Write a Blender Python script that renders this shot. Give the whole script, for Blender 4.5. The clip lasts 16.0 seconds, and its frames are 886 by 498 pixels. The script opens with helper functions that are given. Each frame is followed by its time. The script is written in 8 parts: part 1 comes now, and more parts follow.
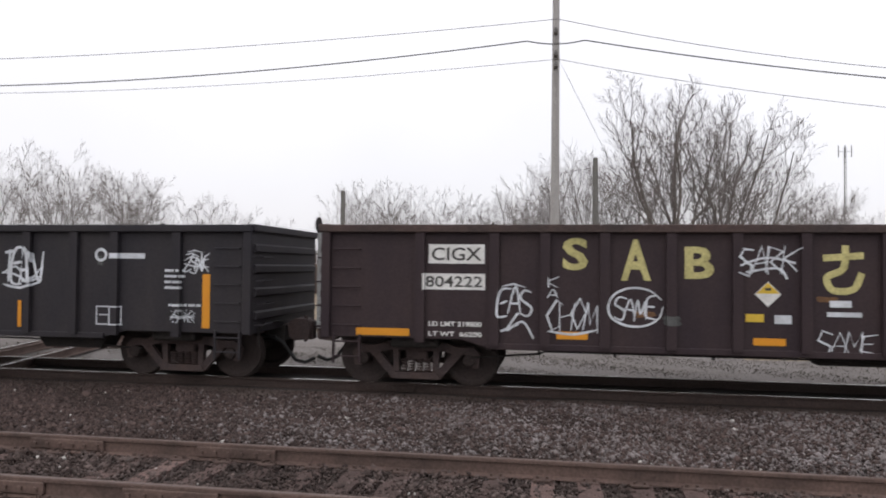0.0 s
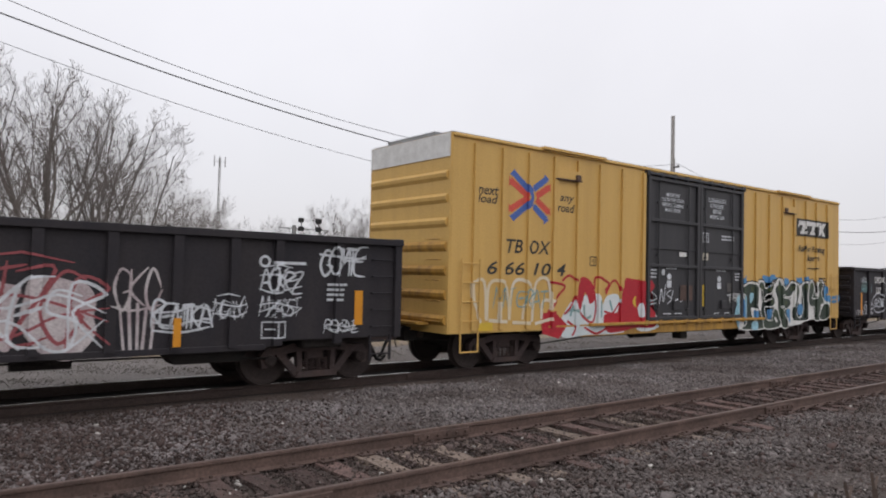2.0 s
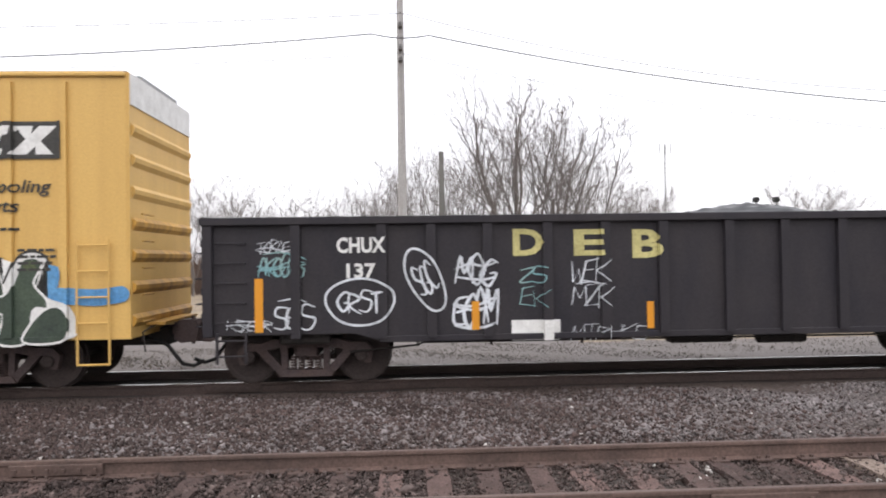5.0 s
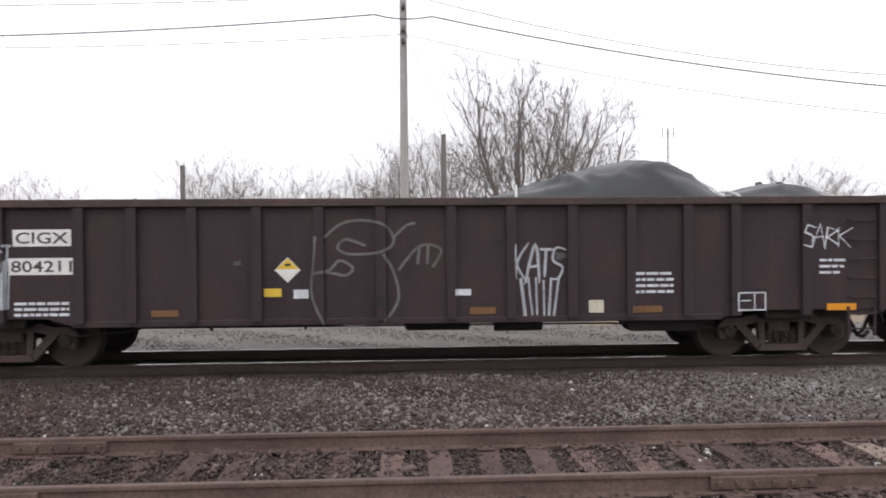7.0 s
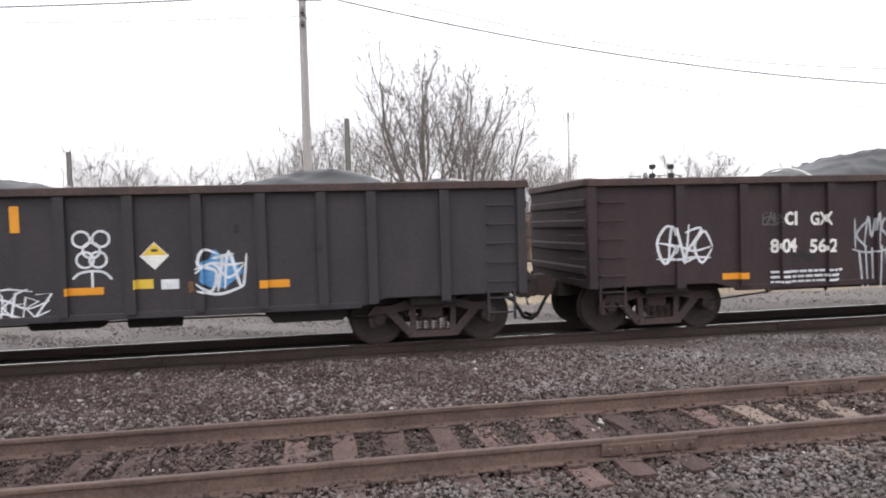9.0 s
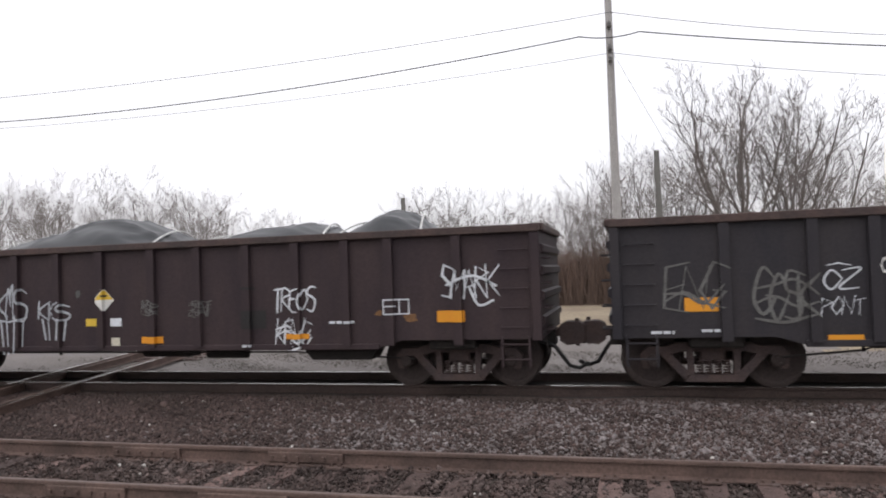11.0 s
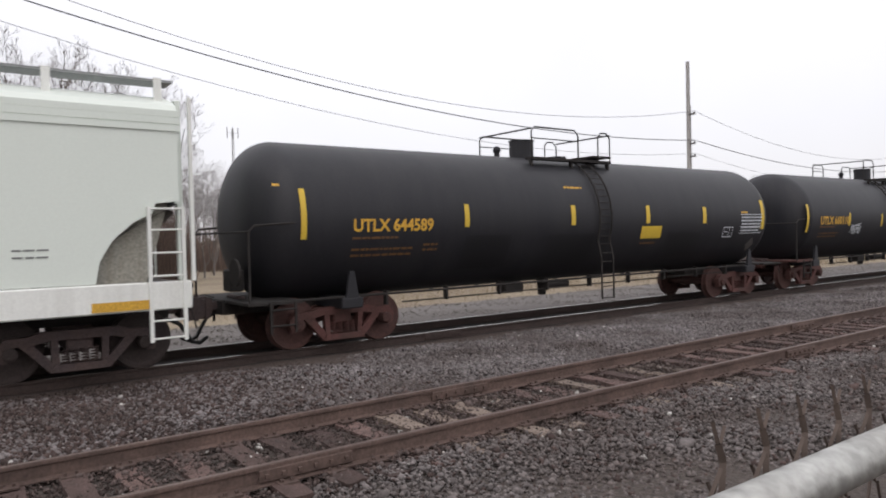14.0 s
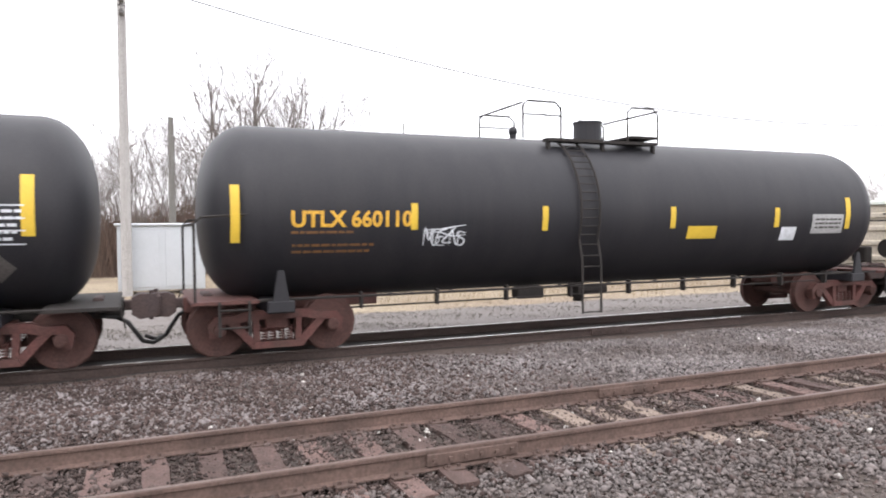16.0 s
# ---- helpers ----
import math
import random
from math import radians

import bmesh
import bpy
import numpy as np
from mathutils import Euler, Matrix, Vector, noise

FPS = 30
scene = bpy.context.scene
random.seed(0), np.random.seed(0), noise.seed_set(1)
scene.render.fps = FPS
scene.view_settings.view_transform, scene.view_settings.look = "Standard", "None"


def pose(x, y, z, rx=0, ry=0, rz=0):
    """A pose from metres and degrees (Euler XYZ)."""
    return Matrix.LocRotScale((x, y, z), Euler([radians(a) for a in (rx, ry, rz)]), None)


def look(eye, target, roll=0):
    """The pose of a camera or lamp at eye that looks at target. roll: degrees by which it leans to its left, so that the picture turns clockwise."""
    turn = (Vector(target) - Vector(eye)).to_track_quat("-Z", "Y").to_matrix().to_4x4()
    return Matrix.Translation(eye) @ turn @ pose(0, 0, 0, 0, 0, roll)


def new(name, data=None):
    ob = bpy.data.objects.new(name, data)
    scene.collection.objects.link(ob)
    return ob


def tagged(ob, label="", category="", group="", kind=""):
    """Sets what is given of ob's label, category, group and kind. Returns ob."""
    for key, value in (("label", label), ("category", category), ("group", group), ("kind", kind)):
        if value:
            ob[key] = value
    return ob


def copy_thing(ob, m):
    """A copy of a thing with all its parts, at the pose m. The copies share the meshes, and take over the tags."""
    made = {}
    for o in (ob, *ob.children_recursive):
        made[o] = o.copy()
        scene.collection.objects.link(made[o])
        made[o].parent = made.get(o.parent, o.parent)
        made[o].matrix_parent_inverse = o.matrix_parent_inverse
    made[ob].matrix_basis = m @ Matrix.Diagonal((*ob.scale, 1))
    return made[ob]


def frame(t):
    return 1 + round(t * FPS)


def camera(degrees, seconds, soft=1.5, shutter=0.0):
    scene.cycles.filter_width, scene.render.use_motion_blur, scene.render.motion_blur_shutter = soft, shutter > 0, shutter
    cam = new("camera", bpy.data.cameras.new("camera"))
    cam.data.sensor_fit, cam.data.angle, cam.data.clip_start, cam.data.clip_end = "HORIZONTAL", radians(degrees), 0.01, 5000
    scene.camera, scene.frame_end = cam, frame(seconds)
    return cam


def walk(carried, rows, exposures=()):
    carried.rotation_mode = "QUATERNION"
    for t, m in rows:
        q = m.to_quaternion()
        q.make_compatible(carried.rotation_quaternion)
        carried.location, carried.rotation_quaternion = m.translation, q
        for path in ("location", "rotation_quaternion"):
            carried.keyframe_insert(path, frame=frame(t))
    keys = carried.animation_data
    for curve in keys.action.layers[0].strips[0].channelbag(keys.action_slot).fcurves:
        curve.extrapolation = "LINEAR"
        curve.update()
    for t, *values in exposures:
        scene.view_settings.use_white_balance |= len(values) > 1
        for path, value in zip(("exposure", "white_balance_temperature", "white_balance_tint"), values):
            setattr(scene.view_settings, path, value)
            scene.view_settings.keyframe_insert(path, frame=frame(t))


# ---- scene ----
CLIP = 16.0
RAIL_NEAR = (6.0, 7.505)     # rails of the empty track, y
RAIL_FAR = (12.0, 13.505)    # rails of the track under the train, y
AXIS = 12.75                 # middle of the train's track, y


def travel(t):
    """How far the train has gone to the left at t seconds."""
    def f(u):
        return 10.622 * u + 0.236 * (u - 8) ** 2 / 16 - 0.039 * (u - 8) ** 3 / 256
    return f(t) - f(0)


# ---- camera ----
cam = camera(64.13, CLIP, soft=1.9, shutter=0.08)
PATH = [
    (0.0, -0.123, -0.045, 2.035, 9.24, 1.35, 0.53),
    (0.5, -0.107, -0.025, 2.038, 5.49, 1.35, 0.50),
    (1.0, -0.067, -0.024, 2.031, -9.78, 0.85, 0.14),
    (1.5, -0.031, -0.000, 2.026, -25.77, 1.91, -0.51),
    (2.0, -0.019, -0.034, 2.053, -38.12, 2.07, 1.38),
    (2.5, -0.014, -0.019, 2.022, -35.79, 2.25, 0.76),
    (3.0, 0.012, 0.013, 2.050, -26.86, 1.46, -0.82),
    (3.5, -0.013, 0.071, 2.042, -14.28, 1.87, -0.81),
    (4.0, -0.025, 0.063, 2.014, -6.04, 1.27, -1.07),
    (4.5, -0.045, 0.039, 2.000, -2.77, 1.09, -0.90),
    (6.8, -0.087, 0.042, 1.980, -3.34, -0.37, -0.49),
    (7.0, -0.076, 0.039, 1.982, -2.71, -0.48, -0.46),
    (7.5, -0.026, 0.013, 1.983, -5.48, -0.72, -1.26),
    (8.0, 0.001, 0.009, 1.988, -12.31, -1.89, -0.49),
    (8.2, 0.004, -0.006, 1.981, -13.88, -2.14, -1.35),
    (10.3, -0.007, -0.051, 1.996, 6.52, -0.14, -1.61),
    (10.5, -0.043, -0.044, 2.023, 9.51, 0.57, -1.47),
    (11.0, -0.038, -0.038, 1.994, 14.35, 1.76, -1.98),
    (11.5, 0.015, -0.004, 2.009, 1.51, 1.08, -0.91),
    (12.0, 0.033, -0.022, 2.036, -18.17, -0.10, -0.92),
    (12.5, 0.035, 0.010, 2.028, -31.77, -0.16, -0.23),
    (13.0, 0.034, -0.006, 2.021, -35.16, 0.05, -0.20),
    (13.5, 0.064, -0.008, 2.014, -39.52, -0.69, 0.25),
    (14.0, 0.113, -0.033, 2.008, -36.65, -1.07, -1.35),
    (14.5, 0.129, -0.018, 2.007, -30.95, -0.87, -1.30),
    (15.0, 0.119, 0.016, 2.001, -25.97, -0.96, -1.44),
    (15.5, 0.097, 0.031, 2.009, -22.93, -1.45, -1.95),
    (16.0, 0.089, 0.024, 2.005, -23.42, -1.47, -0.60),
]


def view(x, y, z, yaw, pitch, roll):
    a, b = radians(yaw), radians(pitch)
    way = Vector((-math.sin(a) * math.cos(b), math.cos(a) * math.cos(b), math.sin(b)))
    eye = Vector((x, y, z))
    return look(eye, eye + way, roll)


EXPOSURE = [(0.0, -0.93), (1.0, -1.0), (1.5, -1.08), (2.0, -1.2), (2.5, -1.15), (3.0, -0.7), (3.5, -0.3), (4.0, 0.0), (4.5, -0.15), (7.0, -0.6), (8.0, -0.48), (10.5, -0.25), (11.0, -0.75), (11.5, -0.85), (12.5, -0.9), (13.5, -1.0), (14.0, -0.95), (14.5, -0.5), (15.0, -0.15), (15.5, 0.16), (16.0, 0.2)]

# ---- light: an overcast winter sky ----
world = bpy.data.worlds.new("overcast")
scene.world = world
world.use_nodes = True
wn, wl = world.node_tree.nodes, world.node_tree.links
wn.clear()
w_out, w_bg = wn.new("ShaderNodeOutputWorld"), wn.new("ShaderNodeBackground")
sky = wn.new("ShaderNodeTexSky")
sky.sky_type, sky.sun_disc = "NISHITA", False
sky.sun_elevation, sky.sun_rotation, sky.dust_density = radians(38), radians(200), 4.0
w_co, w_sep = wn.new("ShaderNodeTexCoord"), wn.new("ShaderNodeSeparateXYZ")
w_map = wn.new("ShaderNodeMapRange")          # an overcast sky is about three times brighter overhead than at the horizon
w_map.inputs["From Min"].default_value, w_map.inputs["From Max"].default_value = 0.0, 1.0
w_map.inputs["To Min"].default_value, w_map.inputs["To Max"].default_value = 1.66, 2.9
w_noise = wn.new("ShaderNodeTexNoise")
w_noise.inputs["Scale"].default_value, w_noise.inputs["Detail"].default_value = 2.2, 5.0
w_soft = wn.new("ShaderNodeMapRange")
w_soft.inputs["To Min"].default_value, w_soft.inputs["To Max"].default_value = 0.87, 1.1
w_mul, w_tint, w_add = wn.new("ShaderNodeMath"), wn.new("ShaderNodeVectorMath"), wn.new("ShaderNodeMix")
w_mul.operation, w_tint.operation = "MULTIPLY", "SCALE"
w_tint.inputs[0].default_value = (0.99, 0.975, 1.02)
w_add.data_type, w_add.blend_type = "RGBA", "ADD"
w_add.inputs["Factor"].default_value = 0.03
wl.new(w_co.outputs["Generated"], w_sep.inputs[0])
wl.new(w_sep.outputs["Z"], w_map.inputs["Value"])
wl.new(w_co.outputs["Generated"], w_noise.inputs["Vector"])
wl.new(w_noise.outputs[0], w_soft.inputs["Value"])
wl.new(w_map.outputs[0], w_mul.inputs[0])
wl.new(w_soft.outputs[0], w_mul.inputs[1])
wl.new(w_mul.outputs[0], w_tint.inputs["Scale"])
wl.new(w_tint.outputs[0], w_add.inputs["A"])
wl.new(sky.outputs[0], w_add.inputs["B"])
wl.new(w_add.outputs["Result"], w_bg.inputs["Color"])
w_bg.inputs["Strength"].default_value = 1.0
wl.new(w_bg.outputs[0], w_out.inputs["Surface"])
sun = new("sun", bpy.data.lights.new("sun", "SUN"))
sun.data.energy, sun.data.angle, sun.data.color = 0.8, radians(25), (0.985, 0.955, 0.985)
sun.matrix_world = look((0, 0, 30), (6, 17, 0))


# ---- materials ----
def surface(name, rgb, rough=0.6, metal=0.0, other=None, big=1.2, fine=30.0, share=0.5, grain=0.25, bump=0.25, depth=0.004,
            streak=False, pieces=0.0, spec=0.35):
    """Colour rgb, worn towards other in patches of 1 / big metres, with grain and relief of 1 / fine metres."""
    m = bpy.data.materials.new(name)
    m.use_nodes = True
    n, k = m.node_tree.nodes, m.node_tree.links
    b = n["Principled BSDF"]
    co, mp = n.new("ShaderNodeTexCoord"), n.new("ShaderNodeMapping")
    k.new(co.outputs["Object"], mp.inputs["Vector"])
    if streak:
        mp.inputs["Scale"].default_value = (5.0, 5.0, 0.35) if streak is True else streak
    n1, n2, ramp = n.new("ShaderNodeTexNoise"), n.new("ShaderNodeTexNoise"), n.new("ShaderNodeMapRange")
    n1.inputs["Scale"].default_value, n1.inputs["Detail"].default_value, n1.inputs["Roughness"].default_value = big, 7.0, 0.62
    n2.inputs["Scale"].default_value, n2.inputs["Detail"].default_value = fine, 4.0
    k.new(mp.outputs[0], n1.inputs["Vector"])
    k.new(co.outputs["Object"], n2.inputs["Vector"])
    ramp.inputs["From Min"].default_value, ramp.inputs["From Max"].default_value = 0.36, 0.68
    ramp.inputs["To Max"].default_value = share
    k.new(n1.outputs[0], ramp.inputs["Value"])
    mix = n.new("ShaderNodeMix")
    mix.data_type = "RGBA"
    other = other or tuple(c * 0.62 for c in rgb)
    mix.inputs["A"].default_value, mix.inputs["B"].default_value = (*rgb, 1), (*other, 1)
    k.new(ramp.outputs[0], mix.inputs["Factor"])
    hsv, gr = n.new("ShaderNodeHueSaturation"), n.new("ShaderNodeMapRange")
    gr.inputs["From Min"].default_value, gr.inputs["From Max"].default_value = 0.3, 0.7
    gr.inputs["To Min"].default_value, gr.inputs["To Max"].default_value = 1 - grain, 1 + grain
    k.new(n2.outputs[0], gr.inputs["Value"])
    value = gr.outputs[0]
    if pieces:
        info = n.new("ShaderNodeNewGeometry" if pieces < 0 else "ShaderNodeObjectInfo")
        pr, mul = n.new("ShaderNodeMapRange"), n.new("ShaderNodeMath")
        pr.inputs["To Min"].default_value, pr.inputs["To Max"].default_value = 1 - abs(pieces), 1 + abs(pieces)
        mul.operation = "MULTIPLY"
        k.new(info.outputs["Random Per Island" if pieces < 0 else "Random"], pr.inputs["Value"])
        k.new(pr.outputs[0], mul.inputs[0])
        k.new(value, mul.inputs[1])
        value = mul.outputs[0]
    k.new(value, hsv.inputs["Value"])
    k.new(mix.outputs["Result"], hsv.inputs["Color"])
    k.new(hsv.outputs[0], b.inputs["Base Color"])
    b.inputs["Roughness"].default_value, b.inputs["Metallic"].default_value = rough, metal
    b.inputs["Specular IOR Level"].default_value = spec
    if bump:
        bp = n.new("ShaderNodeBump")
        bp.inputs["Strength"].default_value, bp.inputs["Distance"].default_value = bump, depth
        k.new(n2.outputs[0], bp.inputs["Height"])
        k.new(bp.outputs[0], b.inputs["Normal"])
    return m


gon_paint = surface("gondola_brown_black", (0.03, 0.0208, 0.0245), 0.62, other=(0.05, 0.034, 0.034), big=0.8, share=0.85, streak=(1.7, 1.7, 0.6), grain=0.16, spec=0.22)
gon_black = surface("gondola_black", (0.0205, 0.0188, 0.0235), 0.58, other=(0.037, 0.032, 0.0335), big=0.8, share=0.8, streak=(1.7, 1.7, 0.6), grain=0.16, spec=0.26)
gon_grey = surface("gondola_grey_black", (0.031, 0.029, 0.034), 0.6, other=(0.044, 0.039, 0.041), big=0.8, share=0.8, streak=(1.7, 1.7, 0.6), grain=0.16, spec=0.24)
chord_rust = surface("top_chord_rust", (0.07, 0.045, 0.04), 0.75, other=(0.035, 0.028, 0.027), big=1.6, share=0.8)
truck_steel = surface("truck_grime", (0.055, 0.041, 0.041), 0.8, other=(0.075, 0.05, 0.044), big=3.0, share=0.8, bump=0.4)
truck_red = surface("truck_rust_red", (0.09, 0.036, 0.032), 0.75, other=(0.06, 0.034, 0.028), big=3.0, share=0.8, bump=0.4)
wheel_steel = surface("wheel_steel", (0.04, 0.029, 0.027), 0.7, 0.2, other=(0.03, 0.025, 0.023), big=4.0, bump=0.3)
wheel_red = surface("wheel_rust", (0.072, 0.034, 0.029), 0.75, 0.1, other=(0.042, 0.026, 0.023), big=4.0, bump=0.3)
under_dark = surface("underframe_grime", (0.02, 0.018, 0.017), 0.85, other=(0.035, 0.028, 0.025), big=2.0)
box_yellow = surface("boxcar_yellow", (0.6, 0.382, 0.118), 0.5, other=(0.5, 0.31, 0.092), big=0.6, share=0.6, streak=True, grain=0.06, bump=0.08)
box_yellow_dark = surface("boxcar_worn_yellow", (0.5, 0.28, 0.055), 0.6, other=(0.16, 0.09, 0.04), big=0.9, share=0.7, streak=True, grain=0.12)
door_black = surface("door_grey_black", (0.034, 0.034, 0.038), 0.5, other=(0.05, 0.048, 0.05), big=0.9, share=0.7, streak=True, grain=0.12)
hop_white = surface("hopper_white", (0.69, 0.735, 0.675), 0.42, other=(0.65, 0.695, 0.64), big=0.5, share=0.6, streak=(0.7, 0.7, 0.3), grain=0.02, bump=0.03)
hop_sill = surface("hopper_sill_white", (0.78, 0.79, 0.75), 0.45, other=(0.6, 0.6, 0.56), big=0.8, share=0.6, streak=True, grain=0.05, bump=0.05)
hop_slope = surface("slope_sheet_grey", (0.31, 0.3, 0.26), 0.6, other=(0.24, 0.215, 0.17), big=1.0, share=0.7, streak=True)
walk_grey = surface("galvanised_grating", (0.28, 0.29, 0.29), 0.5, 0.4, other=(0.18, 0.18, 0.18), big=2.0)
chute_brown = surface("outlet_dirty_steel", (0.075, 0.06, 0.05), 0.75, other=(0.035, 0.03, 0.027), big=2.0, share=0.8)
cap_red = surface("outlet_cap_red", (0.45, 0.09, 0.06), 0.5, grain=0.1)
hop_tan = surface("hopper_tan", (0.5, 0.45, 0.37), 0.55, other=(0.38, 0.33, 0.26), big=0.6, share=0.7, streak=True)
tank_black = surface("tank_black", (0.0175, 0.0175, 0.021), 0.5, other=(0.028, 0.027, 0.0295), big=0.45, share=0.7, streak=True, grain=0.1, bump=0.08, spec=0.29)
tarp_cloth = surface("tarp_grey_black", (0.0151, 0.0173, 0.0202), 0.4, other=(0.0086, 0.0097, 0.0112), big=0.9, share=0.8, grain=0.12, bump=0.15)
strap_white = surface("strap_white", (0.6, 0.6, 0.58), 0.7)
hose_black = surface("hose_rubber", (0.018, 0.018, 0.018), 0.6)
chalk = surface("spray_white", (0.66, 0.69, 0.73), 0.7, other=(0.36, 0.375, 0.39), big=3.0, share=0.8, grain=0.1, bump=0)
chalk_thin = surface("spray_thin_pale_grey", (0.42, 0.445, 0.475), 0.7, other=(0.24, 0.25, 0.265), big=3.0, share=0.9, grain=0.1, bump=0)
white_paint = surface("stencil_white", (0.7, 0.7, 0.68), 0.6, other=(0.45, 0.44, 0.42), big=4.0, share=0.6, grain=0.1, bump=0)
grey_spray = surface("spray_faded_grey", (0.13, 0.13, 0.125), 0.7, other=(0.07, 0.065, 0.06), big=3.0, share=0.8, bump=0)
grey_wash = surface("grey_overpaint", (0.085, 0.088, 0.085), 0.7, other=(0.05, 0.05, 0.05), big=2.0, share=0.8, bump=0)
pale_yellow = surface("spray_pale_yellow", (0.53, 0.48, 0.21), 0.7, other=(0.32, 0.29, 0.12), big=3.0, share=0.8, bump=0)
green_spray = surface("spray_faded_green", (0.16, 0.22, 0.13), 0.7, other=(0.2, 0.2, 0.2), big=1.2, share=1.0, bump=0)
pink_wash = surface("spray_faded_pink", (0.36, 0.29, 0.3), 0.7, other=(0.55, 0.52, 0.52), big=2.0, share=1.0, bump=0)
red_spray = surface("spray_dull_red", (0.3, 0.08, 0.09), 0.7, bump=0)
teal_wash = surface("spray_teal", (0.16, 0.32, 0.34), 0.7, other=(0.3, 0.35, 0.3), big=2.0, share=0.8, bump=0)
pale_wash = surface("spray_pale_blue_white", (0.64, 0.68, 0.69), 0.65, other=(0.5, 0.58, 0.6), big=0.9, share=0.9, grain=0.06, bump=0)
white_wash = surface("spray_thin_white", (0.66, 0.62, 0.52), 0.65, other=(0.62, 0.5, 0.3), big=0.9, share=1.0, grain=0.05, bump=0)
red_fill = surface("spray_crimson", (0.42, 0.022, 0.035), 0.55, other=(0.36, 0.02, 0.03), big=1.5, bump=0)
blue_fill = surface("spray_blue", (0.06, 0.2, 0.42), 0.6, other=(0.12, 0.3, 0.5), big=1.5, share=0.8, bump=0)
sky_fill = surface("spray_light_blue", (0.32, 0.55, 0.65), 0.6, bump=0)
green_fill = surface("spray_dark_green", (0.024, 0.034, 0.03), 0.55, other=(0.055, 0.078, 0.052), big=1.6, share=1.0, bump=0)
olive_fill = surface("spray_olive_green", (0.085, 0.11, 0.045), 0.55, other=(0.05, 0.065, 0.035), big=2.5, share=1.0, bump=0)
orange = surface("reflective_orange", (0.62, 0.27, 0.02), 0.4, other=(0.6, 0.22, 0.02), big=4.0, grain=0.05, bump=0)
faded_orange = surface("reflective_orange_dirty", (0.16, 0.08, 0.03), 0.6, other=(0.07, 0.04, 0.03), big=4.0, bump=0)
yellow_paint = surface("reflective_yellow", (0.62, 0.43, 0.05), 0.45, other=(0.48, 0.32, 0.04), big=4.0, grain=0.05, bump=0)
amber = surface("stencil_amber", (0.62, 0.36, 0.045), 0.5, other=(0.4, 0.22, 0.04), big=4.0, bump=0)
cream = surface("paper_cream", (0.55, 0.52, 0.42), 0.8, bump=0)
ink = surface("stencil_dark", (0.03, 0.03, 0.03), 0.6, other=(0.07, 0.065, 0.05), big=3.0, bump=0)
faded_ink = surface("stencil_faded", (0.16, 0.165, 0.16), 0.6, other=(0.28, 0.29, 0.28), big=3.0, bump=0)
dark_patch = surface("black_overpaint", (0.016, 0.015, 0.015), 0.6, bump=0)
clean_black = surface("tank_touch_up_black", (0.0125, 0.0125, 0.0145), 0.44, other=(0.016, 0.016, 0.0175), big=1.2, grain=0.1, bump=0, spec=0.3)
dull_plate = surface("dull_grey_plate", (0.34, 0.34, 0.34), 0.6, other=(0.25, 0.25, 0.25), big=3.0, bump=0)
dull_steel = surface("dull_placard_steel", (0.13, 0.12, 0.115), 0.5, 0.3)
logo_blue = surface("logo_blue", (0.07, 0.14, 0.42), 0.5, bump=0)
logo_red = surface("logo_red", (0.62, 0.09, 0.06), 0.5, bump=0)
rail_rust = surface("rail_rust", (0.135, 0.09, 0.075), 0.75, 0.1, other=(0.05, 0.035, 0.03), big=1.5, share=0.8, bump=0.35)
rail_head = surface("rail_head_dull", (0.15, 0.11, 0.095), 0.5, 0.45, other=(0.085, 0.06, 0.052), big=0.8, share=0.8)
rail_shine = surface("rail_head_bright", (0.55, 0.53, 0.51), 0.22, 1.0, other=(0.4, 0.36, 0.33), big=0.8)
# rusty rails and dark ties under the train, its shade painted into their colour
shaded_rail = surface("rail_shaded_rust", (0.05, 0.034, 0.03), 0.8, 0.1, other=(0.03, 0.022, 0.019), big=1.5, share=0.8, bump=0.35)
shaded_wood = surface("tie_shaded_wood", (0.03, 0.024, 0.022), 0.9, other=(0.02, 0.016, 0.015), big=5.0, fine=60, grain=0.3, bump=0.8, depth=0.012, pieces=0.3)
tan_wood = surface("tie_bleached_wood", (0.19, 0.15, 0.122), 0.9, other=(0.1, 0.074, 0.06), big=5.0, fine=60, share=0.95, grain=0.4, bump=0.9, depth=0.012, pieces=0.4)
tie_wood = surface("tie_weathered_wood", (0.105, 0.068, 0.06), 0.9, other=(0.06, 0.039, 0.033), big=5.0, fine=60, share=0.95, grain=0.4, bump=0.9, depth=0.012, pieces=0.5)
stone_grey = surface("ballast_stone", (0.185, 0.166, 0.164), 0.85, other=(0.09, 0.073, 0.067), big=0.55, fine=40, share=1.0, pieces=-0.32)
stone_near = surface("ballast_dusty_grey_stone", (0.15, 0.132, 0.127), 0.88, other=(0.085, 0.067, 0.06), big=0.6, fine=40, share=1.0, pieces=-0.32)
stone_brown = surface("ballast_rusty_stone", (0.067, 0.045, 0.04), 0.9, other=(0.046, 0.032, 0.028), big=0.45, fine=40, share=1.0, pieces=-0.45)
dirt_grit = surface("rusty_brown_grit", (0.055, 0.038, 0.033), 0.95, other=(0.04, 0.029, 0.026), big=0.5, fine=40, share=1.0, pieces=-0.35)
road_stone = surface("pale_road_stone", (0.2, 0.185, 0.17), 0.9, other=(0.13, 0.115, 0.1), big=0.45, fine=40, share=1.0, pieces=-0.25)
stone_mid = surface("ballast_dusty_stone", (0.1, 0.075, 0.068), 0.9, other=(0.07, 0.053, 0.047), big=0.45, fine=40, share=1.0, pieces=-0.4)
stone_white = surface("ballast_pale_chip", (0.42, 0.4, 0.37), 0.8, pieces=-0.3)
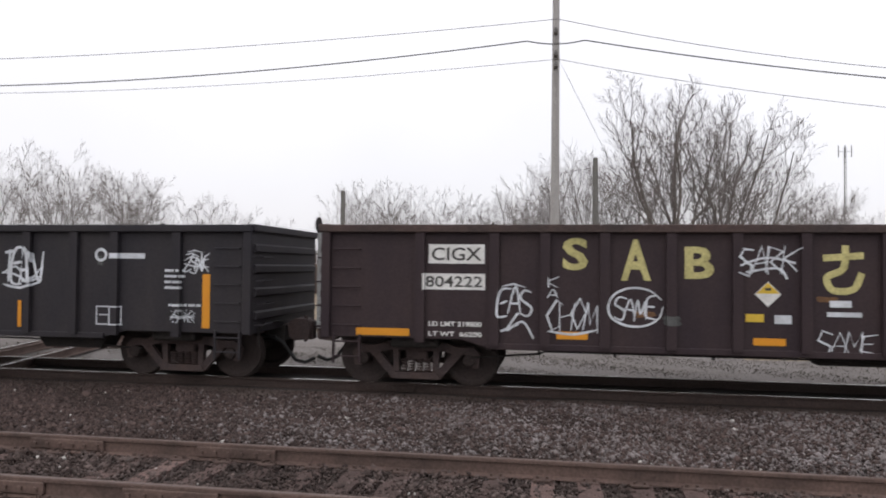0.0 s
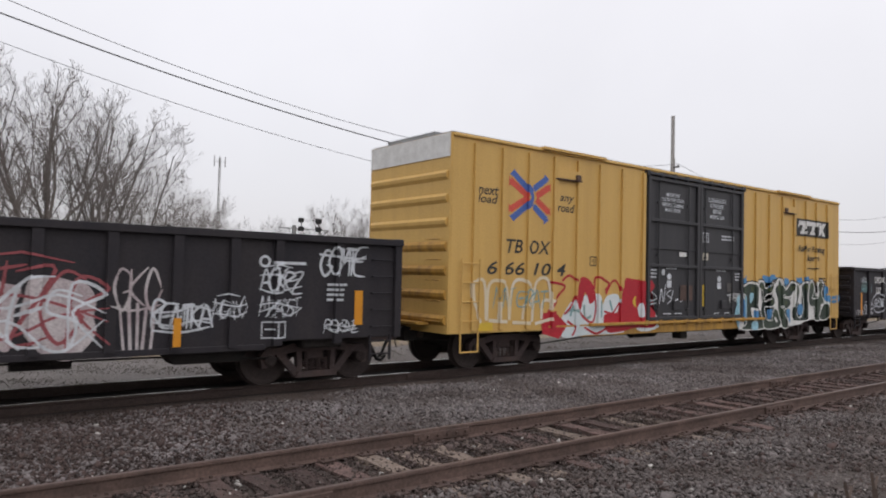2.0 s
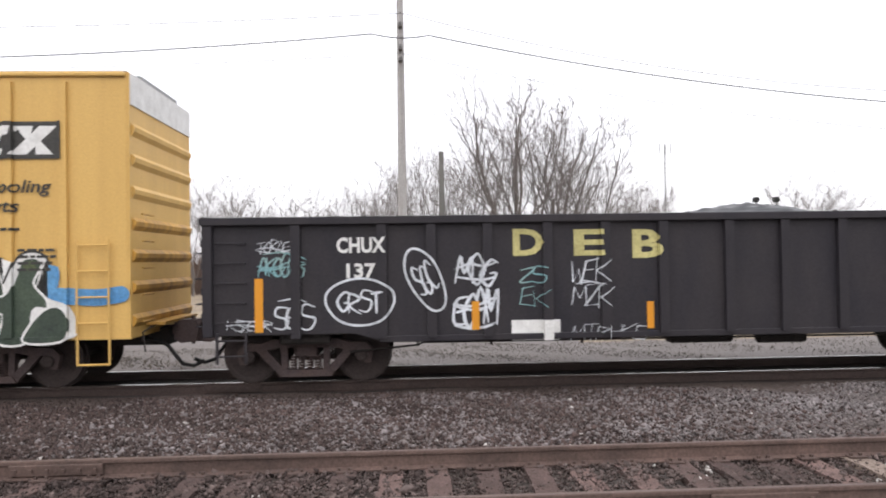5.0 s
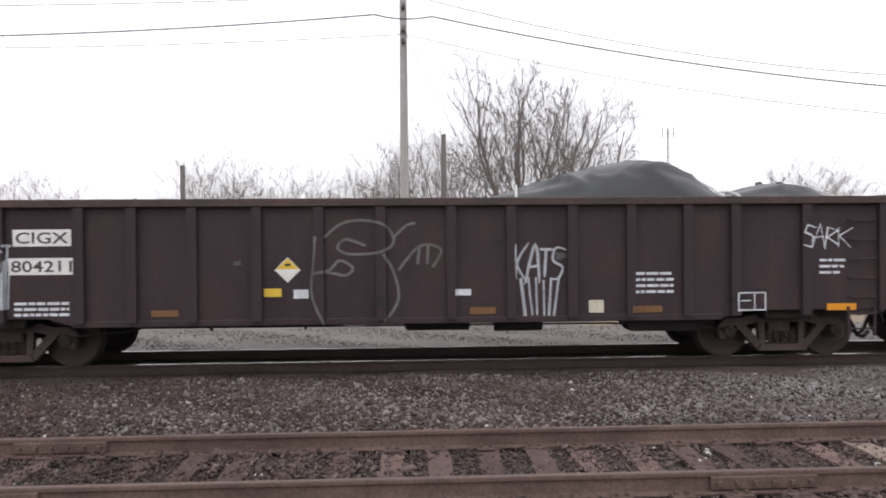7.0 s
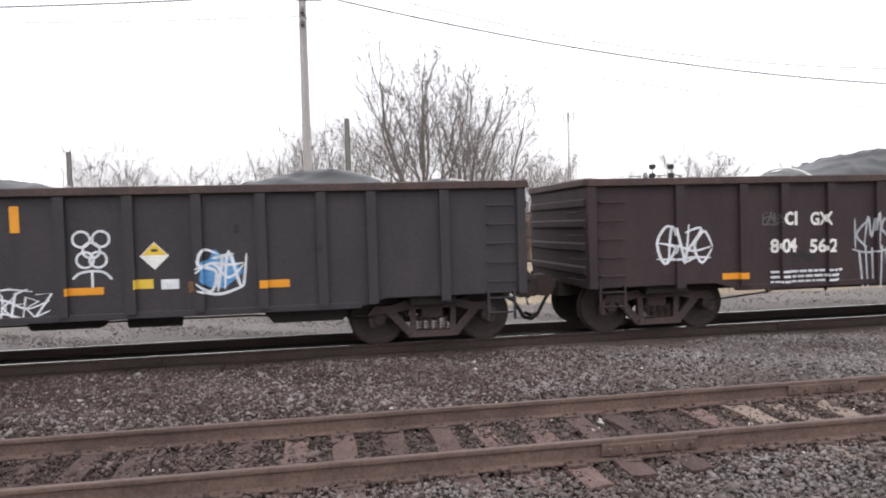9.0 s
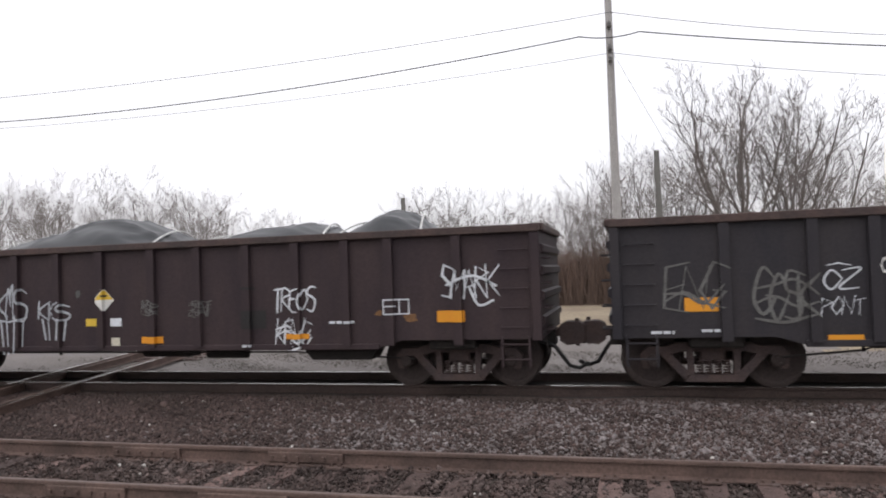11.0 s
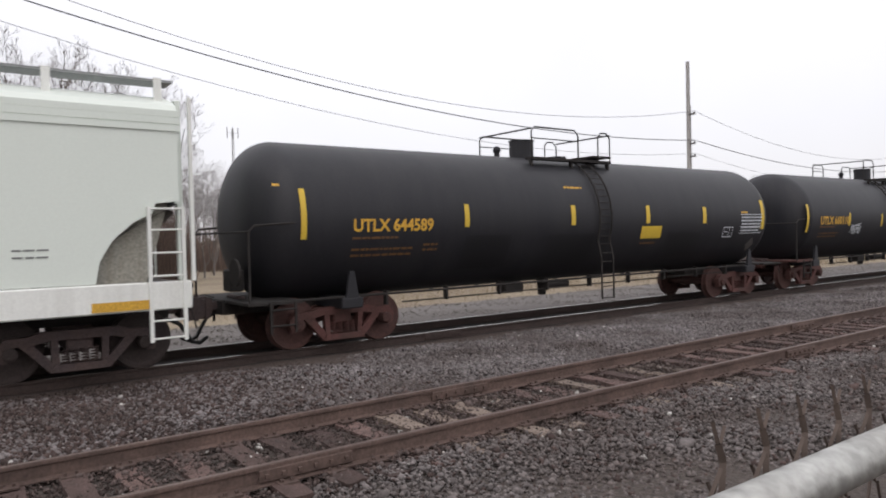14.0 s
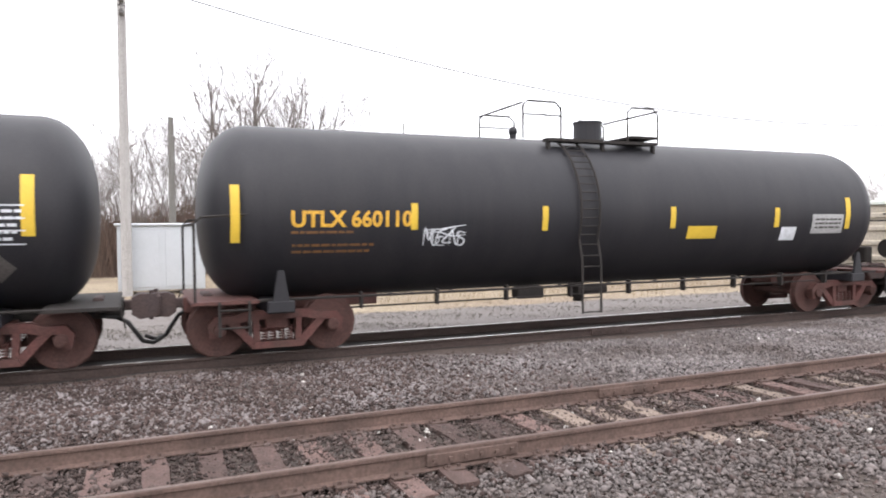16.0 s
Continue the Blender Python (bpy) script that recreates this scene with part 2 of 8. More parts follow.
ground_mat = surface("trodden_gravel_earth", (0.075, 0.063, 0.056), 0.95, other=(0.05, 0.037, 0.03), big=0.35, fine=22, share=0.9, grain=0.4, bump=1.0, depth=0.03)
# near-black ballast between the train's rails: the cars' shade put into the colour
shaded_mat = surface("shaded_ballast", (0.022, 0.019, 0.018), 0.9, other=(0.035, 0.028, 0.025), big=1.0, grain=0.3, bump=0.8, depth=0.02)
brown_mat = surface("rusty_dirt", (0.068, 0.05, 0.043), 0.95, other=(0.1, 0.078, 0.066), big=0.8, fine=25, share=0.8, grain=0.4, bump=0.9, depth=0.03)
road_mat = surface("pale_gravel_road", (0.155, 0.14, 0.132), 0.95, other=(0.12, 0.105, 0.095), big=0.35, fine=20, share=0.8, grain=0.25, bump=0.8, depth=0.02)
grass_mat = surface("dry_grass_field", (0.27, 0.222, 0.155), 0.95, other=(0.185, 0.14, 0.1), big=0.25, fine=14, share=0.9, grain=0.35, bump=1.0, depth=0.05)
straw = surface("dry_straw", (0.29, 0.235, 0.155), 0.9, other=(0.19, 0.14, 0.09), big=0.4, pieces=-0.35)
bark = surface("bark_grey_brown", (0.19, 0.172, 0.162), 0.9, other=(0.12, 0.107, 0.1), big=2.0, grain=0.25, bump=0.6, depth=0.02)
twig_mat = surface("twig_grey_brown", (0.235, 0.212, 0.203), 0.9, other=(0.17, 0.152, 0.144), big=0.6)
brush_mat = surface("brush_red_brown", (0.15, 0.105, 0.085), 0.9, other=(0.11, 0.085, 0.07), big=0.4, pieces=-0.3)
pole_wood = surface("pole_grey_wood", (0.37, 0.36, 0.35), 0.85, other=(0.27, 0.26, 0.25), big=3.0, streak=True, bump=0.4)
old_wood = surface("pole_dark_wood", (0.17, 0.165, 0.155), 0.9, other=(0.11, 0.105, 0.098), big=3.0, streak=True, bump=0.4)
wire_mat = surface("line_wire", (0.06, 0.06, 0.065), 0.6)
porcelain = surface("insulator_grey", (0.13, 0.125, 0.12), 0.3)
shed_white = surface("cabinet_white", (0.5, 0.53, 0.56), 0.4, 0.3, other=(0.42, 0.45, 0.47), big=1.0, grain=0.05)
galv = surface("galvanised_pipe", (0.42, 0.42, 0.40), 0.45, 0.75, other=(0.26, 0.25, 0.23), big=6.0, share=0.9, fine=60, grain=0.25, bump=0.4)
galv_wire = surface("galvanised_wire_rusty", (0.12, 0.09, 0.075), 0.7, 0.3)
mast_grey = surface("mast_steel", (0.3, 0.3, 0.3), 0.5, 0.5)
signal_black = surface("signal_black", (0.02, 0.02, 0.02), 0.5)


# ---- mesh helpers ----
def part(name, bm, material, parent=None, label="", smooth=False, at=None):
    me = bpy.data.meshes.new(name)
    if smooth:
        for f in bm.faces:
            f.smooth = True
    bm.normal_update()
    bm.to_mesh(me)
    bm.free()
    me.materials.append(material)
    ob = new(name, me)
    ob.parent = parent
    if at is not None:
        ob.matrix_basis = at
    return tagged(ob, label=label)


def share(name, ob, parent, m):
    """One more piece on the mesh of ob."""
    o = new(name, ob.data)
    o.parent = parent
    o.matrix_basis = m
    return o


def box(bm, x0, x1, y0, y1, z0, z1, bevel=0.0):
    m = Matrix.LocRotScale(((x0 + x1) / 2, (y0 + y1) / 2, (z0 + z1) / 2), None, (abs(x1 - x0), abs(y1 - y0), abs(z1 - z0)))
    made = bmesh.ops.create_cube(bm, size=1.0, matrix=m)["verts"]
    if bevel:
        edges = list({e for v in made for e in v.link_edges})
        bmesh.ops.bevel(bm, geom=edges, offset=bevel, segments=1, affect="EDGES")
    return bm


def rod(bm, p, q, r, r2=None, n=8, caps=True):
    p, q = Vector(p), Vector(q)
    d = q - p
    m = Matrix.Translation((p + q) / 2) @ d.to_track_quat("Z", "Y").to_matrix().to_4x4()
    bmesh.ops.create_cone(bm, cap_ends=caps, segments=n, radius1=r, radius2=r if r2 is None else r2, depth=d.length, matrix=m)
    return bm


def pipe(bm, pts, r, n=6, r_end=None):
    """One bent tube through the points, tapering to r_end."""
    pts = [Vector(p) for p in pts]
    last, up = None, None
    rings = []
    for i, p in enumerate(pts):
        d = (pts[min(i + 1, len(pts) - 1)] - pts[max(i - 1, 0)]).normalized()
        up = d.orthogonal().normalized() if up is None else (up - d * up.dot(d)).normalized()
        v = d.cross(up)
        rr = r if r_end is None else r + (r_end - r) * i / (len(pts) - 1)
        rings.append([bm.verts.new(p + (up * math.cos(2 * math.pi * k / n) + v * math.sin(2 * math.pi * k / n)) * rr) for k in range(n)])
    for a, b in zip(rings, rings[1:]):
        for k in range(n):
            bm.faces.new((a[k], a[(k + 1) % n], b[(k + 1) % n], b[k]))
    bm.faces.new(rings[0][::-1])
    bm.faces.new(rings[-1])
    return bm


def prism(bm, outline, y0, y1):
    """A plate with the outline (x, z), from y0 to y1."""
    a = [bm.verts.new((x, y0, z)) for x, z in outline]
    b = [bm.verts.new((x, y1, z)) for x, z in outline]
    n = len(a)
    fs = [bm.faces.new(a), bm.faces.new(b[::-1])]
    for i in range(n):
        fs.append(bm.faces.new((a[i], b[i], b[(i + 1) % n], a[(i + 1) % n])))
    bmesh.ops.recalc_face_normals(bm, faces=fs)
    return bm


def lathe(bm, profile, seg=28, axis="Y"):
    """Turns the profile (along, radius) round an axis through the origin."""
    rings = []
    for a, r in profile:
        ring = []
        for i in range(seg):
            c, s = math.cos(2 * math.pi * i / seg) * r, math.sin(2 * math.pi * i / seg) * r
            ring.append(bm.verts.new((c, a, s) if axis == "Y" else (a, c, s)))
        rings.append(ring)
    for p, q in zip(rings, rings[1:]):
        for i in range(seg):
            bm.faces.new((p[i], p[(i + 1) % seg], q[(i + 1) % seg], q[i]))
    bm.faces.new(rings[0])
    bm.faces.new(rings[-1][::-1])
    bmesh.ops.recalc_face_normals(bm, faces=bm.faces[:])
    return bm


def thing(name, label, category, group="", kind="", at=None):
    ob = new(name)
    ob.empty_display_size = 0.3
    if at is not None:
        ob.matrix_basis = at
    return tagged(ob, label, category, group, kind)


def joined(name, verts, faces, material, parent=None):
    me = bpy.data.meshes.new(name)
    me.from_pydata(verts, [], faces)
    me.update()
    me.materials.append(material)
    ob = new(name, me)
    ob.parent = parent
    return ob


# ---- ground ----
def ground_sheet():
    """One sheet to the horizon, in strips along the tracks, with fine cells near the tracks and the level of each strip."""
    # the strip from 11.85 to 13.65 has the train's shade in its colour
    strips = [(-900, -0.12, ground_mat), (-40, -0.12, ground_mat), (2.5, -0.14, ground_mat), (4.4, -0.19, ground_mat), (5.3, -0.238, ground_mat), (8.1, -0.238, ground_mat), (8.8, -0.188, ground_mat),
              (10.9, -0.192, brown_mat), (11.85, -0.17, shaded_mat), (13.65, -0.17, ground_mat), (14.9, -0.22, road_mat), (17.4, -0.24, grass_mat),
              (23, -0.24, grass_mat), (60, -0.3, grass_mat), (4000, -0.3, grass_mat)]
    me = bpy.data.meshes.new("ground")
    for m in (ground_mat, brown_mat, shaded_mat, road_mat, grass_mat):
        me.materials.append(m)
    order = [m.name for m in me.materials]
    xs = [-3000, -300] + [x * 0.5 for x in range(-80, 161)] + [300, 3000]
    ys, slot = [], []
    for (y0, z0, m), (y1, z1, _) in zip(strips, strips[1:]):
        n = max(1, int((y1 - y0) / 0.4)) if -41 < y0 < 22 and y1 < 61 else 1
        for i in range(n):
            ys.append((y0 + (y1 - y0) * i / n, z0 + (z1 - z0) * i / n))
            slot.append(order.index(m.name))
    ys.append((strips[-1][0], strips[-1][1]))
    verts = [(x, y + (0.12 * noise.noise((x * 0.7, y, 0)) if 4.6 < y < 17.5 else 0), z + (0.025 * noise.noise((x * 0.9, y * 0.9, 3.0)) if 2 < y < 60 else 0)) for y, z in ys for x in xs]
    w = len(xs)
    faces = [(j * w + i, j * w + i + 1, (j + 1) * w + i + 1, (j + 1) * w + i) for j in range(len(ys) - 1) for i in range(w - 1)]
    me.from_pydata(verts, [], faces)
    me.update()
    for p in me.polygons:
        p.material_index = slot[p.index // (w - 1)]
        if 17 < p.center.y < 23 and (p.center.y < 18.6 or p.center.x < 3.0 + 0.8 * (p.center.y - 17)):
            p.material_index = order.index(road_mat.name)   # the gravel yard
    return tagged(new("ground", me), "grey-brown gravel and dry grass along the tracks", "ground", kind="structure")


ground_sheet()


def scatter(name, n, spread, size, material, label, squash=0.7, seed=1):
    """Loose angular stones as one mesh. spread(rng, n) gives x, y, z of their middles."""
    rng = np.random.default_rng(seed)
    x, y, z = spread(rng, n)
    n = len(x)
    base = np.array([(1, 0, 0), (-1, 0, 0), (0, 1, 0), (0, -1, 0), (0, 0, 1), (0, 0, -1)], float)
    tri = np.array([(0, 2, 4), (2, 1, 4), (1, 3, 4), (3, 0, 4), (2, 0, 5), (1, 2, 5), (3, 1, 5), (0, 3, 5)])
    r = size * np.exp(rng.normal(0, 0.36, n))
    pts = base[None] * (1 + rng.uniform(-0.35, 0.35, (n, 6, 1))) + rng.uniform(-0.25, 0.25, (n, 6, 3))
    a = rng.uniform(0, 6.283, n)
    b = rng.uniform(-0.8, 0.8, n)
    ca, sa, cb, sb = np.cos(a), np.sin(a), np.cos(b), np.sin(b)
    px, py, pz = pts[..., 0], pts[..., 1] * 0.8, pts[..., 2] * squash
    px, pz = px * cb[:, None] + pz * sb[:, None], pz * cb[:, None] - px * sb[:, None]
    px, py = px * ca[:, None] - py * sa[:, None], px * sa[:, None] + py * ca[:, None]
    v = np.stack([x[:, None] + px * r[:, None], y[:, None] + py * r[:, None], z[:, None] + pz * r[:, None]], -1).reshape(-1, 3)
    f = (tri[None] + 6 * np.arange(n)[:, None, None]).reshape(-1, 3)
    me = bpy.data.meshes.new(name)
    me.vertices.add(len(v))
    me.vertices.foreach_set("co", v.astype(np.float32).ravel())
    me.loops.add(len(f) * 3)
    me.loops.foreach_set("vertex_index", f.astype(np.int32).ravel())
    me.polygons.add(len(f))
    me.polygons.foreach_set("loop_start", np.arange(0, len(f) * 3, 3, dtype=np.int32))
    me.update(calc_edges=True)
    me.validate()
    me.materials.append(material)
    return tagged(new(name, me), label, "ballast", kind="stuff")


def bed_level(y):
    """The level of the stones: lower between and beside the rails of the empty track, where the ties lie open."""
    return np.interp(y, [3.0, 4.6, 5.35, 8.1, 8.7, 11.3, 11.7], [-0.155, -0.175, -0.2, -0.2, -0.176, -0.186, -0.208])


def bed(y0, y1, x0, x1, z0, lift=0.0):
    def spread(rng, n):
        x, y = x0 + (x1 - x0) * rng.random(n) ** 1.25, rng.uniform(y0, y1, n)
        flip = rng.random(n) < 0.28
        x = np.where(flip, rng.uniform(x0, x0 + 20, n), x) + rng.normal(0, 1.7, n)
        return x, y, lift + (bed_level(y) if y1 < 12 else z0) + 0.02 * np.sin(x * 1.7 + y * 2.3) + rng.uniform(-0.02, 0.02, len(x))
    return spread


scatter("ballast", 112000, bed(7.75, 11.6, -3.5, 46, -0.185), 0.024, stone_grey, "angular grey ballast stones between the two tracks", seed=4)
scatter("ballast", 64000, bed(3.0, 5.75, -6, 34, -0.165), 0.0225, stone_near, "angular grey ballast stones beside the empty track", seed=5)
scatter("ballast", 32000, bed(5.7, 7.8, -12, 40, -0.2), 0.021, stone_mid, "rusty ballast stones between the rails of the empty track", seed=6)
scatter("ballast", 36000, bed(13.8, 18.7, -14, 46, -0.226), 0.016, road_stone, "grey ballast stones beyond the train's track", seed=7)
scatter("ballast", 100000, bed(7.75, 11.7, -16, 4.0, -0.165, 0.006), 0.023, stone_brown, "rust-brown ballast stones by the track crossing", seed=8)
scatter("ballast", 22000, lambda g, n: (g.uniform(-14, -1.5, n) + g.uniform(0, 2.5, n), g.uniform(3.0, 8.0, n), -0.18 + g.uniform(-0.02, 0.012, n)), 0.021, dirt_grit, "dark rust-brown stones at the near end of the empty track", seed=14)
scatter("ballast", 7000, bed(3.0, 6.0, -6, 30, -0.165), 0.027, stone_brown, "rust-brown ballast stones beside the empty track", seed=9)
scatter("ballast", 700, bed(3.0, 11.2, -14, 40, -0.16), 0.026, stone_white, "scattered pale stone chips", seed=10)
scatter("ballast", 450, bed(7.7, 8.3, -14, 30, -0.16), 0.028, stone_white, "pale stone chips along the rail", seed=11)


scatter("ballast", 40000, lambda g, n: (-14 + 36 * g.random(n) ** 1.6, g.uniform(5.5, 7.9, n), -0.188 + g.uniform(-0.012, 0.008, n)), 0.013, dirt_grit, "fine dark brown grit filling the empty track", seed=12)
scatter("ballast", 30000, lambda g, n: (-16 + 19 * g.random(n) ** 1.2, g.uniform(7.7, 11.75, n), -0.158 + g.uniform(-0.02, 0.008, n)), 0.014, dirt_grit, "fine dark brown grit over the ballast by the crossing", seed=13)


# ---- tracks ----
def rail_shape(bm, y, x0, x1, z=0.0):
    prof = [(-0.075, -0.185), (0.075, -0.185), (0.075, -0.172), (0.012, -0.155), (0.009, -0.045), (0.036, -0.034), (0.036, -0.004), (0.028, 0.0), (-0.028, 0.0),
            (-0.036, -0.004), (-0.036, -0.034), (-0.009, -0.045), (-0.012, -0.155), (-0.075, -0.172)]
    a = [bm.verts.new((x0, y + p, z + h)) for p, h in prof]
    b = [bm.verts.new((x1, y + p, z + h)) for p, h in prof]
    for i in range(len(prof)):
        j = (i + 1) % len(prof)
        bm.faces.new((a[i], a[j], b[j], b[i]))
    bm.faces.new(a)
    bm.faces.new(b[::-1])
    bmesh.ops.recalc_face_normals(bm, faces=bm.faces[:])


def cap_shape(bm, y, x0, x1):
    box(bm, x0, x1, y - 0.027, y + 0.027, -0.002, 0.0025)


def joint_bar(bm, x, y, side):
    box(bm, x - 0.47, x + 0.47, y + side * 0.012, y + side * 0.05, -0.15, -0.036, 0.008)
    for i in range(6):
        box(bm, x - 0.4 + i * 0.16 - 0.018, x - 0.4 + i * 0.16 + 0.018, y + side * 0.05, y + side * 0.075, -0.11, -0.075)


def tie_mesh(seed):
    rng = random.Random(seed)
    bm = bmesh.new()
    bmesh.ops.create_grid(bm, x_segments=3, y_segments=14, size=1.0)
    for v in bm.verts:
        v.co.x, v.co.y = v.co.x * 0.115 + rng.uniform(-0.008, 0.008), v.co.y * 1.3 + rng.uniform(-0.02, 0.02)
        v.co.z = rng.uniform(-0.012, 0.008)
    edge = [e for e in bm.edges if e.is_boundary]
    low = bmesh.ops.extrude_edge_only(bm, edges=edge)["geom"]
    for v in low:
        if isinstance(v, bmesh.types.BMVert):
            v.co.z = -0.14
    bmesh.ops.recalc_face_normals(bm, faces=bm.faces[:])
    return bm


def track(name, label, ys, head, joints, x_from, x_to, tie_from, tie_to, step, tie_z):
    t = thing(name, label, "railway track", "railway tracks", "structure")
    for y in ys:
        bm = bmesh.new()
        rail_shape(bm, y, x_from, x_to)
        # the train's track takes the darker rust with painted-in shade
        rail = part("rail", bm, rail_rust if ys[0] < 10 else shaded_rail, t)
        bm = bmesh.new()
        cap_shape(bm, y, x_from, x_to)
        part("rail_head", bm, head, rail, "worn running surface")
    for x, y, side in joints:
        bm = bmesh.new()
        joint_bar(bm, x, y, side)
        part("joint_bar", bm, rail_rust if ys[0] < 10 else shaded_rail, t, "bolted rusty joint bar")
    mid = sum(ys) / 2
    base = [part("tie", tie_mesh(s), tie_wood if ys[0] < 10 else shaded_wood, t, at=pose(tie_from - 0.5 * s - 0.5, mid, tie_z)) for s in range(5)]
    pale = [part("tie", tie_mesh(s + 20), tan_wood, t, at=pose(tie_to + 0.5 * s + 0.5, mid, tie_z)) for s in range(3)] if ys[0] < 10 else base
    plate = None
    rng = random.Random(3)
    x = tie_from
    while x < tie_to:
        share("tie", rng.choice(pale if 2.0 < x < 11.0 and rng.random() < 0.6 else base), t, pose(x, mid + rng.uniform(-0.08, 0.08), tie_z + rng.uniform(-0.012, 0.012), 0, 0, rng.uniform(-2.2, 2.2) + rng.choice((0, 180))))
        if -8 < x < 22 and ys[0] < 10:
            for y in ys:
                if plate is None:
                    bm = bmesh.new()
                    box(bm, -0.09, 0.09, -0.17, 0.17, 0.0, 0.016)
                    for a, b in ((-0.05, -0.1), (0.05, 0.1), (0.05, -0.1)):
                        box(bm, a - 0.014, a + 0.014, b - 0.016, b + 0.016, 0.01, 0.042)
                    plate = part("tie_plate", bm, rail_rust, t, at=pose(x, y, tie_z + 0.005))
                else:
                    share("tie_plate", plate, t, pose(x, y, tie_z + 0.005))
        x += step * rng.uniform(0.93, 1.07)
    return t


near_joints = [(-3.68, 7.505, -1), (-5.78, 7.505, -1), (5.93, 7.505, -1), (2.95, 6.0, -1), (-3.6, 6.0, -1), (-5.35, 6.0, -1), (15.2, 7.505, -1), (12.1, 6.0, -1)]
track("near_track", "empty jointed track with rusty rails on weathered ties", RAIL_NEAR, rail_head, near_joints, -400, 400, -14, 48, 0.51, -0.182)
track("train_track", "track with bright running rails under the freight train", RAIL_FAR, rail_shine, [(9.0, 12.0, -1), (-3.0, 12.0, -1)], -400, 400, -16, 50, 0.53, -0.2)


def crossing_track():
    """A third track that crosses both others at an angle, off to the side of the bungalow."""
    t = thing("crossing_track", "rusty crossing track laid at an angle over both others", "railway track", "railway tracks", "structure", at=pose(-11.25, 14.0, 0.0, 0, 0, 103.5))
    for y in (0.0, 1.505):
        bm = bmesh.new()
        rail_shape(bm, y, -60, 90, 0.004)
        rail = part("rail", bm, rail_rust, t)
        bm = bmesh.new()
        box(bm, -60, 90, y - 0.027, y + 0.027, 0.003, 0.0075)
        part("rail_head", bm, rail_shine, rail, "worn running surface")
    for y in (0.2, 1.3):
        bm = bmesh.new()
        rail_shape(bm, y, -7, 4, -0.01)
        part("guard_rail", bm, rail_rust, t)
    base = part("tie", tie_mesh(9), tie_wood, t, at=pose(3.2, 0.75, -0.19))
    for i in range(24):
        share("tie", base, t, pose(3.8 + i * 0.55, 0.75, -0.19, 0, 0, (i * 37) % 5 - 2))
    return t


crossing_track()


# ---- wheels, trucks and couplers, shared by all cars ----
def side_frame(bm, y0, y1):
    top = [(-1.06, 0.33), (-1.1, 0.55), (-0.98, 0.68), (-0.7, 0.68), (-0.52, 0.74), (0.52, 0.74), (0.7, 0.68), (0.98, 0.68), (1.1, 0.55), (1.06, 0.33), (0.96, 0.33),
           (0.94, 0.52), (0.8, 0.56), (0.62, 0.56), (0.45, 0.6), (-0.45, 0.6), (-0.62, 0.56), (-0.8, 0.56), (-0.94, 0.52), (-0.96, 0.33)]
    prism(bm, top, y0, y1)
    for s in (-1, 1):
        prism(bm, [(s * 0.84, 0.6), (s * 0.66, 0.6), (s * 0.3, 0.2), (s * 0.42, 0.14)], y0 + 0.02, y1 - 0.02)
        prism(bm, [(s * 0.4, 0.62), (s * 0.3, 0.62), (s * 0.28, 0.2), (s * 0.38, 0.2)], y0 + 0.01, y1 - 0.01)
    prism(bm, [(-0.42, 0.13), (0.42, 0.13), (0.36, 0.24), (-0.36, 0.24)], y0 - 0.02, y1 + 0.02)


def wheel_profile(bm, y, sign):
    prof = [(-0.07, 0.18), (-0.065, 0.36), (-0.07, 0.40), (-0.07, 0.452), (0.03, 0.459), (0.035, 0.484), (0.066, 0.484), (0.066, 0.40), (0.02, 0.36), (0.03, 0.18)]
    before = set(bm.verts)
    lathe(bm, [(y + sign * -a, r) for a, r in prof], 30)
    return before


def build_truck(frame_mat, wheel_mat):
    """A two-axle freight truck with its middle at the origin, wheels on the rails at z 0."""
    bm = bmesh.new()
    box(bm, -0.19, 0.19, -1.0, 1.0, 0.42, 0.66, 0.03)
    box(bm, -0.3, 0.3, -0.35, 0.35, 0.6, 0.72, 0.02)
    truck = part("truck", bm, frame_mat, label="cast steel freight truck, grimy and rusty")
    for s in (-1, 1):
        bm = bmesh.new()
        side_frame(bm, s * 1.0 - 0.07, s * 1.0 + 0.07)
        part("side_frame", bm, frame_mat, truck)
        for x in (-0.2, -0.07, 0.07, 0.2):
            bm = bmesh.new()
            pipe(bm, [(x + 0.05 * math.cos(i * 0.9), s * 1.0 + 0.05 * math.sin(i * 0.9), 0.24 + i * 0.0062) for i in range(37)], 0.014, 4)
            part("spring", bm, frame_mat, truck)
    for x in (-0.915, 0.915):
        bm = bmesh.new()
        for s in (-1, 1):
            wheel_profile(bm, s * 0.7525, s)
            lathe(bm, [(s * 0.8, 0.12), (s * 0.93, 0.12), (s * 0.95, 0.1), (s * 1.12, 0.1), (s * 1.13, 0.075)], 16)
            for i in range(3):
                a = 2 * math.pi * i / 3
                box(bm, math.cos(a) * 0.05 - 0.014, math.cos(a) * 0.05 + 0.014, s * 1.125, s * 1.145, math.sin(a) * 0.05 - 0.014, math.sin(a) * 0.05 + 0.014)
        rod(bm, (0, -0.82, 0), (0, 0.82, 0), 0.085, n=12)
        part("wheelset", bm, wheel_mat, truck, "steel wheels on their axle", at=pose(x, 0, 0.459))
    return truck


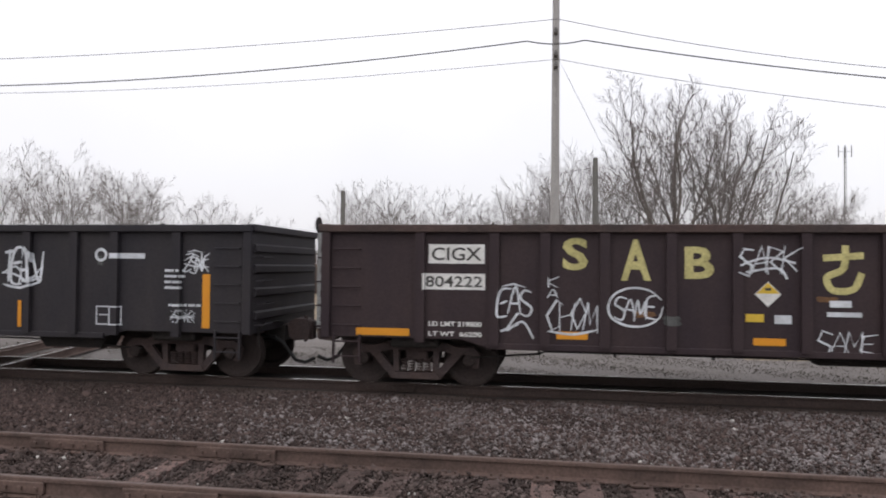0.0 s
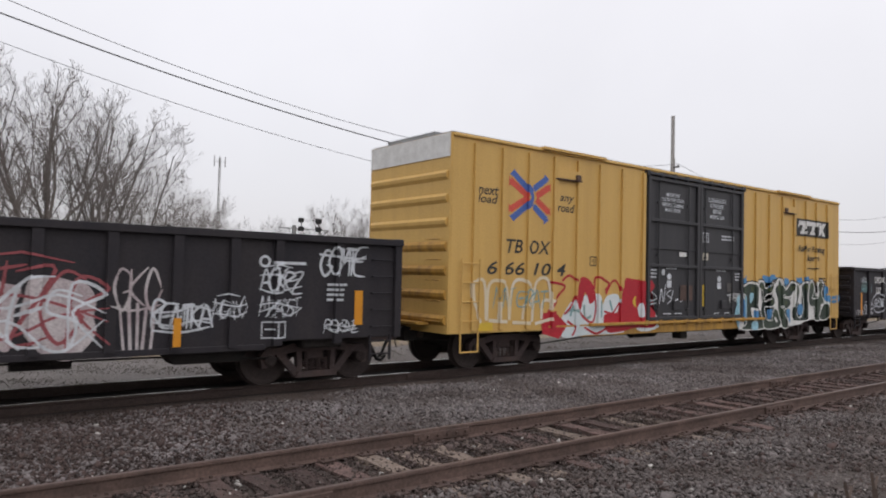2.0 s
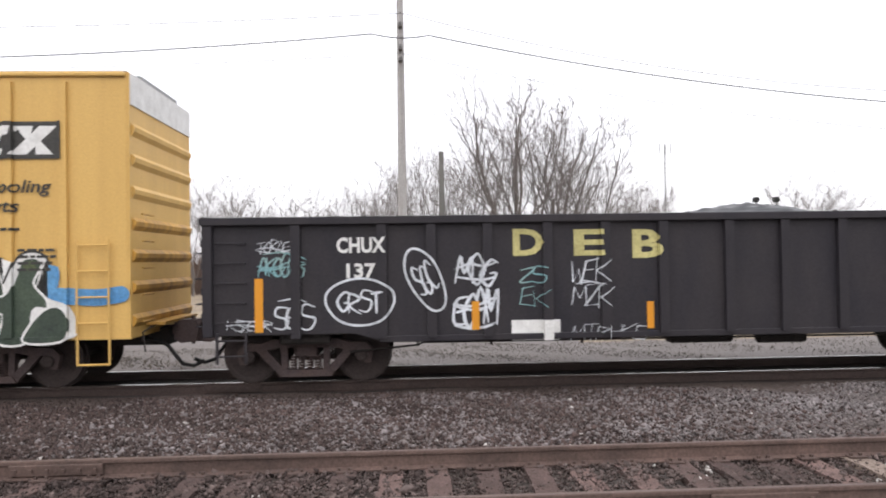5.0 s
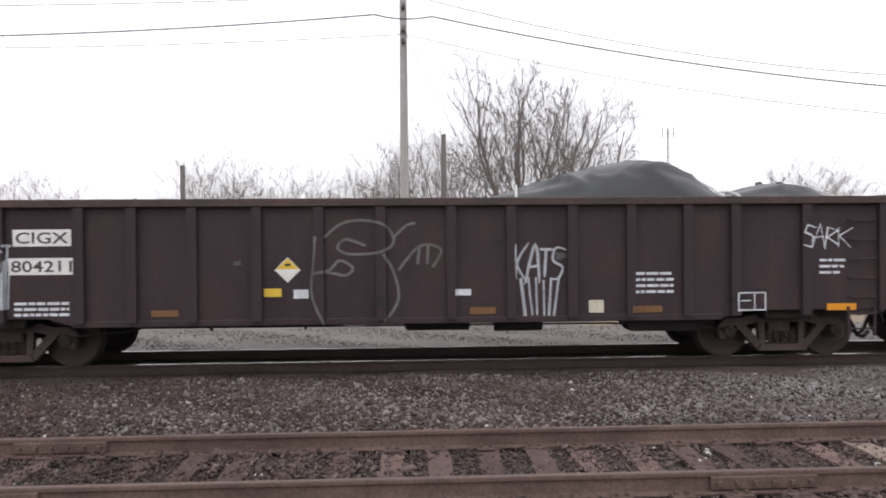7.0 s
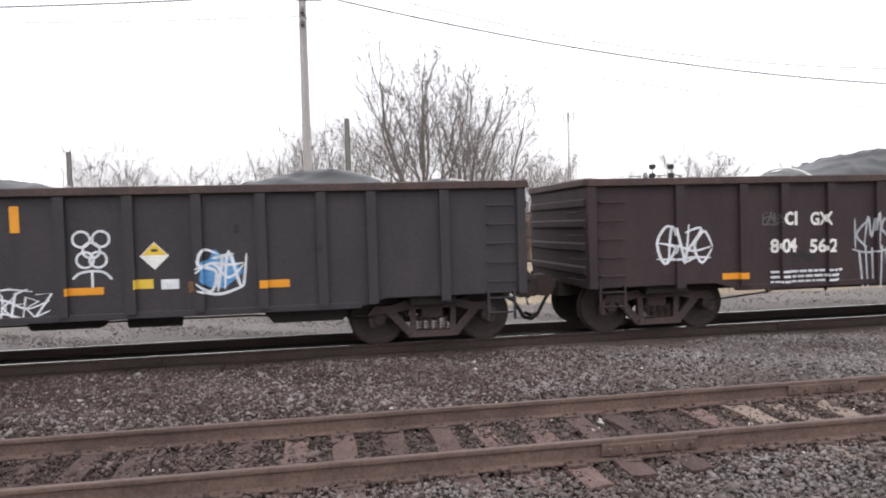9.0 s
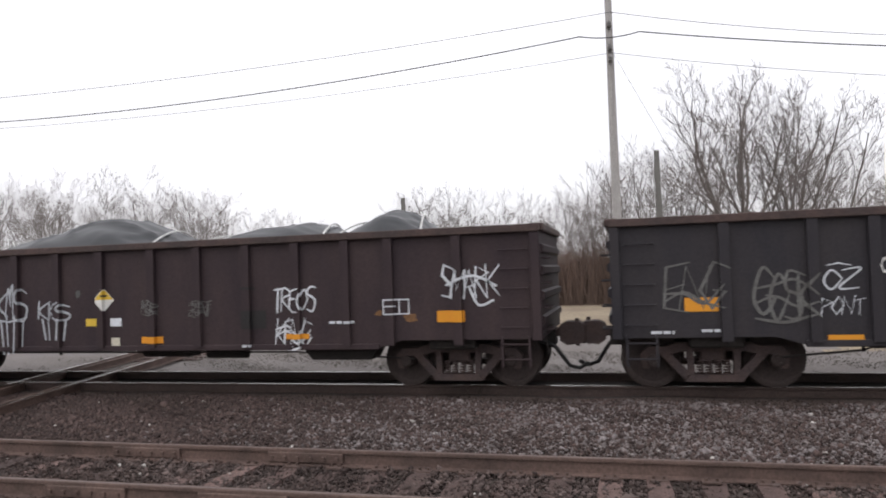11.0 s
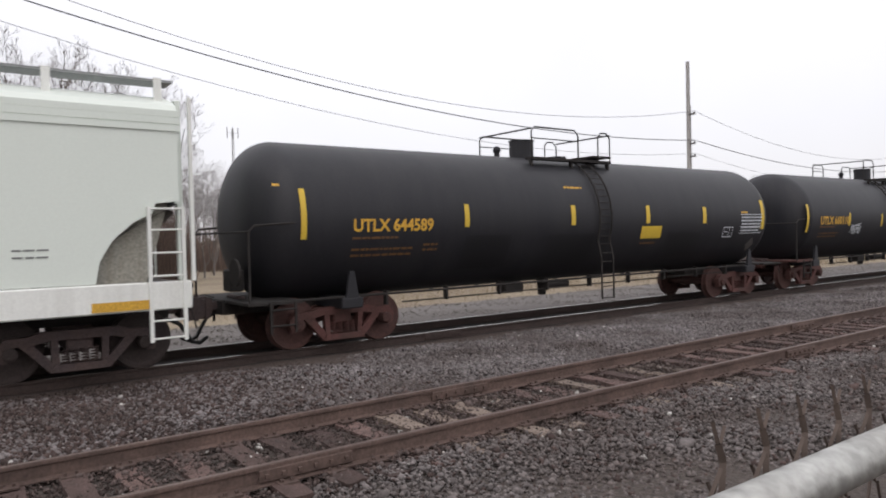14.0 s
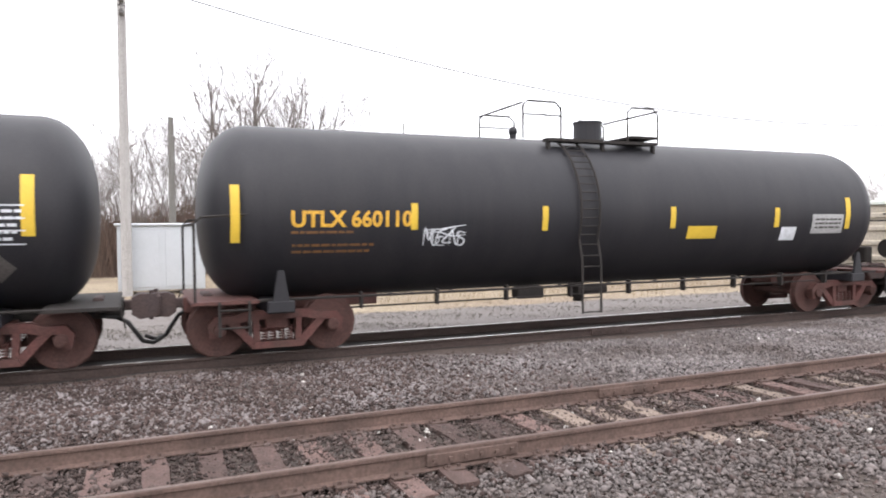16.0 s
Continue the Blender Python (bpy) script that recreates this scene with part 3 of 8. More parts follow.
def coupler_mesh():
    bm = bmesh.new()
    box(bm, -0.35, 0.28, -0.08, 0.08, 0.76, 0.92, 0.02)
    prism(bm, [(0.16, 0.7), (0.28, 0.62), (0.54, 0.65), (0.58, 0.84), (0.52, 1.02), (0.28, 1.03), (0.16, 0.97)], -0.24, 0.14)
    box(bm, 0.42, 0.62, -0.2, 0.02, 0.64, 1.0, 0.03)
    rod(bm, (0.46, -0.14, 0.6), (0.46, -0.14, 1.08), 0.035, n=8)
    box(bm, -0.4, -0.25, -0.3, 0.3, 0.66, 1.0, 0.02)
    return bm


def hose_mesh():
    bm = bmesh.new()
    pts = [(-0.05, -0.35, 0.68), (0.1, -0.36, 0.6), (0.2, -0.34, 0.45), (0.32, -0.28, 0.27), (0.48, -0.2, 0.22), (0.64, -0.12, 0.3)]
    pipe(bm, pts, 0.035, 8)
    rod(bm, pts[0], (-0.3, -0.35, 0.72), 0.035, n=7)
    return bm


def lever_mesh():
    bm = bmesh.new()
    pipe(bm, [(0.05, -0.1, 0.98), (0.02, -0.7, 1.0), (0.02, -1.3, 0.92), (0.08, -1.36, 0.62)], 0.014, 5)
    return bm


dark_truck = build_truck(truck_steel, wheel_steel)
red_truck = build_truck(truck_red, wheel_red)
wheelsets = []


def put_trucks(car, xs, model):
    for x in xs:
        c = copy_thing(model, pose(x, 0, 0))
        c.parent = car
        wheelsets.extend((o, o.matrix_basis.translation.copy()) for o in c.children if o.name.startswith("wheelset"))


def put_draft_gear(car, ends):
    """Coupler, air hose and uncoupling lever at each end (x, facing)."""
    for x, s in ends:
        at = pose(x, 0, 0, 0, 0, 0 if s > 0 else 180)
        part("coupler", coupler_mesh(), truck_steel, car, at=at)
        part("air_hose", hose_mesh(), hose_black, car, "hanging rubber brake hose", smooth=True, at=at)
        part("uncoupling_lever", lever_mesh(), under_dark, car, at=at)


def ladder(bm, x0, x1, y, z0, z1, steps, r=0.013, stiles=True):
    if stiles:
        for x in (x0, x1):
            box(bm, x - 0.02, x + 0.02, y - 0.03, y + 0.01, z0, z1)
    for i in range(steps):
        z = z0 + (z1 - z0) * (i + 0.5) / steps
        rod(bm, (x0, y - 0.03, z), (x1, y - 0.03, z), r, n=6)


# ---- painted marks ----
layer = {}


class Skin:
    """Where the paint of a car lies: y over x and z, and where its surface has steps."""
    def __init__(self, y, x_cuts=(), z_cuts=()):
        self.y, self.x_cuts, self.z_cuts = y, x_cuts, z_cuts


skins = {}


def lay(car, name, bm, material, label=""):
    """Lays a flat mark, drawn in x and z, on the skin of a car."""
    skin = skins[car.name]
    layer[car.name] = layer.get(car.name, 0) + 1
    if not bm.verts:
        bm.free()
        return None
    xs, zs = [v.co.x for v in bm.verts], [v.co.z for v in bm.verts]
    for cuts, lo, hi, no in ((skin.x_cuts, min(xs), max(xs), (1, 0, 0)), (skin.z_cuts, min(zs), max(zs), (0, 0, 1))):
        for c in cuts:
            if lo < c < hi:
                bmesh.ops.bisect_plane(bm, geom=bm.verts[:] + bm.edges[:] + bm.faces[:], plane_co=(c * no[0], 0, c * no[2]), plane_no=no)
    for v in bm.verts:
        v.co.y += skin.y(v.co.x, v.co.z) - 0.003 - 0.0003 * layer[car.name]
    return part(name, bm, material, car, label)


def quad(bm, x0, z0, x1, z1, y=0.0):
    bm.faces.new([bm.verts.new(p) for p in ((x0, y, z0), (x1, y, z0), (x1, y, z1), (x0, y, z1))])


def ribbon(bm, pts, width, y=0.0, closed=False, taper=False):
    n = len(pts)
    side = []
    for i in range(n):
        a, b = pts[(i - 1) % n if closed else max(i - 1, 0)], pts[(i + 1) % n if closed else min(i + 1, n - 1)]
        dx, dz = b[0] - a[0], b[1] - a[1]
        d = math.hypot(dx, dz) or 1.0
        w = width / 2 * (1 - 0.6 * abs(2 * i / max(n - 1, 1) - 1) ** 3 if taper else 1)
        side.append((bm.verts.new((pts[i][0] - dz / d * w, y, pts[i][1] + dx / d * w)), bm.verts.new((pts[i][0] + dz / d * w, y, pts[i][1] - dx / d * w))))
    for i in range(n if closed else n - 1):
        (a, b), (c, d) = side[i], side[(i + 1) % n]
        bm.faces.new((b, d, c, a))


def curve_through(pts, steps=6, closed=False):
    """A smooth line through points (Catmull-Rom)."""
    out, n = [], len(pts)
    for i in range(n if closed else n - 1):
        p = [pts[(i + k) % n] if closed else pts[min(max(i + k, 0), n - 1)] for k in (-1, 0, 1, 2)]
        for s in range(steps):
            t = s / steps
            out.append(tuple(0.5 * (2 * p[1][c] + (p[2][c] - p[0][c]) * t + (2 * p[0][c] - 5 * p[1][c] + 4 * p[2][c] - p[3][c]) * t * t
                                    + (3 * p[1][c] - p[0][c] - 3 * p[2][c] + p[3][c]) * t ** 3) for c in (0, 1)))
    if not closed:
        out.append(pts[-1])
    return out


def bar(car, x0, z0, x1, z1, material):
    bm = bmesh.new()
    quad(bm, x0, z0, x1, z1)
    return lay(car, "reflective_stripe" if material in (orange, faded_orange, amber, yellow_paint) else "painted_patch", bm, material)


STROKES = {
    "A": "0,0 .45,1 1,0|.2,.38 .85,.42", "B": "0,0 .05,1 .7,.85 .2,.52 .95,.3 0,0", "C": "1,.85 .5,1 0,.5 .45,0 1,.2", "E": "1,1 .1,.9 .0,.1 .95,0|.05,.5 .75,.55",
    "G": "1,.85 .4,1 0,.45 .5,0 1,.4 .5,.45", "H": "0,1 .05,0|1,1 .9,0|0,.45 1,.55", "K": "0,1 .1,0|1,1 .12,.5 1,0", "M": "0,0 .15,1 .5,.35 .85,1 1,0", "N": "0,0 .1,1 .85,.05 1,1",
    "O": "1,.5 .5,1 0,.5 .5,0 1,.5", "P": "0,0 .1,1 .95,.8 .1,.45", "R": "0,0 .1,1 .95,.8 .15,.5 1,0", "S": "1,.9 .3,1 .1,.65 .9,.4 .7,0 0,.1", "T": "0,.95 1,1|.5,1 .45,0",
    "U": "0,1 .1,.1 .8,.05 1,1", "W": "0,1 .25,0 .5,.7 .75,0 1,1", "Y": "0,1 .5,.5 1,1|.5,.5 .3,0", "Z": "0,.95 1,1 .05,.05 1,.1"}


def stroke_letters(bm, text, x0, z0, x1, z1, width, rng, slant=0.12, y=0.0, sharp=False, loose=False):
    """Hand-sprayed letters side by side in a patch, each a few strokes, leaning and uneven."""
    n = len(text)
    w, h = (x1 - x0) / (n + 0.15), z1 - z0
    for i, c in enumerate(text):
        up, tall, lean = rng.uniform(-0.05, 0.07) * h, rng.uniform(0.82, 1.04) * h, slant + rng.uniform(-0.12, 0.12)
        for line in STROKES[c].split("|"):
            pts = [tuple(float(q) for q in p.split(",")) for p in line.split()]
            pts = [(x0 + w * (i + (1.45 if loose else 1.15) * u + rng.uniform(-0.08, 0.08)) + lean * (v - 0.5) * h * 0.5, z0 + up + tall * v + rng.uniform(-0.06, 0.06) * h) for u, v in pts]
            ribbon(bm, pts if sharp else curve_through(pts, 5), width * rng.uniform(0.85, 1.15), y, taper=True)
            y -= 0.00005
    return y


def tag(car, x0, z0, x1, z1, material, seed, text="", drips=None, ring_=False):
    """A quick sprayed tag that fills the given patch: letter strokes, some with long drips or a ring round them."""
    rng = random.Random(seed * 7 + int(x0 * 31))
    bm = bmesh.new()
    w, h = x1 - x0, z1 - z0
    drips = (h > w * 1.2 and h > 0.7) if drips is None else drips
    free = not text
    text = text or "".join(rng.sample("KAREOSMTNGZ", max(2, min(6, int(w / (h * (0.22 if drips else 0.36)) + 1.0)))))
    y = 0.0
    if ring_:
        loop = [(x0 + w * (0.5 + 0.5 * math.cos(a) * rng.uniform(0.93, 1.03)), z0 + h * (0.5 + 0.5 * math.sin(a))) for a in [0.4 + 0.66 * k for k in range(10)]]
        ribbon(bm, curve_through(loop, 5), 0.036, y, taper=True)
        y -= 0.00005
        x0, x1, z0, z1 = x0 + w * 0.13, x1 - w * 0.12, z0 + h * 0.2, z1 - h * 0.2
    if drips:
        text = text[:4]
        material = chalk_thin if material is chalk else material
        k = max(4, int(w / 0.13))
        for i in range(k):
            u, foot = (i + 0.5) / k, rng.uniform(0.0, 0.08)
            a, b = x0 + w * (0.04 + 0.92 * u), x0 + w * (0.16 + 0.7 * u + rng.uniform(-0.03, 0.03))
            ribbon(bm, [(a, z0 + h * rng.uniform(0.52, 0.6)), (a * 0.6 + b * 0.4, z0 + h * 0.34), (b, z0 + h * foot)], rng.uniform(0.026, 0.05), y)
            y -= 0.00005
        if rng.random() < 0.5:
            ribbon(bm, curve_through([(x0 - 0.05, z0 + h * 0.55), (x0 + w * 0.4, z0 + h * 0.5), (x1, z0 + h * 0.56)], 5), 0.034, y, taper=True)
            y -= 0.00005
        stroke_letters(bm, text, x0, z0 + h * 0.52, x1, z1, 0.044, rng, 0.1, y)
        return lay(car, "graffiti_tag", bm, material)
    width = max(0.02, min(0.05, 0.085 * (z1 - z0)))
    if (z1 - z0) > 1.5 * (x1 - x0):
        rows = max(2, int(0.75 * (z1 - z0) / (x1 - x0) + 0.3))
        for i in range(rows):
            hh = (z1 - z0) / rows
            y = stroke_letters(bm, rng.choice("EASRKO"), x0, z1 - hh * (i + 0.9), x1, z1 - hh * i, min(0.03, 0.13 * (x1 - x0)), rng, 0.1, y)
        return lay(car, "graffiti_tag", bm, material)
    y = stroke_letters(bm, text, x0, z0 + h * 0.06 if not ring_ else z0, x1, z1, width, rng, 0.16, y, seed % 3 == 0, free)
    if free:      # quick strokes across the letters
        for k in range(2):
            zz = z0 + h * rng.uniform(0.15, 0.85)
            ribbon(bm, curve_through([(x0 - w * 0.03, zz), (x0 + w * 0.35, zz + h * rng.uniform(-0.2, 0.25)), (x0 + w * 0.7, zz + h * rng.uniform(-0.25, 0.2)), (x1 + w * 0.05, zz + h * rng.uniform(-0.2, 0.3))], 4), width * 0.8, y, taper=True)
            y -= 0.00005
    if not ring_ and seed % 4 == 1:
        ribbon(bm, curve_through([(x0, z0 + h * 0.05), (x0 + w * 0.5, z0 - h * 0.04), (x1, z0 + h * 0.12)], 5), width * 0.9, y, taper=True)
    if not ring_ and seed % 4 == 2:
        ribbon(bm, [(x0 + w * 0.1, z1 + h * 0.05), (x0 + w * 0.45, z1 + h * 0.14), (x0 + w * 0.8, z1 + h * 0.03)], width * 0.8, y, taper=True)
    return lay(car, "graffiti_tag", bm, material)


def blot(car, x0, z0, x1, z1, material, seed):
    """A filled patch of paint with a lobed edge."""
    rng = random.Random(seed * 11 + int(x0 * 10))
    cx, cz, rx, rz = (x0 + x1) / 2, (z0 + z1) / 2, (x1 - x0) / 2, (z1 - z0) / 2
    pts = []
    for i in range(14):
        a = 2 * math.pi * i / 14
        c, s = math.cos(a), math.sin(a)
        f = (abs(c) ** 3.5 + abs(s) ** 3.5) ** (-1 / 3.5) * rng.uniform(0.62, 1.08)
        pts.append((cx + rx * c * f, cz + rz * s * f))
    bm = bmesh.new()
    rim = [bm.verts.new((p[0], 0, p[1])) for p in curve_through(pts, 4, True)]
    mid = bm.verts.new((cx, 0, cz))
    for a, b in zip(rim, rim[1:] + rim[:1]):
        bm.faces.new((mid, a, b))
    return lay(car, "graffiti_fill", bm, material)


fonts = {}


def letters(body, shear=0.0, bold=0.012):
    """The outline of a word as points and faces in a unit box, and its shape (width over height)."""
    if (body, shear) not in fonts:
        cu = bpy.data.curves.new("lettering", "FONT")
        cu.body, cu.size, cu.shear, cu.offset, cu.resolution_u = body, 1.0, shear, bold, 3
        ob = bpy.data.objects.new("lettering", cu)
        me = bpy.data.meshes.new_from_object(ob)
        co = np.empty(len(me.vertices) * 3)
        me.vertices.foreach_get("co", co)
        co = co.reshape(-1, 3)[:, :2]
        lo, hi = co.min(0), co.max(0)
        fonts[body, shear] = ((co - lo) / (hi - lo), [tuple(p.vertices) for p in me.polygons])
        bpy.data.meshes.remove(me)
        bpy.data.objects.remove(ob)
        bpy.data.curves.remove(cu)
    return fonts[body, shear]


def word(car, x0, z0, x1, z1, body, material, shear=None):
    if shear is None:
        shear = 0.22 if material is ink and car.name.startswith("box") else 0.0
    co, faces = letters(body, shear, 0.03 if material in (white_paint, pale_yellow, amber) or car.name.startswith("covered") else 0.014)
    bm = bmesh.new()
    vs = [bm.verts.new((x0 + (x1 - x0) * u, 0, z0 + (z1 - z0) * v)) for u, v in co]
    for f in faces:
        try:
            bm.faces.new([vs[i] for i in f])
        except ValueError:
            pass
    return lay(car, "lettering", bm, material)


def plate(car, x0, z0, x1, z1, body):
    bar(car, x0, z0, x1, z1, white_paint)
    m = (z1 - z0) * 0.16
    word(car, x0 + m, z0 + m, x1 - m, z1 - m, body, ink, 0.0)


def lines(car, x0, z0, x1, z1, material):
    """Rows of small writing that cannot be read, as bars."""
    rng = random.Random(int(x0 * 100))
    bm = bmesh.new()
    rows = max(1, int((z1 - z0) / 0.085))
    for i in range(rows):
        z = z1 - (z1 - z0) * (i + 0.75) / rows
        x = x0
        while x < x1 - 0.02:
            w = min(rng.uniform(0.06, 0.2), x1 - x)
            quad(bm, x, z, x + w, z + min(0.026 if material is faded_ink else 0.042, (z1 - z0) * 0.6))
            x += w + 0.025
        if rng.random() < 0.3:
            x1 = max(x0 + 0.2, x1 - 0.06)
    return lay(car, "stencil_text_block", bm, material)


def stencil(car, x0, z0, x1, z1, material):
    """A box of data: a frame with a divider and two bars."""
    bm = bmesh.new()
    t = 0.022
    quad(bm, x0, z0, x1, z0 + t)
    quad(bm, x0, z1 - t, x1, z1)
    for x in (x0, x1 - t, x0 + (x1 - x0) * 0.6):
        quad(bm, x, z0 + t, x + t, z1 - t)
    quad(bm, x0 + 0.06, (z0 + z1) / 2, x0 + (x1 - x0) * 0.5, (z0 + z1) / 2 + t)
    return lay(car, "data_box", bm, material)


def ring(car, x0, z0, x1, z1, material):
    bm = bmesh.new()
    cx, cz, r = (x0 + x1) / 2, (z0 + z1) / 2, (z1 - z0) / 2
    ribbon(bm, [(cx + r * 0.8 * math.cos(a * 0.3142), cz + r * 0.8 * math.sin(a * 0.3142)) for a in range(20)], r * 0.4, closed=True)
    return lay(car, "round_emblem", bm, material)


def disc(car, x0, z0, x1, z1, material):
    bm = bmesh.new()
    cx, cz = (x0 + x1) / 2, (z0 + z1) / 2
    bm.faces.new([bm.verts.new((cx + (x1 - x0) / 2 * math.cos(a * 0.3927), 0, cz + (z1 - z0) / 2 * math.sin(a * 0.3927))) for a in range(16)])
    return lay(car, "round_sticker", bm, material)


def arrow(car, x0, z0, x1, z1, material):
    bm = bmesh.new()
    cx, w = (x0 + x1) / 2, (x1 - x0)
    ribbon(bm, [(cx, z1), (cx, z0)], w * 0.3)
    ribbon(bm, [(x0, z0 + w), (cx, z0), (x1, z0 + w)], w * 0.28, -0.0002)
    return lay(car, "graffiti_arrow", bm, material)


def glyph(car, x0, z0, x1, z1, material, kind):
    """Sprayed strokes of a sign that is no letter."""
    shapes = {1: [[(0, .72), (1, .78)], [(.55, 1), (.5, .5), (.1, .3), (.25, .02), (.75, .05), (.95, .4)]], 2: [[(0, .65), (1, .55)], [(.55, 1), (.5, .5), (.2, 0)], [(.5, .5), (.9, .02)]],
              3: [[(0, .3), (.35, .9), (.45, .3), (.75, .95), (.95, 0)]]}
    bm = bmesh.new()
    for i, line in enumerate(shapes[kind]):
        ribbon(bm, curve_through([(x0 + (x1 - x0) * u, z0 + (z1 - z0) * v) for u, v in line], 6), 0.1, -0.0001 * i)
    return lay(car, "graffiti_sign", bm, material)


def placard(car, x, z, r):
    bm = bmesh.new()
    bm.faces.new([bm.verts.new(p) for p in ((x - r, 0, z), (x, 0, z - r), (x + r, 0, z), (x, 0, z + r))])
    p = lay(car, "hazard_placard", bm, white_paint, "white and yellow diamond placard")
    bm = bmesh.new()
    bm.faces.new([bm.verts.new(q) for q in ((x - r * 0.88, 0, z + r * 0.05), (x + r * 0.88, 0, z + r * 0.05), (x, 0, z + r * 0.93))])
    lay(car, "placard_top", bm, yellow_paint)
    bm = bmesh.new()
    quad(bm, x - r * 0.22, z + r * 0.3, x + r * 0.22, z + r * 0.5)
    quad(bm, x - r * 0.5, z - r * 0.1, x + r * 0.5, z - 0.02)
    lay(car, "placard_mark", bm, ink)
    return p


def cross(car, x0, z0, x1, z1):
    """The red and blue double arrow on the boxcar."""
    def at(u, v):
        return (x0 + (x1 - x0) * u, z0 + (z1 - z0) * v)
    def strokes(lines_, mat, w):
        bm = bmesh.new()
        for i, l in enumerate(lines_):
            ribbon(bm, [at(*p) for p in l], w, -0.0001 * i)
        lay(car, "emblem", bm, mat)
    def tips(shapes, mat):
        bm = bmesh.new()
        for shape in shapes:
            bm.faces.new([bm.verts.new((at(*p)[0], 0, at(*p)[1])) for p in shape])
        lay(car, "emblem_tip", bm, mat)
    w = (z1 - z0) * 0.125
    bend = curve_through([(0.08, 0.93), (0.38, 0.7), (0.5, 0.6), (0.545, 0.5), (0.5, 0.4), (0.38, 0.3), (0.08, 0.07)], 4)
    strokes([[(0.03, 0.77), (0.44, 0.52)], [(0.03, 0.23), (0.44, 0.48)], [(0.65, 0.53), (0.96, 0.73)], [(0.65, 0.47), (0.96, 0.25)]], logo_red, w)
    strokes([bend, [(0.58, 0.66), (0.9, 0.89)], [(0.58, 0.34), (0.9, 0.1)]], logo_blue, w)
    tips([[(0.01, 0.88), (0.07, 0.86), (0.14, 1.0)], [(0.01, 0.12), (0.14, 0.0), (0.07, 0.14)], [(0.97, 0.88), (0.83, 0.98), (0.88, 0.84)], [(0.97, 0.1), (0.88, 0.16), (0.83, 0.0)]], logo_blue)
    tips([[(0.0, 0.85), (0.0, 0.66), (0.06, 0.72)], [(0.0, 0.15), (0.06, 0.28), (0.0, 0.34)], [(1.0, 0.8), (0.93, 0.76), (1.0, 0.62)], [(1.0, 0.18), (1.0, 0.36), (0.93, 0.24)]], logo_red)


def ltrs(car, x0, z0, x1, z1):
    """Three slanted white slab shapes of the emblem panel."""
    bm = bmesh.new()
    w, h = (x1 - x0) / 3, z1 - z0
    for i in range(3):
        a = x0 + w * i
        forms = ([(0.1, 0.68), (1.0, 0.68), (1.06, 1.0), (0.16, 1.0)], [(0.42, 0.22), (0.72, 0.22), (0.84, 0.68), (0.54, 0.68)], [(0.28, 0.0), (0.82, 0.0), (0.86, 0.22), (0.32, 0.22)],
                 [(0.02, 0.5), (0.16, 0.5), (0.24, 0.68), (0.1, 0.68)]) if i < 2 else (
                [(0.0, 0.0), (0.38, 0.0), (1.04, 1.0), (0.66, 1.0)], [(0.14, 1.0), (0.52, 1.0), (0.46, 0.62), (0.34, 0.56)], [(0.56, 0.42), (0.66, 0.5), (0.96, 0.0), (0.58, 0.0)],
                [(0.1, 0.82), (0.16, 0.82), (0.2, 1.0), (0.1, 1.0)])
        for k, f in enumerate(forms):
            bm.faces.new([bm.verts.new((a + w * u, -0.00005 * k, z0 + h * v)) for u, v in f])
    lay(car, "emblem_letterform", bm, white_paint)


def fill(car, pts, material, round_=True):
    """A filled patch with a drawn outline."""
    bm = bmesh.new()
    bm.faces.new([bm.verts.new((x, 0, z)) for x, z in (curve_through(pts, 4, True) if round_ else pts)])
    bmesh.ops.triangulate(bm, faces=bm.faces[:])
    return lay(car, "graffiti_fill", bm, material)


def sketch(car, lines_, width, material, name="graffiti_outline"):
    bm = bmesh.new()
    for i, line in enumerate(lines_):
        ribbon(bm, curve_through(line, 6), width, -0.00005 * i)
    return lay(car, name, bm, material)


def fat_stroke(bm, pts, width, y):
    """A stroke with round ends."""
    line = curve_through(pts, 6)
    ribbon(bm, line, width, y)
    for p in (line[0], line[-1]):
        bm.faces.new([bm.verts.new((p[0] + width / 2 * math.cos(a), y - 0.00003, p[1] + width / 2 * math.sin(a))) for a in [-2 * math.pi * k / 12 for k in range(12)]])


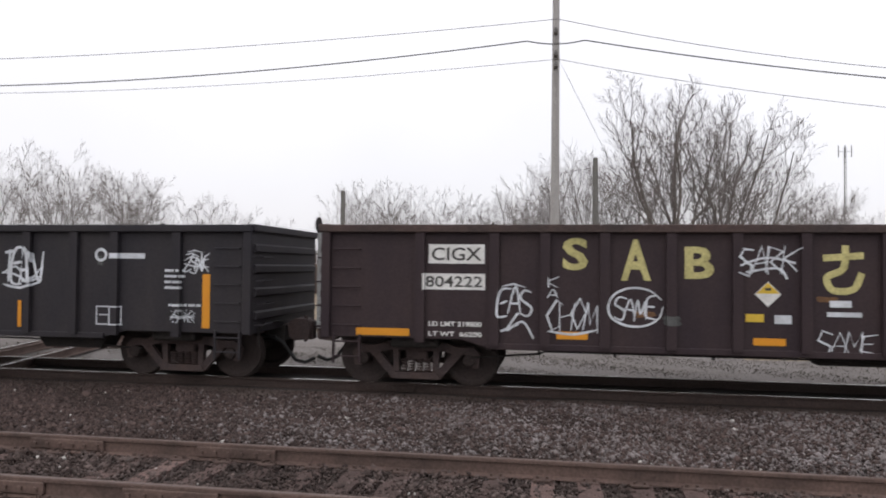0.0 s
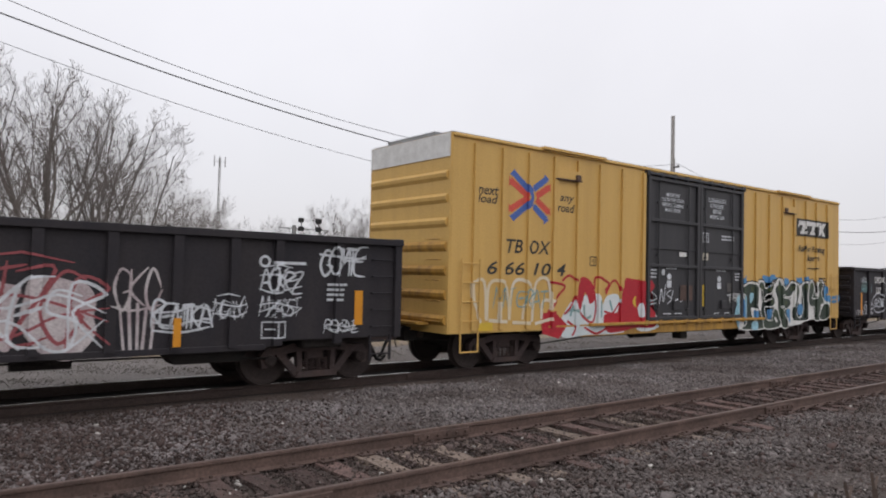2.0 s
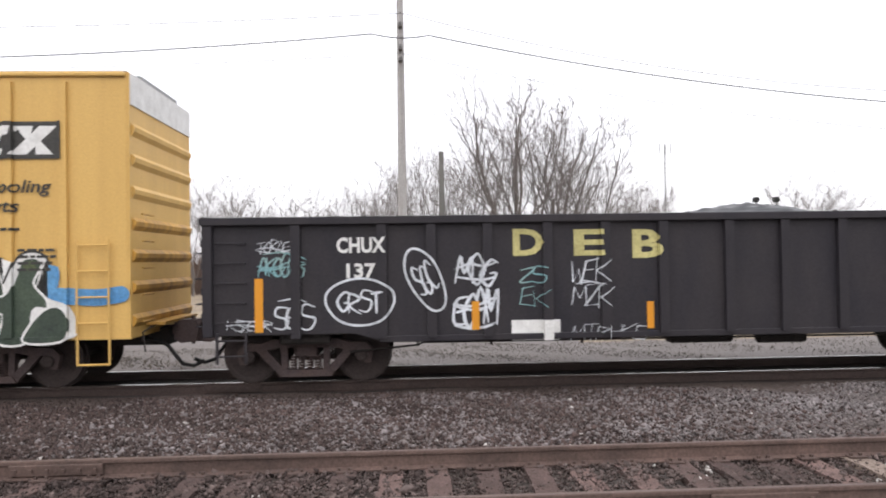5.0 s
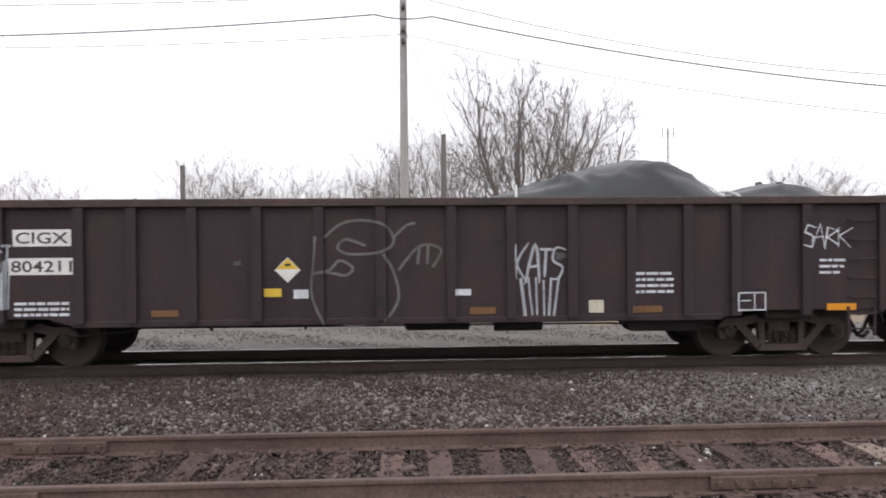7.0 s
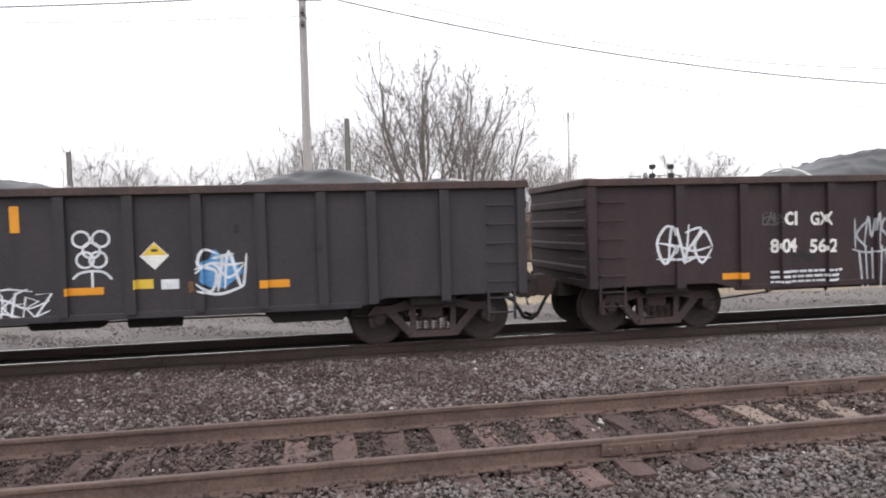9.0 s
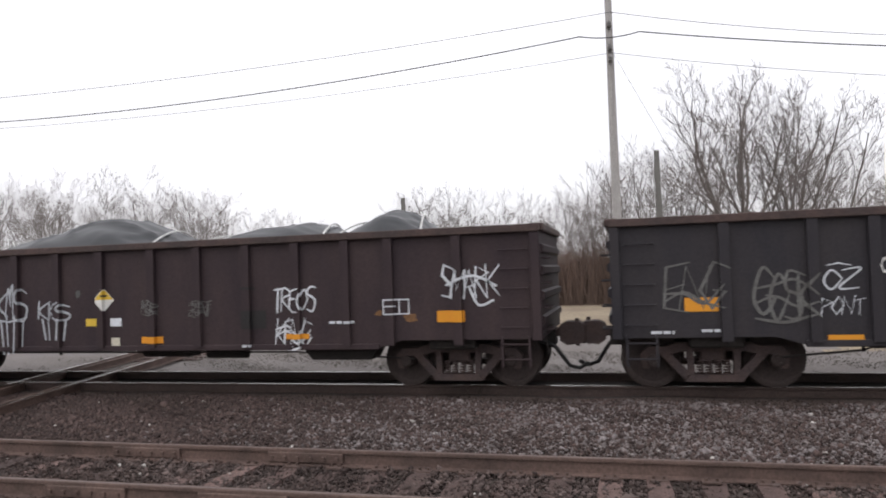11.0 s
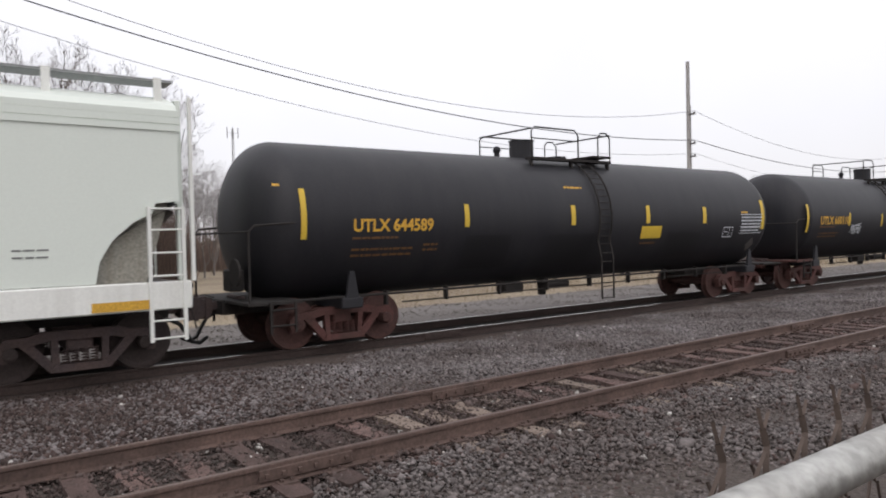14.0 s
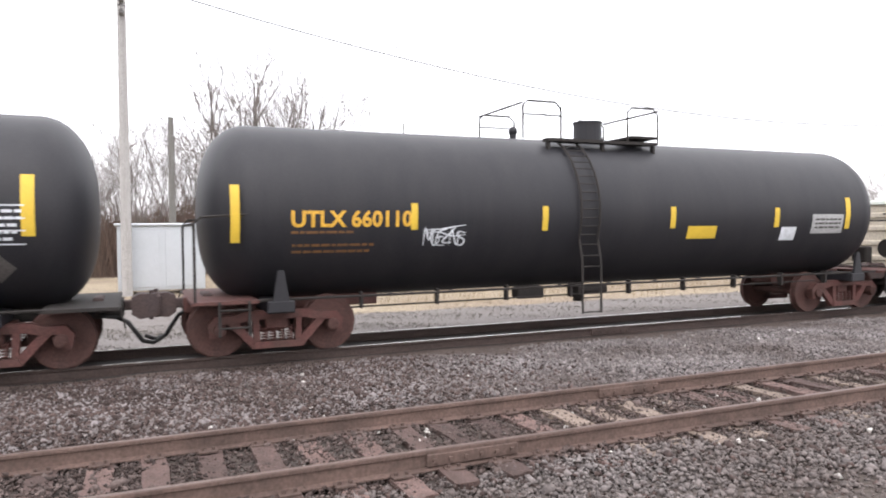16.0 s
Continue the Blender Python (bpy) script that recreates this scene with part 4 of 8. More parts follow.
def burner(car, x0, z0, k):
    """A wide piece of graffiti: fat dark green letters with white edges over blue, on a grid of k metres from x0, z0."""
    def at(pts):
        return [(x0 + k * u, z0 - k * v) for u, v in pts]
    for i, (u, v, a, b, mat) in enumerate(((0.25, 0.25, 0.25, 0.22, blue_fill), (0.1, 1.1, 0.25, 0.6, blue_fill), (1.75, 0.2, 0.35, 0.2, blue_fill), (2.2, 0.15, 0.4, 0.18, blue_fill), (3.15, 0.22, 0.2, 0.16, blue_fill),
                                           (4.1, 0.2, 0.3, 0.18, blue_fill), (4.7, 0.1, 0.25, 0.16, blue_fill), (5.95, 0.6, 0.35, 0.5, blue_fill), (-0.1, 1.2, 0.22, 0.6, sky_fill))):
        blot(car, x0 + k * (u - a), z0 - k * (v + b), x0 + k * (u + a), z0 - k * (v - b), mat, i)
    bm = bmesh.new()
    fat_stroke(bm, at([(6.0, 0.8), (6.4, 0.82), (6.9, 0.85), (7.3, 0.8)]), 0.28 * k, 0.0)
    lay(car, "graffiti_fill", bm, blue_fill)
    base = [(-0.05, 0.52), (0.20, 0.30), (0.80, 0.20), (1.10, 0.27), (1.26, 0.15), (1.55, 0.17), (1.70, 0.36), (2.15, 0.15), (2.32, 0.26), (2.52, 0.08), (2.76, 0.09), (2.86, 0.26), (3.10, 0.40), (3.52, 0.15), (3.76, 0.22), (3.95, 0.19), (4.18, 0.30), (4.44, 0.17), (4.70, 0.15), (4.83, 0.26), (4.98, 0.12), (5.18, 0.08), (5.37, 0.30), (5.40, 0.58), (5.62, 0.14), (5.92, 0.07), (6.10, 0.25), (5.92, 0.68), (6.17, 0.88), (6.42, 0.96), (6.56, 1.28), (6.38, 1.56), (4.70, 1.59), (3.80, 1.76), (0.20, 1.82), (-0.05, 1.60)]
    fill(car, at(base), white_paint)
    sketch(car, [at(base[:28])], 0.035, ink)
    letters_ = (
        [(0.10, 0.60), (0.03, 0.44), (0.40, 0.32), (0.80, 0.28), (1.10, 0.38), (1.22, 0.60), (1.18, 0.80), (1.05, 1.01), (1.25, 1.12), (1.42, 1.30), (1.51, 1.60), (1.52, 1.82), (0.25, 1.82), (0.10, 1.72), (0.38, 1.62), (0.42, 1.05), (0.36, 0.78)],
        [(1.23, 0.40), (1.32, 0.22), (1.55, 0.25), (1.70, 0.45), (2.15, 0.23), (2.26, 0.35), (2.20, 0.50), (1.90, 0.62), (1.66, 0.72), (1.63, 0.91), (1.90, 0.82), (2.20, 0.72), (2.32, 0.85), (2.28, 1.01), (2.10, 1.08), (1.63, 1.09), (1.68, 1.35), (1.77, 1.52), (2.10, 1.52), (2.23, 1.20), (2.42, 1.15), (2.60, 1.33), (2.71, 1.60), (2.66, 1.74), (2.42, 1.82), (1.62, 1.82), (1.47, 1.50), (1.36, 1.20), (1.47, 0.80), (1.49, 0.55)],
        [(2.34, 0.55), (2.40, 0.36), (2.53, 0.31), (2.58, 0.15), (2.71, 0.17), (2.80, 0.34), (3.10, 0.50), (3.50, 0.23), (3.70, 0.28), (3.68, 0.50), (3.50, 0.70), (3.20, 0.74), (2.86, 0.66), (2.86, 0.76), (3.35, 0.80), (3.46, 0.95), (3.35, 1.10), (3.10, 1.16), (2.76, 1.06), (2.90, 1.25), (3.13, 1.42), (3.25, 1.65), (3.24, 1.82), (2.85, 1.82), (2.67, 1.50), (2.54, 1.15), (2.50, 0.80)],
        [(3.80, 0.35), (3.95, 0.27), (4.10, 0.38), (4.13, 0.60), (4.01, 0.90), (3.91, 1.20), (4.03, 1.47), (4.24, 1.47), (4.40, 1.25), (4.44, 0.95), (4.33, 0.60), (4.28, 0.38), (4.45, 0.25), (4.66, 0.22), (4.76, 0.40), (4.64, 0.60), (4.63, 0.85), (4.80, 1.10), (4.82, 1.40), (4.70, 1.60), (3.72, 1.60), (3.58, 1.50), (3.56, 1.25), (3.73, 0.90), (3.85, 0.65)],
        [(4.88, 0.44), (4.98, 0.22), (5.16, 0.18), (5.28, 0.35), (5.24, 0.57), (5.12, 0.78), (5.42, 0.78), (5.57, 0.50), (5.68, 0.21), (5.90, 0.17), (6.00, 0.30), (5.87, 0.60), (6.06, 0.85), (6.08, 1.02), (5.85, 1.05), (5.76, 1.58), (5.28, 1.58), (5.36, 1.12), (5.02, 1.10), (4.84, 0.88)],
        [(5.70, 1.58), (5.83, 1.25), (6.10, 1.01), (6.36, 1.03), (6.47, 1.30), (6.32, 1.58)])
    for form in letters_:
        fill(car, at(form), green_fill)
        bm = bmesh.new()
        ribbon(bm, curve_through(at(form), 4, True), 0.036, closed=True)
        lay(car, "graffiti_outline", bm, white_paint)
    for i, (u, v) in enumerate(((0.80, 0.45), (1.45, 0.40), (1.95, 0.45), (2.60, 0.42), (3.55, 0.42), (3.95, 0.48), (4.60, 0.38), (5.10, 0.32), (5.80, 0.30), (3.10, 0.95), (2.05, 0.88))):
        blot(car, x0 + k * (u - 0.12), z0 - k * (v + 0.1), x0 + k * (u + 0.12), z0 - k * (v - 0.09), olive_fill, i + 30)
    for form, mat in (([(0.63, 0.64), (0.86, 0.61), (0.84, 0.80), (0.65, 0.94)], sky_fill),
                      ([(0.70, 1.12), (1.12, 1.16), (1.21, 1.27), (1.10, 1.52), (0.88, 1.56)], white_paint),
                      ([(0.88, 1.20), (1.14, 1.26), (1.04, 1.46), (0.90, 1.48)], blue_fill),
                      ([(1.77, 1.21), (2.02, 1.18), (1.92, 1.45), (1.82, 1.48)], blue_fill),
                      ([(4.05, 1.03), (4.30, 1.00), (4.37, 1.22), (4.24, 1.40), (4.04, 1.37), (3.96, 1.20)], blue_fill),
                      ([(3.13, 1.22), (3.40, 1.20), (3.35, 1.65), (3.25, 1.50)], blue_fill),
                      ([(2.26, 1.49), (2.35, 1.44), (2.46, 1.58), (2.38, 1.63)], white_paint),
                      ([(0.75, 1.58), (1.10, 1.58), (1.12, 1.82), (0.75, 1.82)], sky_fill),
                      ([(0.00, 0.80), (0.18, 0.85), (0.32, 1.50), (0.18, 1.52), (0.02, 1.20)], blue_fill),
                      ([(0.20, 0.75), (0.34, 0.85), (0.36, 1.50), (0.28, 1.52)], sky_fill)):
        fill(car, at(form), mat)


def throw_up(car, x0, z0, k):
    """Crimson graffiti, half filled, over a pale wash. Drawn on a grid of k metres from x0, z0."""
    def at(pts):
        return [(x0 + k * u, z0 - k * v) for u, v in pts]
    fill(car, at([(0.9, 5.3), (1.3, 4.7), (1.9, 4.3), (3.3, 4.1), (3.6, 4.7), (4.0, 4.2), (4.8, 4.15), (5.0, 4.8), (5.3, 5.2), (5.2, 5.9), (2.5, 5.95), (1.0, 6.0)]), pale_wash)
    fill(car, at([(6.2, 4.3), (6.9, 4.2), (7.6, 5.0), (7.9, 5.75), (6.2, 5.8)]), pale_wash)
    sketch(car, [at(l) for l in ([(1.2, 4.95), (1.6, 4.8), (2.0, 4.9)], [(1.5, 5.1), (1.7, 4.6)], [(2.4, 4.6), (2.5, 5.2), (2.9, 5.1)], [(4.2, 4.4), (4.4, 4.9)], [(3.5, 4.4), (3.5, 5.2)])], 0.07, teal_wash)
    fill(car, at([(5.0, 4.0), (5.3, 3.45), (5.55, 3.35), (5.8, 3.55), (6.35, 3.4), (6.65, 3.65), (7.1, 3.35), (7.55, 3.75), (7.0, 4.15), (6.6, 4.55), (7.05, 4.5), (7.5, 4.9), (7.65, 5.1), (7.6, 5.7), (6.0, 5.72),
                  (5.2, 5.85), (4.0, 5.85), (3.8, 5.1), (4.6, 5.0), (5.2, 4.75), (4.95, 4.4)]), red_fill)
    fill(car, at([(1.85, 4.4), (1.95, 3.6), (2.4, 3.35), (3.0, 3.7), (3.12, 4.35), (2.8, 4.55), (2.62, 4.2), (2.4, 4.0), (2.2, 4.0), (2.15, 4.9), (1.95, 4.75)]), red_fill)
    fill(car, at([(-0.3, 4.95), (0.45, 4.85), (1.3, 5.45), (0.75, 6.05), (-0.3, 5.8)]), red_fill, False)
    fill(car, at([(5.95, 4.35), (6.15, 4.2), (6.1, 4.5), (6.2, 4.75), (5.95, 4.6)]), yellow_paint)
    fill(car, at([(6.3, 4.75), (6.6, 4.55), (6.75, 5.15), (6.45, 5.2)]), pale_wash)
    sketch(car, [at(l) for l in ([(0.95, 3.55), (1.4, 3.3), (1.9, 3.55)], [(3.1, 3.9), (3.2, 3.35), (4.1, 3.6), (3.85, 3.95)], [(3.9, 4.1), (4.4, 3.5), (4.75, 3.6), (4.95, 3.95)],
                                 [(1.8, 4.3), (2.2, 5.0), (2.95, 5.4), (3.2, 4.8), (3.1, 4.0)], [(1.3, 5.3), (1.8, 5.6), (1.6, 5.95)], [(0, 3.6), (1.1, 3.75), (0.7, 4.2), (0, 5.0)],
                                 [(3.8, 4.9), (4.4, 5.0), (4.9, 4.5)], [(1.1, 5.0), (1.5, 4.7), (1.8, 4.2)], [(2.4, 5.6), (3.2, 5.9), (3.9, 5.7)])], 0.055, red_fill)
    sketch(car, [at(l) for l in ([(7.3, 4.0), (7.75, 4.3), (7.2, 4.45)], [(7.2, 4.6), (7.7, 4.55)], [(7.95, 4.6), (8.1, 3.85), (8.3, 4.5), (8.45, 3.6)], [(8.9, 3.9), (8.55, 4.1), (8.95, 4.35), (8.6, 4.6)],
                                 [(9.1, 3.9), (8.9, 4.5)], [(9.2, 4.5), (9.5, 4.35), (9.4, 4.6), (10.0, 4.4)])], 0.03, chalk)


def bubble(car, x0, z0, x1, z1, material):
    """Faded rounded outline of large letters with long tails."""
    w, h = x1 - x0, z1 - z0
    forms = ([(.06, .02), (0, .3), (.01, .6), (.02, .85)], [(.0, .5), (.08, .53), (.13, .62), (.19, .55), (.16, .48), (.1, .5), (.04, .52)], [(.06, .84), (.14, .97), (.24, 1.0), (.34, .95), (.38, .8), (.32, .7), (.18, .68), (.12, .74), (.16, .82), (.25, .76)],
             [(.38, .84), (.44, .95), (.48, .97)], [(.33, .68), (.38, .5), (.4, .25), (.34, .04)], [(.08, .06), (.2, .0), (.3, .06)], [(.4, .52), (.5, .75), (.6, .72), (.56, .55)],
             [(.5, .76), (.49, .58)], [(.54, .76), (.535, .58)])
    sketch(car, [[(x0 + w * u, z0 + h * v) for u, v in f] for f in forms], 0.045, material)


def bubble_row(car, x0, z0, x1, z1):
    """Faded green bubble outlines that run out into grey."""
    w, h = x1 - x0, z1 - z0
    forms = ([(.13, .6), (.08, .77), (.03, .6), (.0, .32), (.05, .05), (.13, .08), (.2, .32), (.15, .51), (.07, .35)], [(.15, .65), (.21, .78), (.26, .65), (.24, .38), (.27, .11)], [(.27, .7), (.32, .73), (.38, .54), (.37, .22), (.39, .05)],
             [(.06, .65), (.08, .38), (.12, .54)], [(.46, .65), (.49, .4)])
    late = ([(.38, .6), (.43, .86), (.52, .86), (.57, .6), (.55, .16), (.48, .05)], [(.35, .05), (.33, .32), (.4, .51), (.48, .46), (.57, .11)], [(.57, .7), (.65, .9), (.75, .86), (.78, .65), (.73, .4), (.63, .35), (.58, .49)],
            [(.7, .35), (.73, .11), (.85, .08)], [(.77, .76), (.83, .97), (.93, .92), (1.0, .6), (.99, .3)])
    for group, mat in ((forms, green_spray), (late, grey_spray)):
        sketch(car, [[(x0 + w * u, z0 + h * v) for u, v in f] for f in group], 0.06, mat)


def heart_face(car, x0, z0, k):
    """A line drawing in white spray: a long heart with rings and a dome inside, on a grid of k metres from x0, z0."""
    def at(pts):
        return [(x0 + k * u, z0 - k * v) for u, v in pts]
    def circle(u, v, r):
        return [(u + r * math.cos(a), v + r * math.sin(a)) for a in [2 * math.pi * i / 10 for i in range(11)]]
    sketch(car, [at(l) for l in ([(0, .2), (.25, .0), (.5, .15), (.75, .4), (1.05, .15), (1.2, .25), (1.22, .65), (1.55, .85), (1.4, 1.35), (.95, 2.1), (.75, 2.35), (.5, 2.0), (.1, 1.35)], circle(.65, .85, .36), circle(.68, 1.1, .13),
                                 [(.35, 1.7), (.5, 1.45), (.8, 1.33), (1.15, 1.45), (1.2, 1.7), (.75, 2.3)], [(.75, 1.35), (.75, 2.25)], [(1.35, .5), (1.5, .3), (1.65, .35), (1.65, .65), (1.45, .7), (1.8, .65), (1.85, .8)])], 0.035, chalk)


def ring_figure(car, x0, z0, x1, z1, material):
    """Rings stacked over a stem with two short arms."""
    w, h = x1 - x0, z1 - z0
    lines_ = [[(x0 + w * (u + 0.21 * math.cos(a)), z0 + h * (v + 0.125 * math.sin(a))) for a in [2 * math.pi * i / 12 for i in range(13)]] for u, v in ((.26, .87), (.74, .87), (.5, .69), (.34, .54), (.66, .54))]
    lines_ += [[(x0 + w * u, z0 + h * v) for u, v in l] for l in ([(.02, .24), (.2, .33), (.5, .36), (.8, .33), (.98, .22)], [(.5, .38), (.5, .03)])]
    sketch(car, lines_, 0.035, material)


def oval(car, x0, z0, x1, z1, tilt, material, seed):
    """A scribble ringed by a tilted oval."""
    cx, cz, w, h = (x0 + x1) / 2, (z0 + z1) / 2, (x1 - x0) / 2, (z1 - z0) / 2
    ca, sa = math.cos(tilt), math.sin(tilt)
    loop = [(w * math.cos(a) * (1 + 0.05 * math.sin(3 * a)), h * math.sin(a)) for a in [2 * math.pi * i / 14 for i in range(15)]]
    sketch(car, [[(cx + u * ca - v * sa, cz + u * sa + v * ca) for u, v in loop]], 0.035, material)
    bm = bmesh.new()
    stroke_letters(bm, "GRST" if tilt == 0 else "SGC", -w * 0.66, -h * 0.45, w * 0.66, h * 0.45, 0.04, random.Random(seed), 0.1)
    bmesh.ops.transform(bm, matrix=Matrix.Translation((cx, 0, cz)) @ Matrix.Rotation(-tilt, 4, "Y"), verts=bm.verts[:])
    lay(car, "graffiti_tag", bm, material)


# ---- the train ----
moving = []


def nudge(t):
    """Small slack of the train against its even run, in metres."""
    return float(np.interp(t, [1.5, 2.0, 2.5, 3.0, 3.5, 4.0, 7.2, 7.5, 7.8, 8.5, 10.3, 10.5, 11.0, 11.5, 12.0, 12.5, 13.0, 13.5, 14.5, 15.0, 15.5, 16.0],
                           [0.0, -0.08, 0.2, 0.03, 0.15, 0.0, 0.0, 0.2, 0.05, 0.0, 0.45, 0.43, -0.05, 0.0, -0.17, 0.0, -0.08, 0.05, 0.0, -0.18, 0.0, -0.12]))


def on_train(ob, s):
    """Puts a thing of the train at s metres along it (its place at the start of the clip)."""
    ob.matrix_basis = pose(s, AXIS, 0)
    moving.append((ob, s))
    return ob


POSTS = (-6.2, -5.0, -4.2, -3.28, -2.29, -1.33, -0.36, 0.75, 1.7, 2.68, 3.63, 4.55, 5.33, 6.5)
PW = 0.075


def step_cuts(xs, w):
    return [x + d for x in xs for d in (-w - 0.002, -w, w, w + 0.002)]


def gondola(s, label, paint, half=7.83, top=chord_rust, column=False):
    car = on_train(thing("gondola", label, "gondola car", "freight cars"), s)
    z0, z1 = 0.74, 2.70
    ends = (-half, half)
    for sy in (-1, 1):
        bm = bmesh.new()
        a, b = sy * 1.52, sy * 1.47
        prism(bm, [(-half, 0.86), (-half + 2.3, 0.86), (-half + 2.7, z0), (half - 2.7, z0), (half - 2.3, 0.86), (half, 0.86), (half, z1 - 0.08), (-half, z1 - 0.08)], min(a, b), max(a, b))
        part("side_panel", bm, paint, car)
        bm = bmesh.new()
        box(bm, -half - 0.04, half + 0.04, sy * 1.45 - 0.1, sy * 1.45 + 0.17 if sy > 0 else sy * 1.45 + 0.1, z1 - 0.12, z1, 0.015)
        if sy < 0:
            box(bm, -half - 0.04, half + 0.04, -1.62, -1.5, z1 - 0.13, z1 - 0.004, 0.012)
        part("top_chord", bm, top, car, "rust-brown top chord")
        bm = bmesh.new()
        box(bm, -half + 2.7, half - 2.7, sy * 1.5 - 0.05, sy * 1.5 + 0.05, z0 - 0.03, z0 + 0.07, 0.01)
        part("side_sill", bm, paint, car)
    bm = bmesh.new()
    prism(bm, [(-PW, 0), (PW, 0), (PW, 1.8), (-PW, 1.8)], -1.6, -1.515)
    post = part("post", bm, paint, car, at=pose(POSTS[0], 0, 0.8))
    for x in POSTS[1:]:
        share("post", post, car, pose(x * half / 7.83, 0, 0.78))
    for x in POSTS:
        share("post", post, car, pose(x * half / 7.83, 0, 0.78, 0, 0, 180))
    for x, s_ in ((-half, -1), (half, 1)):
        bm = bmesh.new()
        box(bm, x - 0.03, x + 0.03, -1.5, 1.5, 0.86, z1 - 0.05)
        part("end_wall", bm, paint, car)
        for z in (1.15, 1.55, 1.95, 2.3):
            bm = bmesh.new()
            prism(bm, [(x, z - 0.1), (x + s_ * 0.08, z - 0.05), (x + s_ * 0.08, z + 0.05), (x, z + 0.1)], -1.48, 1.48)
            part("end_rib", bm, paint, car)
        bm = bmesh.new()
        box(bm, x - 0.1, x + 0.1, -1.56, 1.56, z1 - 0.12, z1 + 0.01, 0.02)
        part("end_chord", bm, top, car)
        for sy in (-1, 1):
            bm = bmesh.new()
            box(bm, x - s_ * 0.12, x + s_ * 0.03, sy * 1.6, sy * 1.48, 0.84, z1 - 0.1, 0.01)
            part("corner_post", bm, paint, car)
        bm = bmesh.new()
        ladder(bm, x - s_ * 0.62, x - s_ * 0.18, -1.53, 0.42, 0.9, 2, 0.015)
        part("step", bm, paint, car)
        for i in range(5):
            bm = bmesh.new()
            z = 1.055 + 0.31 * i
            pipe(bm, [(x - s_ * 0.62, -1.53, z), (x - s_ * 0.62, -1.59, z), (x - s_ * 0.18, -1.59, z), (x - s_ * 0.18, -1.53, z)], 0.013, 6)
            part("grab_iron", bm, paint, car)
        for z in (1.0, 1.35, 1.75, 2.15):
            bm = bmesh.new()
            pipe(bm, [(x + s_ * 0.02, -1.42, z), (x + s_ * 0.17, -1.42, z), (x + s_ * 0.17, -0.95, z), (x + s_ * 0.02, -0.95, z)], 0.013, 6)
            part("end_grab_iron", bm, paint, car)
        bm = bmesh.new()
        box(bm, x - s_ * 1.9, x - s_ * 1.1, -1.35, 1.35, 0.68, 0.9, 0.03)
        part("bolster", bm, under_dark, car)
    bm = bmesh.new()
    box(bm, -half + 0.05, half - 0.05, -1.46, 1.46, 0.84, 0.9)
    part("floor", bm, under_dark, car)
    bm = bmesh.new()
    box(bm, -half - 0.1, half + 0.1, -0.22, 0.22, 0.62, 0.9)
    part("centre_sill", bm, under_dark, car)
    bm = bmesh.new()
    prism(bm, [(3.55, 0.74), (5.0, 0.74), (4.85, 0.5), (3.75, 0.5)], -1.2, -0.75)
    part("brake_reservoir", bm, under_dark, car)
    bm = bmesh.new()
    pipe(bm, [(-5.4, -1.15, 0.52), (-4.3, -1.18, 0.62), (-4.2, -1.18, 0.66), (3.4, -1.18, 0.64), (5.6, -1.1, 0.5)], 0.018, 6)
    for x in (-4.3, -3.1, -1.6, 0.4, 2.0):
        box(bm, x - 0.02, x + 0.02, -1.2, -1.16, 0.6, 0.84)
    box(bm, 0.0, 1.1, -0.9, -0.5, 0.52, 0.76, 0.05)
    rod(bm, (1.5, -0.9, 0.62), (2.3, -0.9, 0.62), 0.12, n=10)
    part("brake_rigging", bm, under_dark, car)
    for x in (-5.3, 4.4):
        bm = bmesh.new()
        rod(bm, (x, 1.5, z1 - 0.02), (x, 1.5, z1 + 0.1), 0.05, n=10)
        bmesh.ops.create_uvsphere(bm, u_segments=10, v_segments=6, radius=0.075, matrix=Matrix.Translation((x, 1.5, z1 + 0.14)))
        part("chord_fitting", bm, under_dark, car)
    if column:
        bm = bmesh.new()
        box(bm, -half - 0.24, -half - 0.14, -1.2, -1.06, 0.95, z1 - 0.12, 0.01)
        brake = part("hand_brake", bm, walk_grey, car, "pale steel brake column")
        bm = bmesh.new()
        rod(bm, (-half - 0.26, -1.13, z1 + 0.02), (-half - 0.22, -1.13, z1 + 0.02), 0.13, n=14)
        rod(bm, (-half - 0.22, -1.13, z1 - 0.15), (-half - 0.22, -1.13, z1 + 0.04), 0.05, n=8)
        part("brake_wheel", bm, under_dark, brake, "black brake wheel")
    put_trucks(car, (-half + 1.47, half - 1.47), dark_truck)
    put_draft_gear(car, ((-half - 0.02, -1), (half + 0.02, 1)))
    xs = [x * half / 7.83 for x in POSTS]
    skins[car.name] = Skin(lambda x, z: -1.6 if any(abs(x - p) <= PW + 0.001 for p in xs) and z < 2.58 else -1.52, step_cuts(xs, PW))
    return car


gon_a = gondola(-13.07, "black open-top gondola with small white tags and orange stripes", gon_black, top=gon_black)
gon_b = gondola(3.88, "dark brown gondola with yellow sprayed letters and white tags", gon_paint, column=True)
gon_c = gondola(20.78, "black gondola covered in white and pink graffiti, low covered load", gon_black, top=gon_black)
gon_e = gondola(56.6, "black gondola with white and teal tags behind the boxcar", gon_black, 7.6, gon_black)
gon_f = gondola(73.18, "dark brown gondola with faded outline graffiti and tarped load", gon_paint)
gon_g = gondola(90.0, "dark grey gondola with white tags and grey tarped load", gon_grey)
gon_h = gondola(106.8, "rusty brown gondola with dripping white tags and high tarped load", gon_paint)
gon_i = gondola(123.6, "dark grey gondola with dripping white tags and tarped load", gon_black)


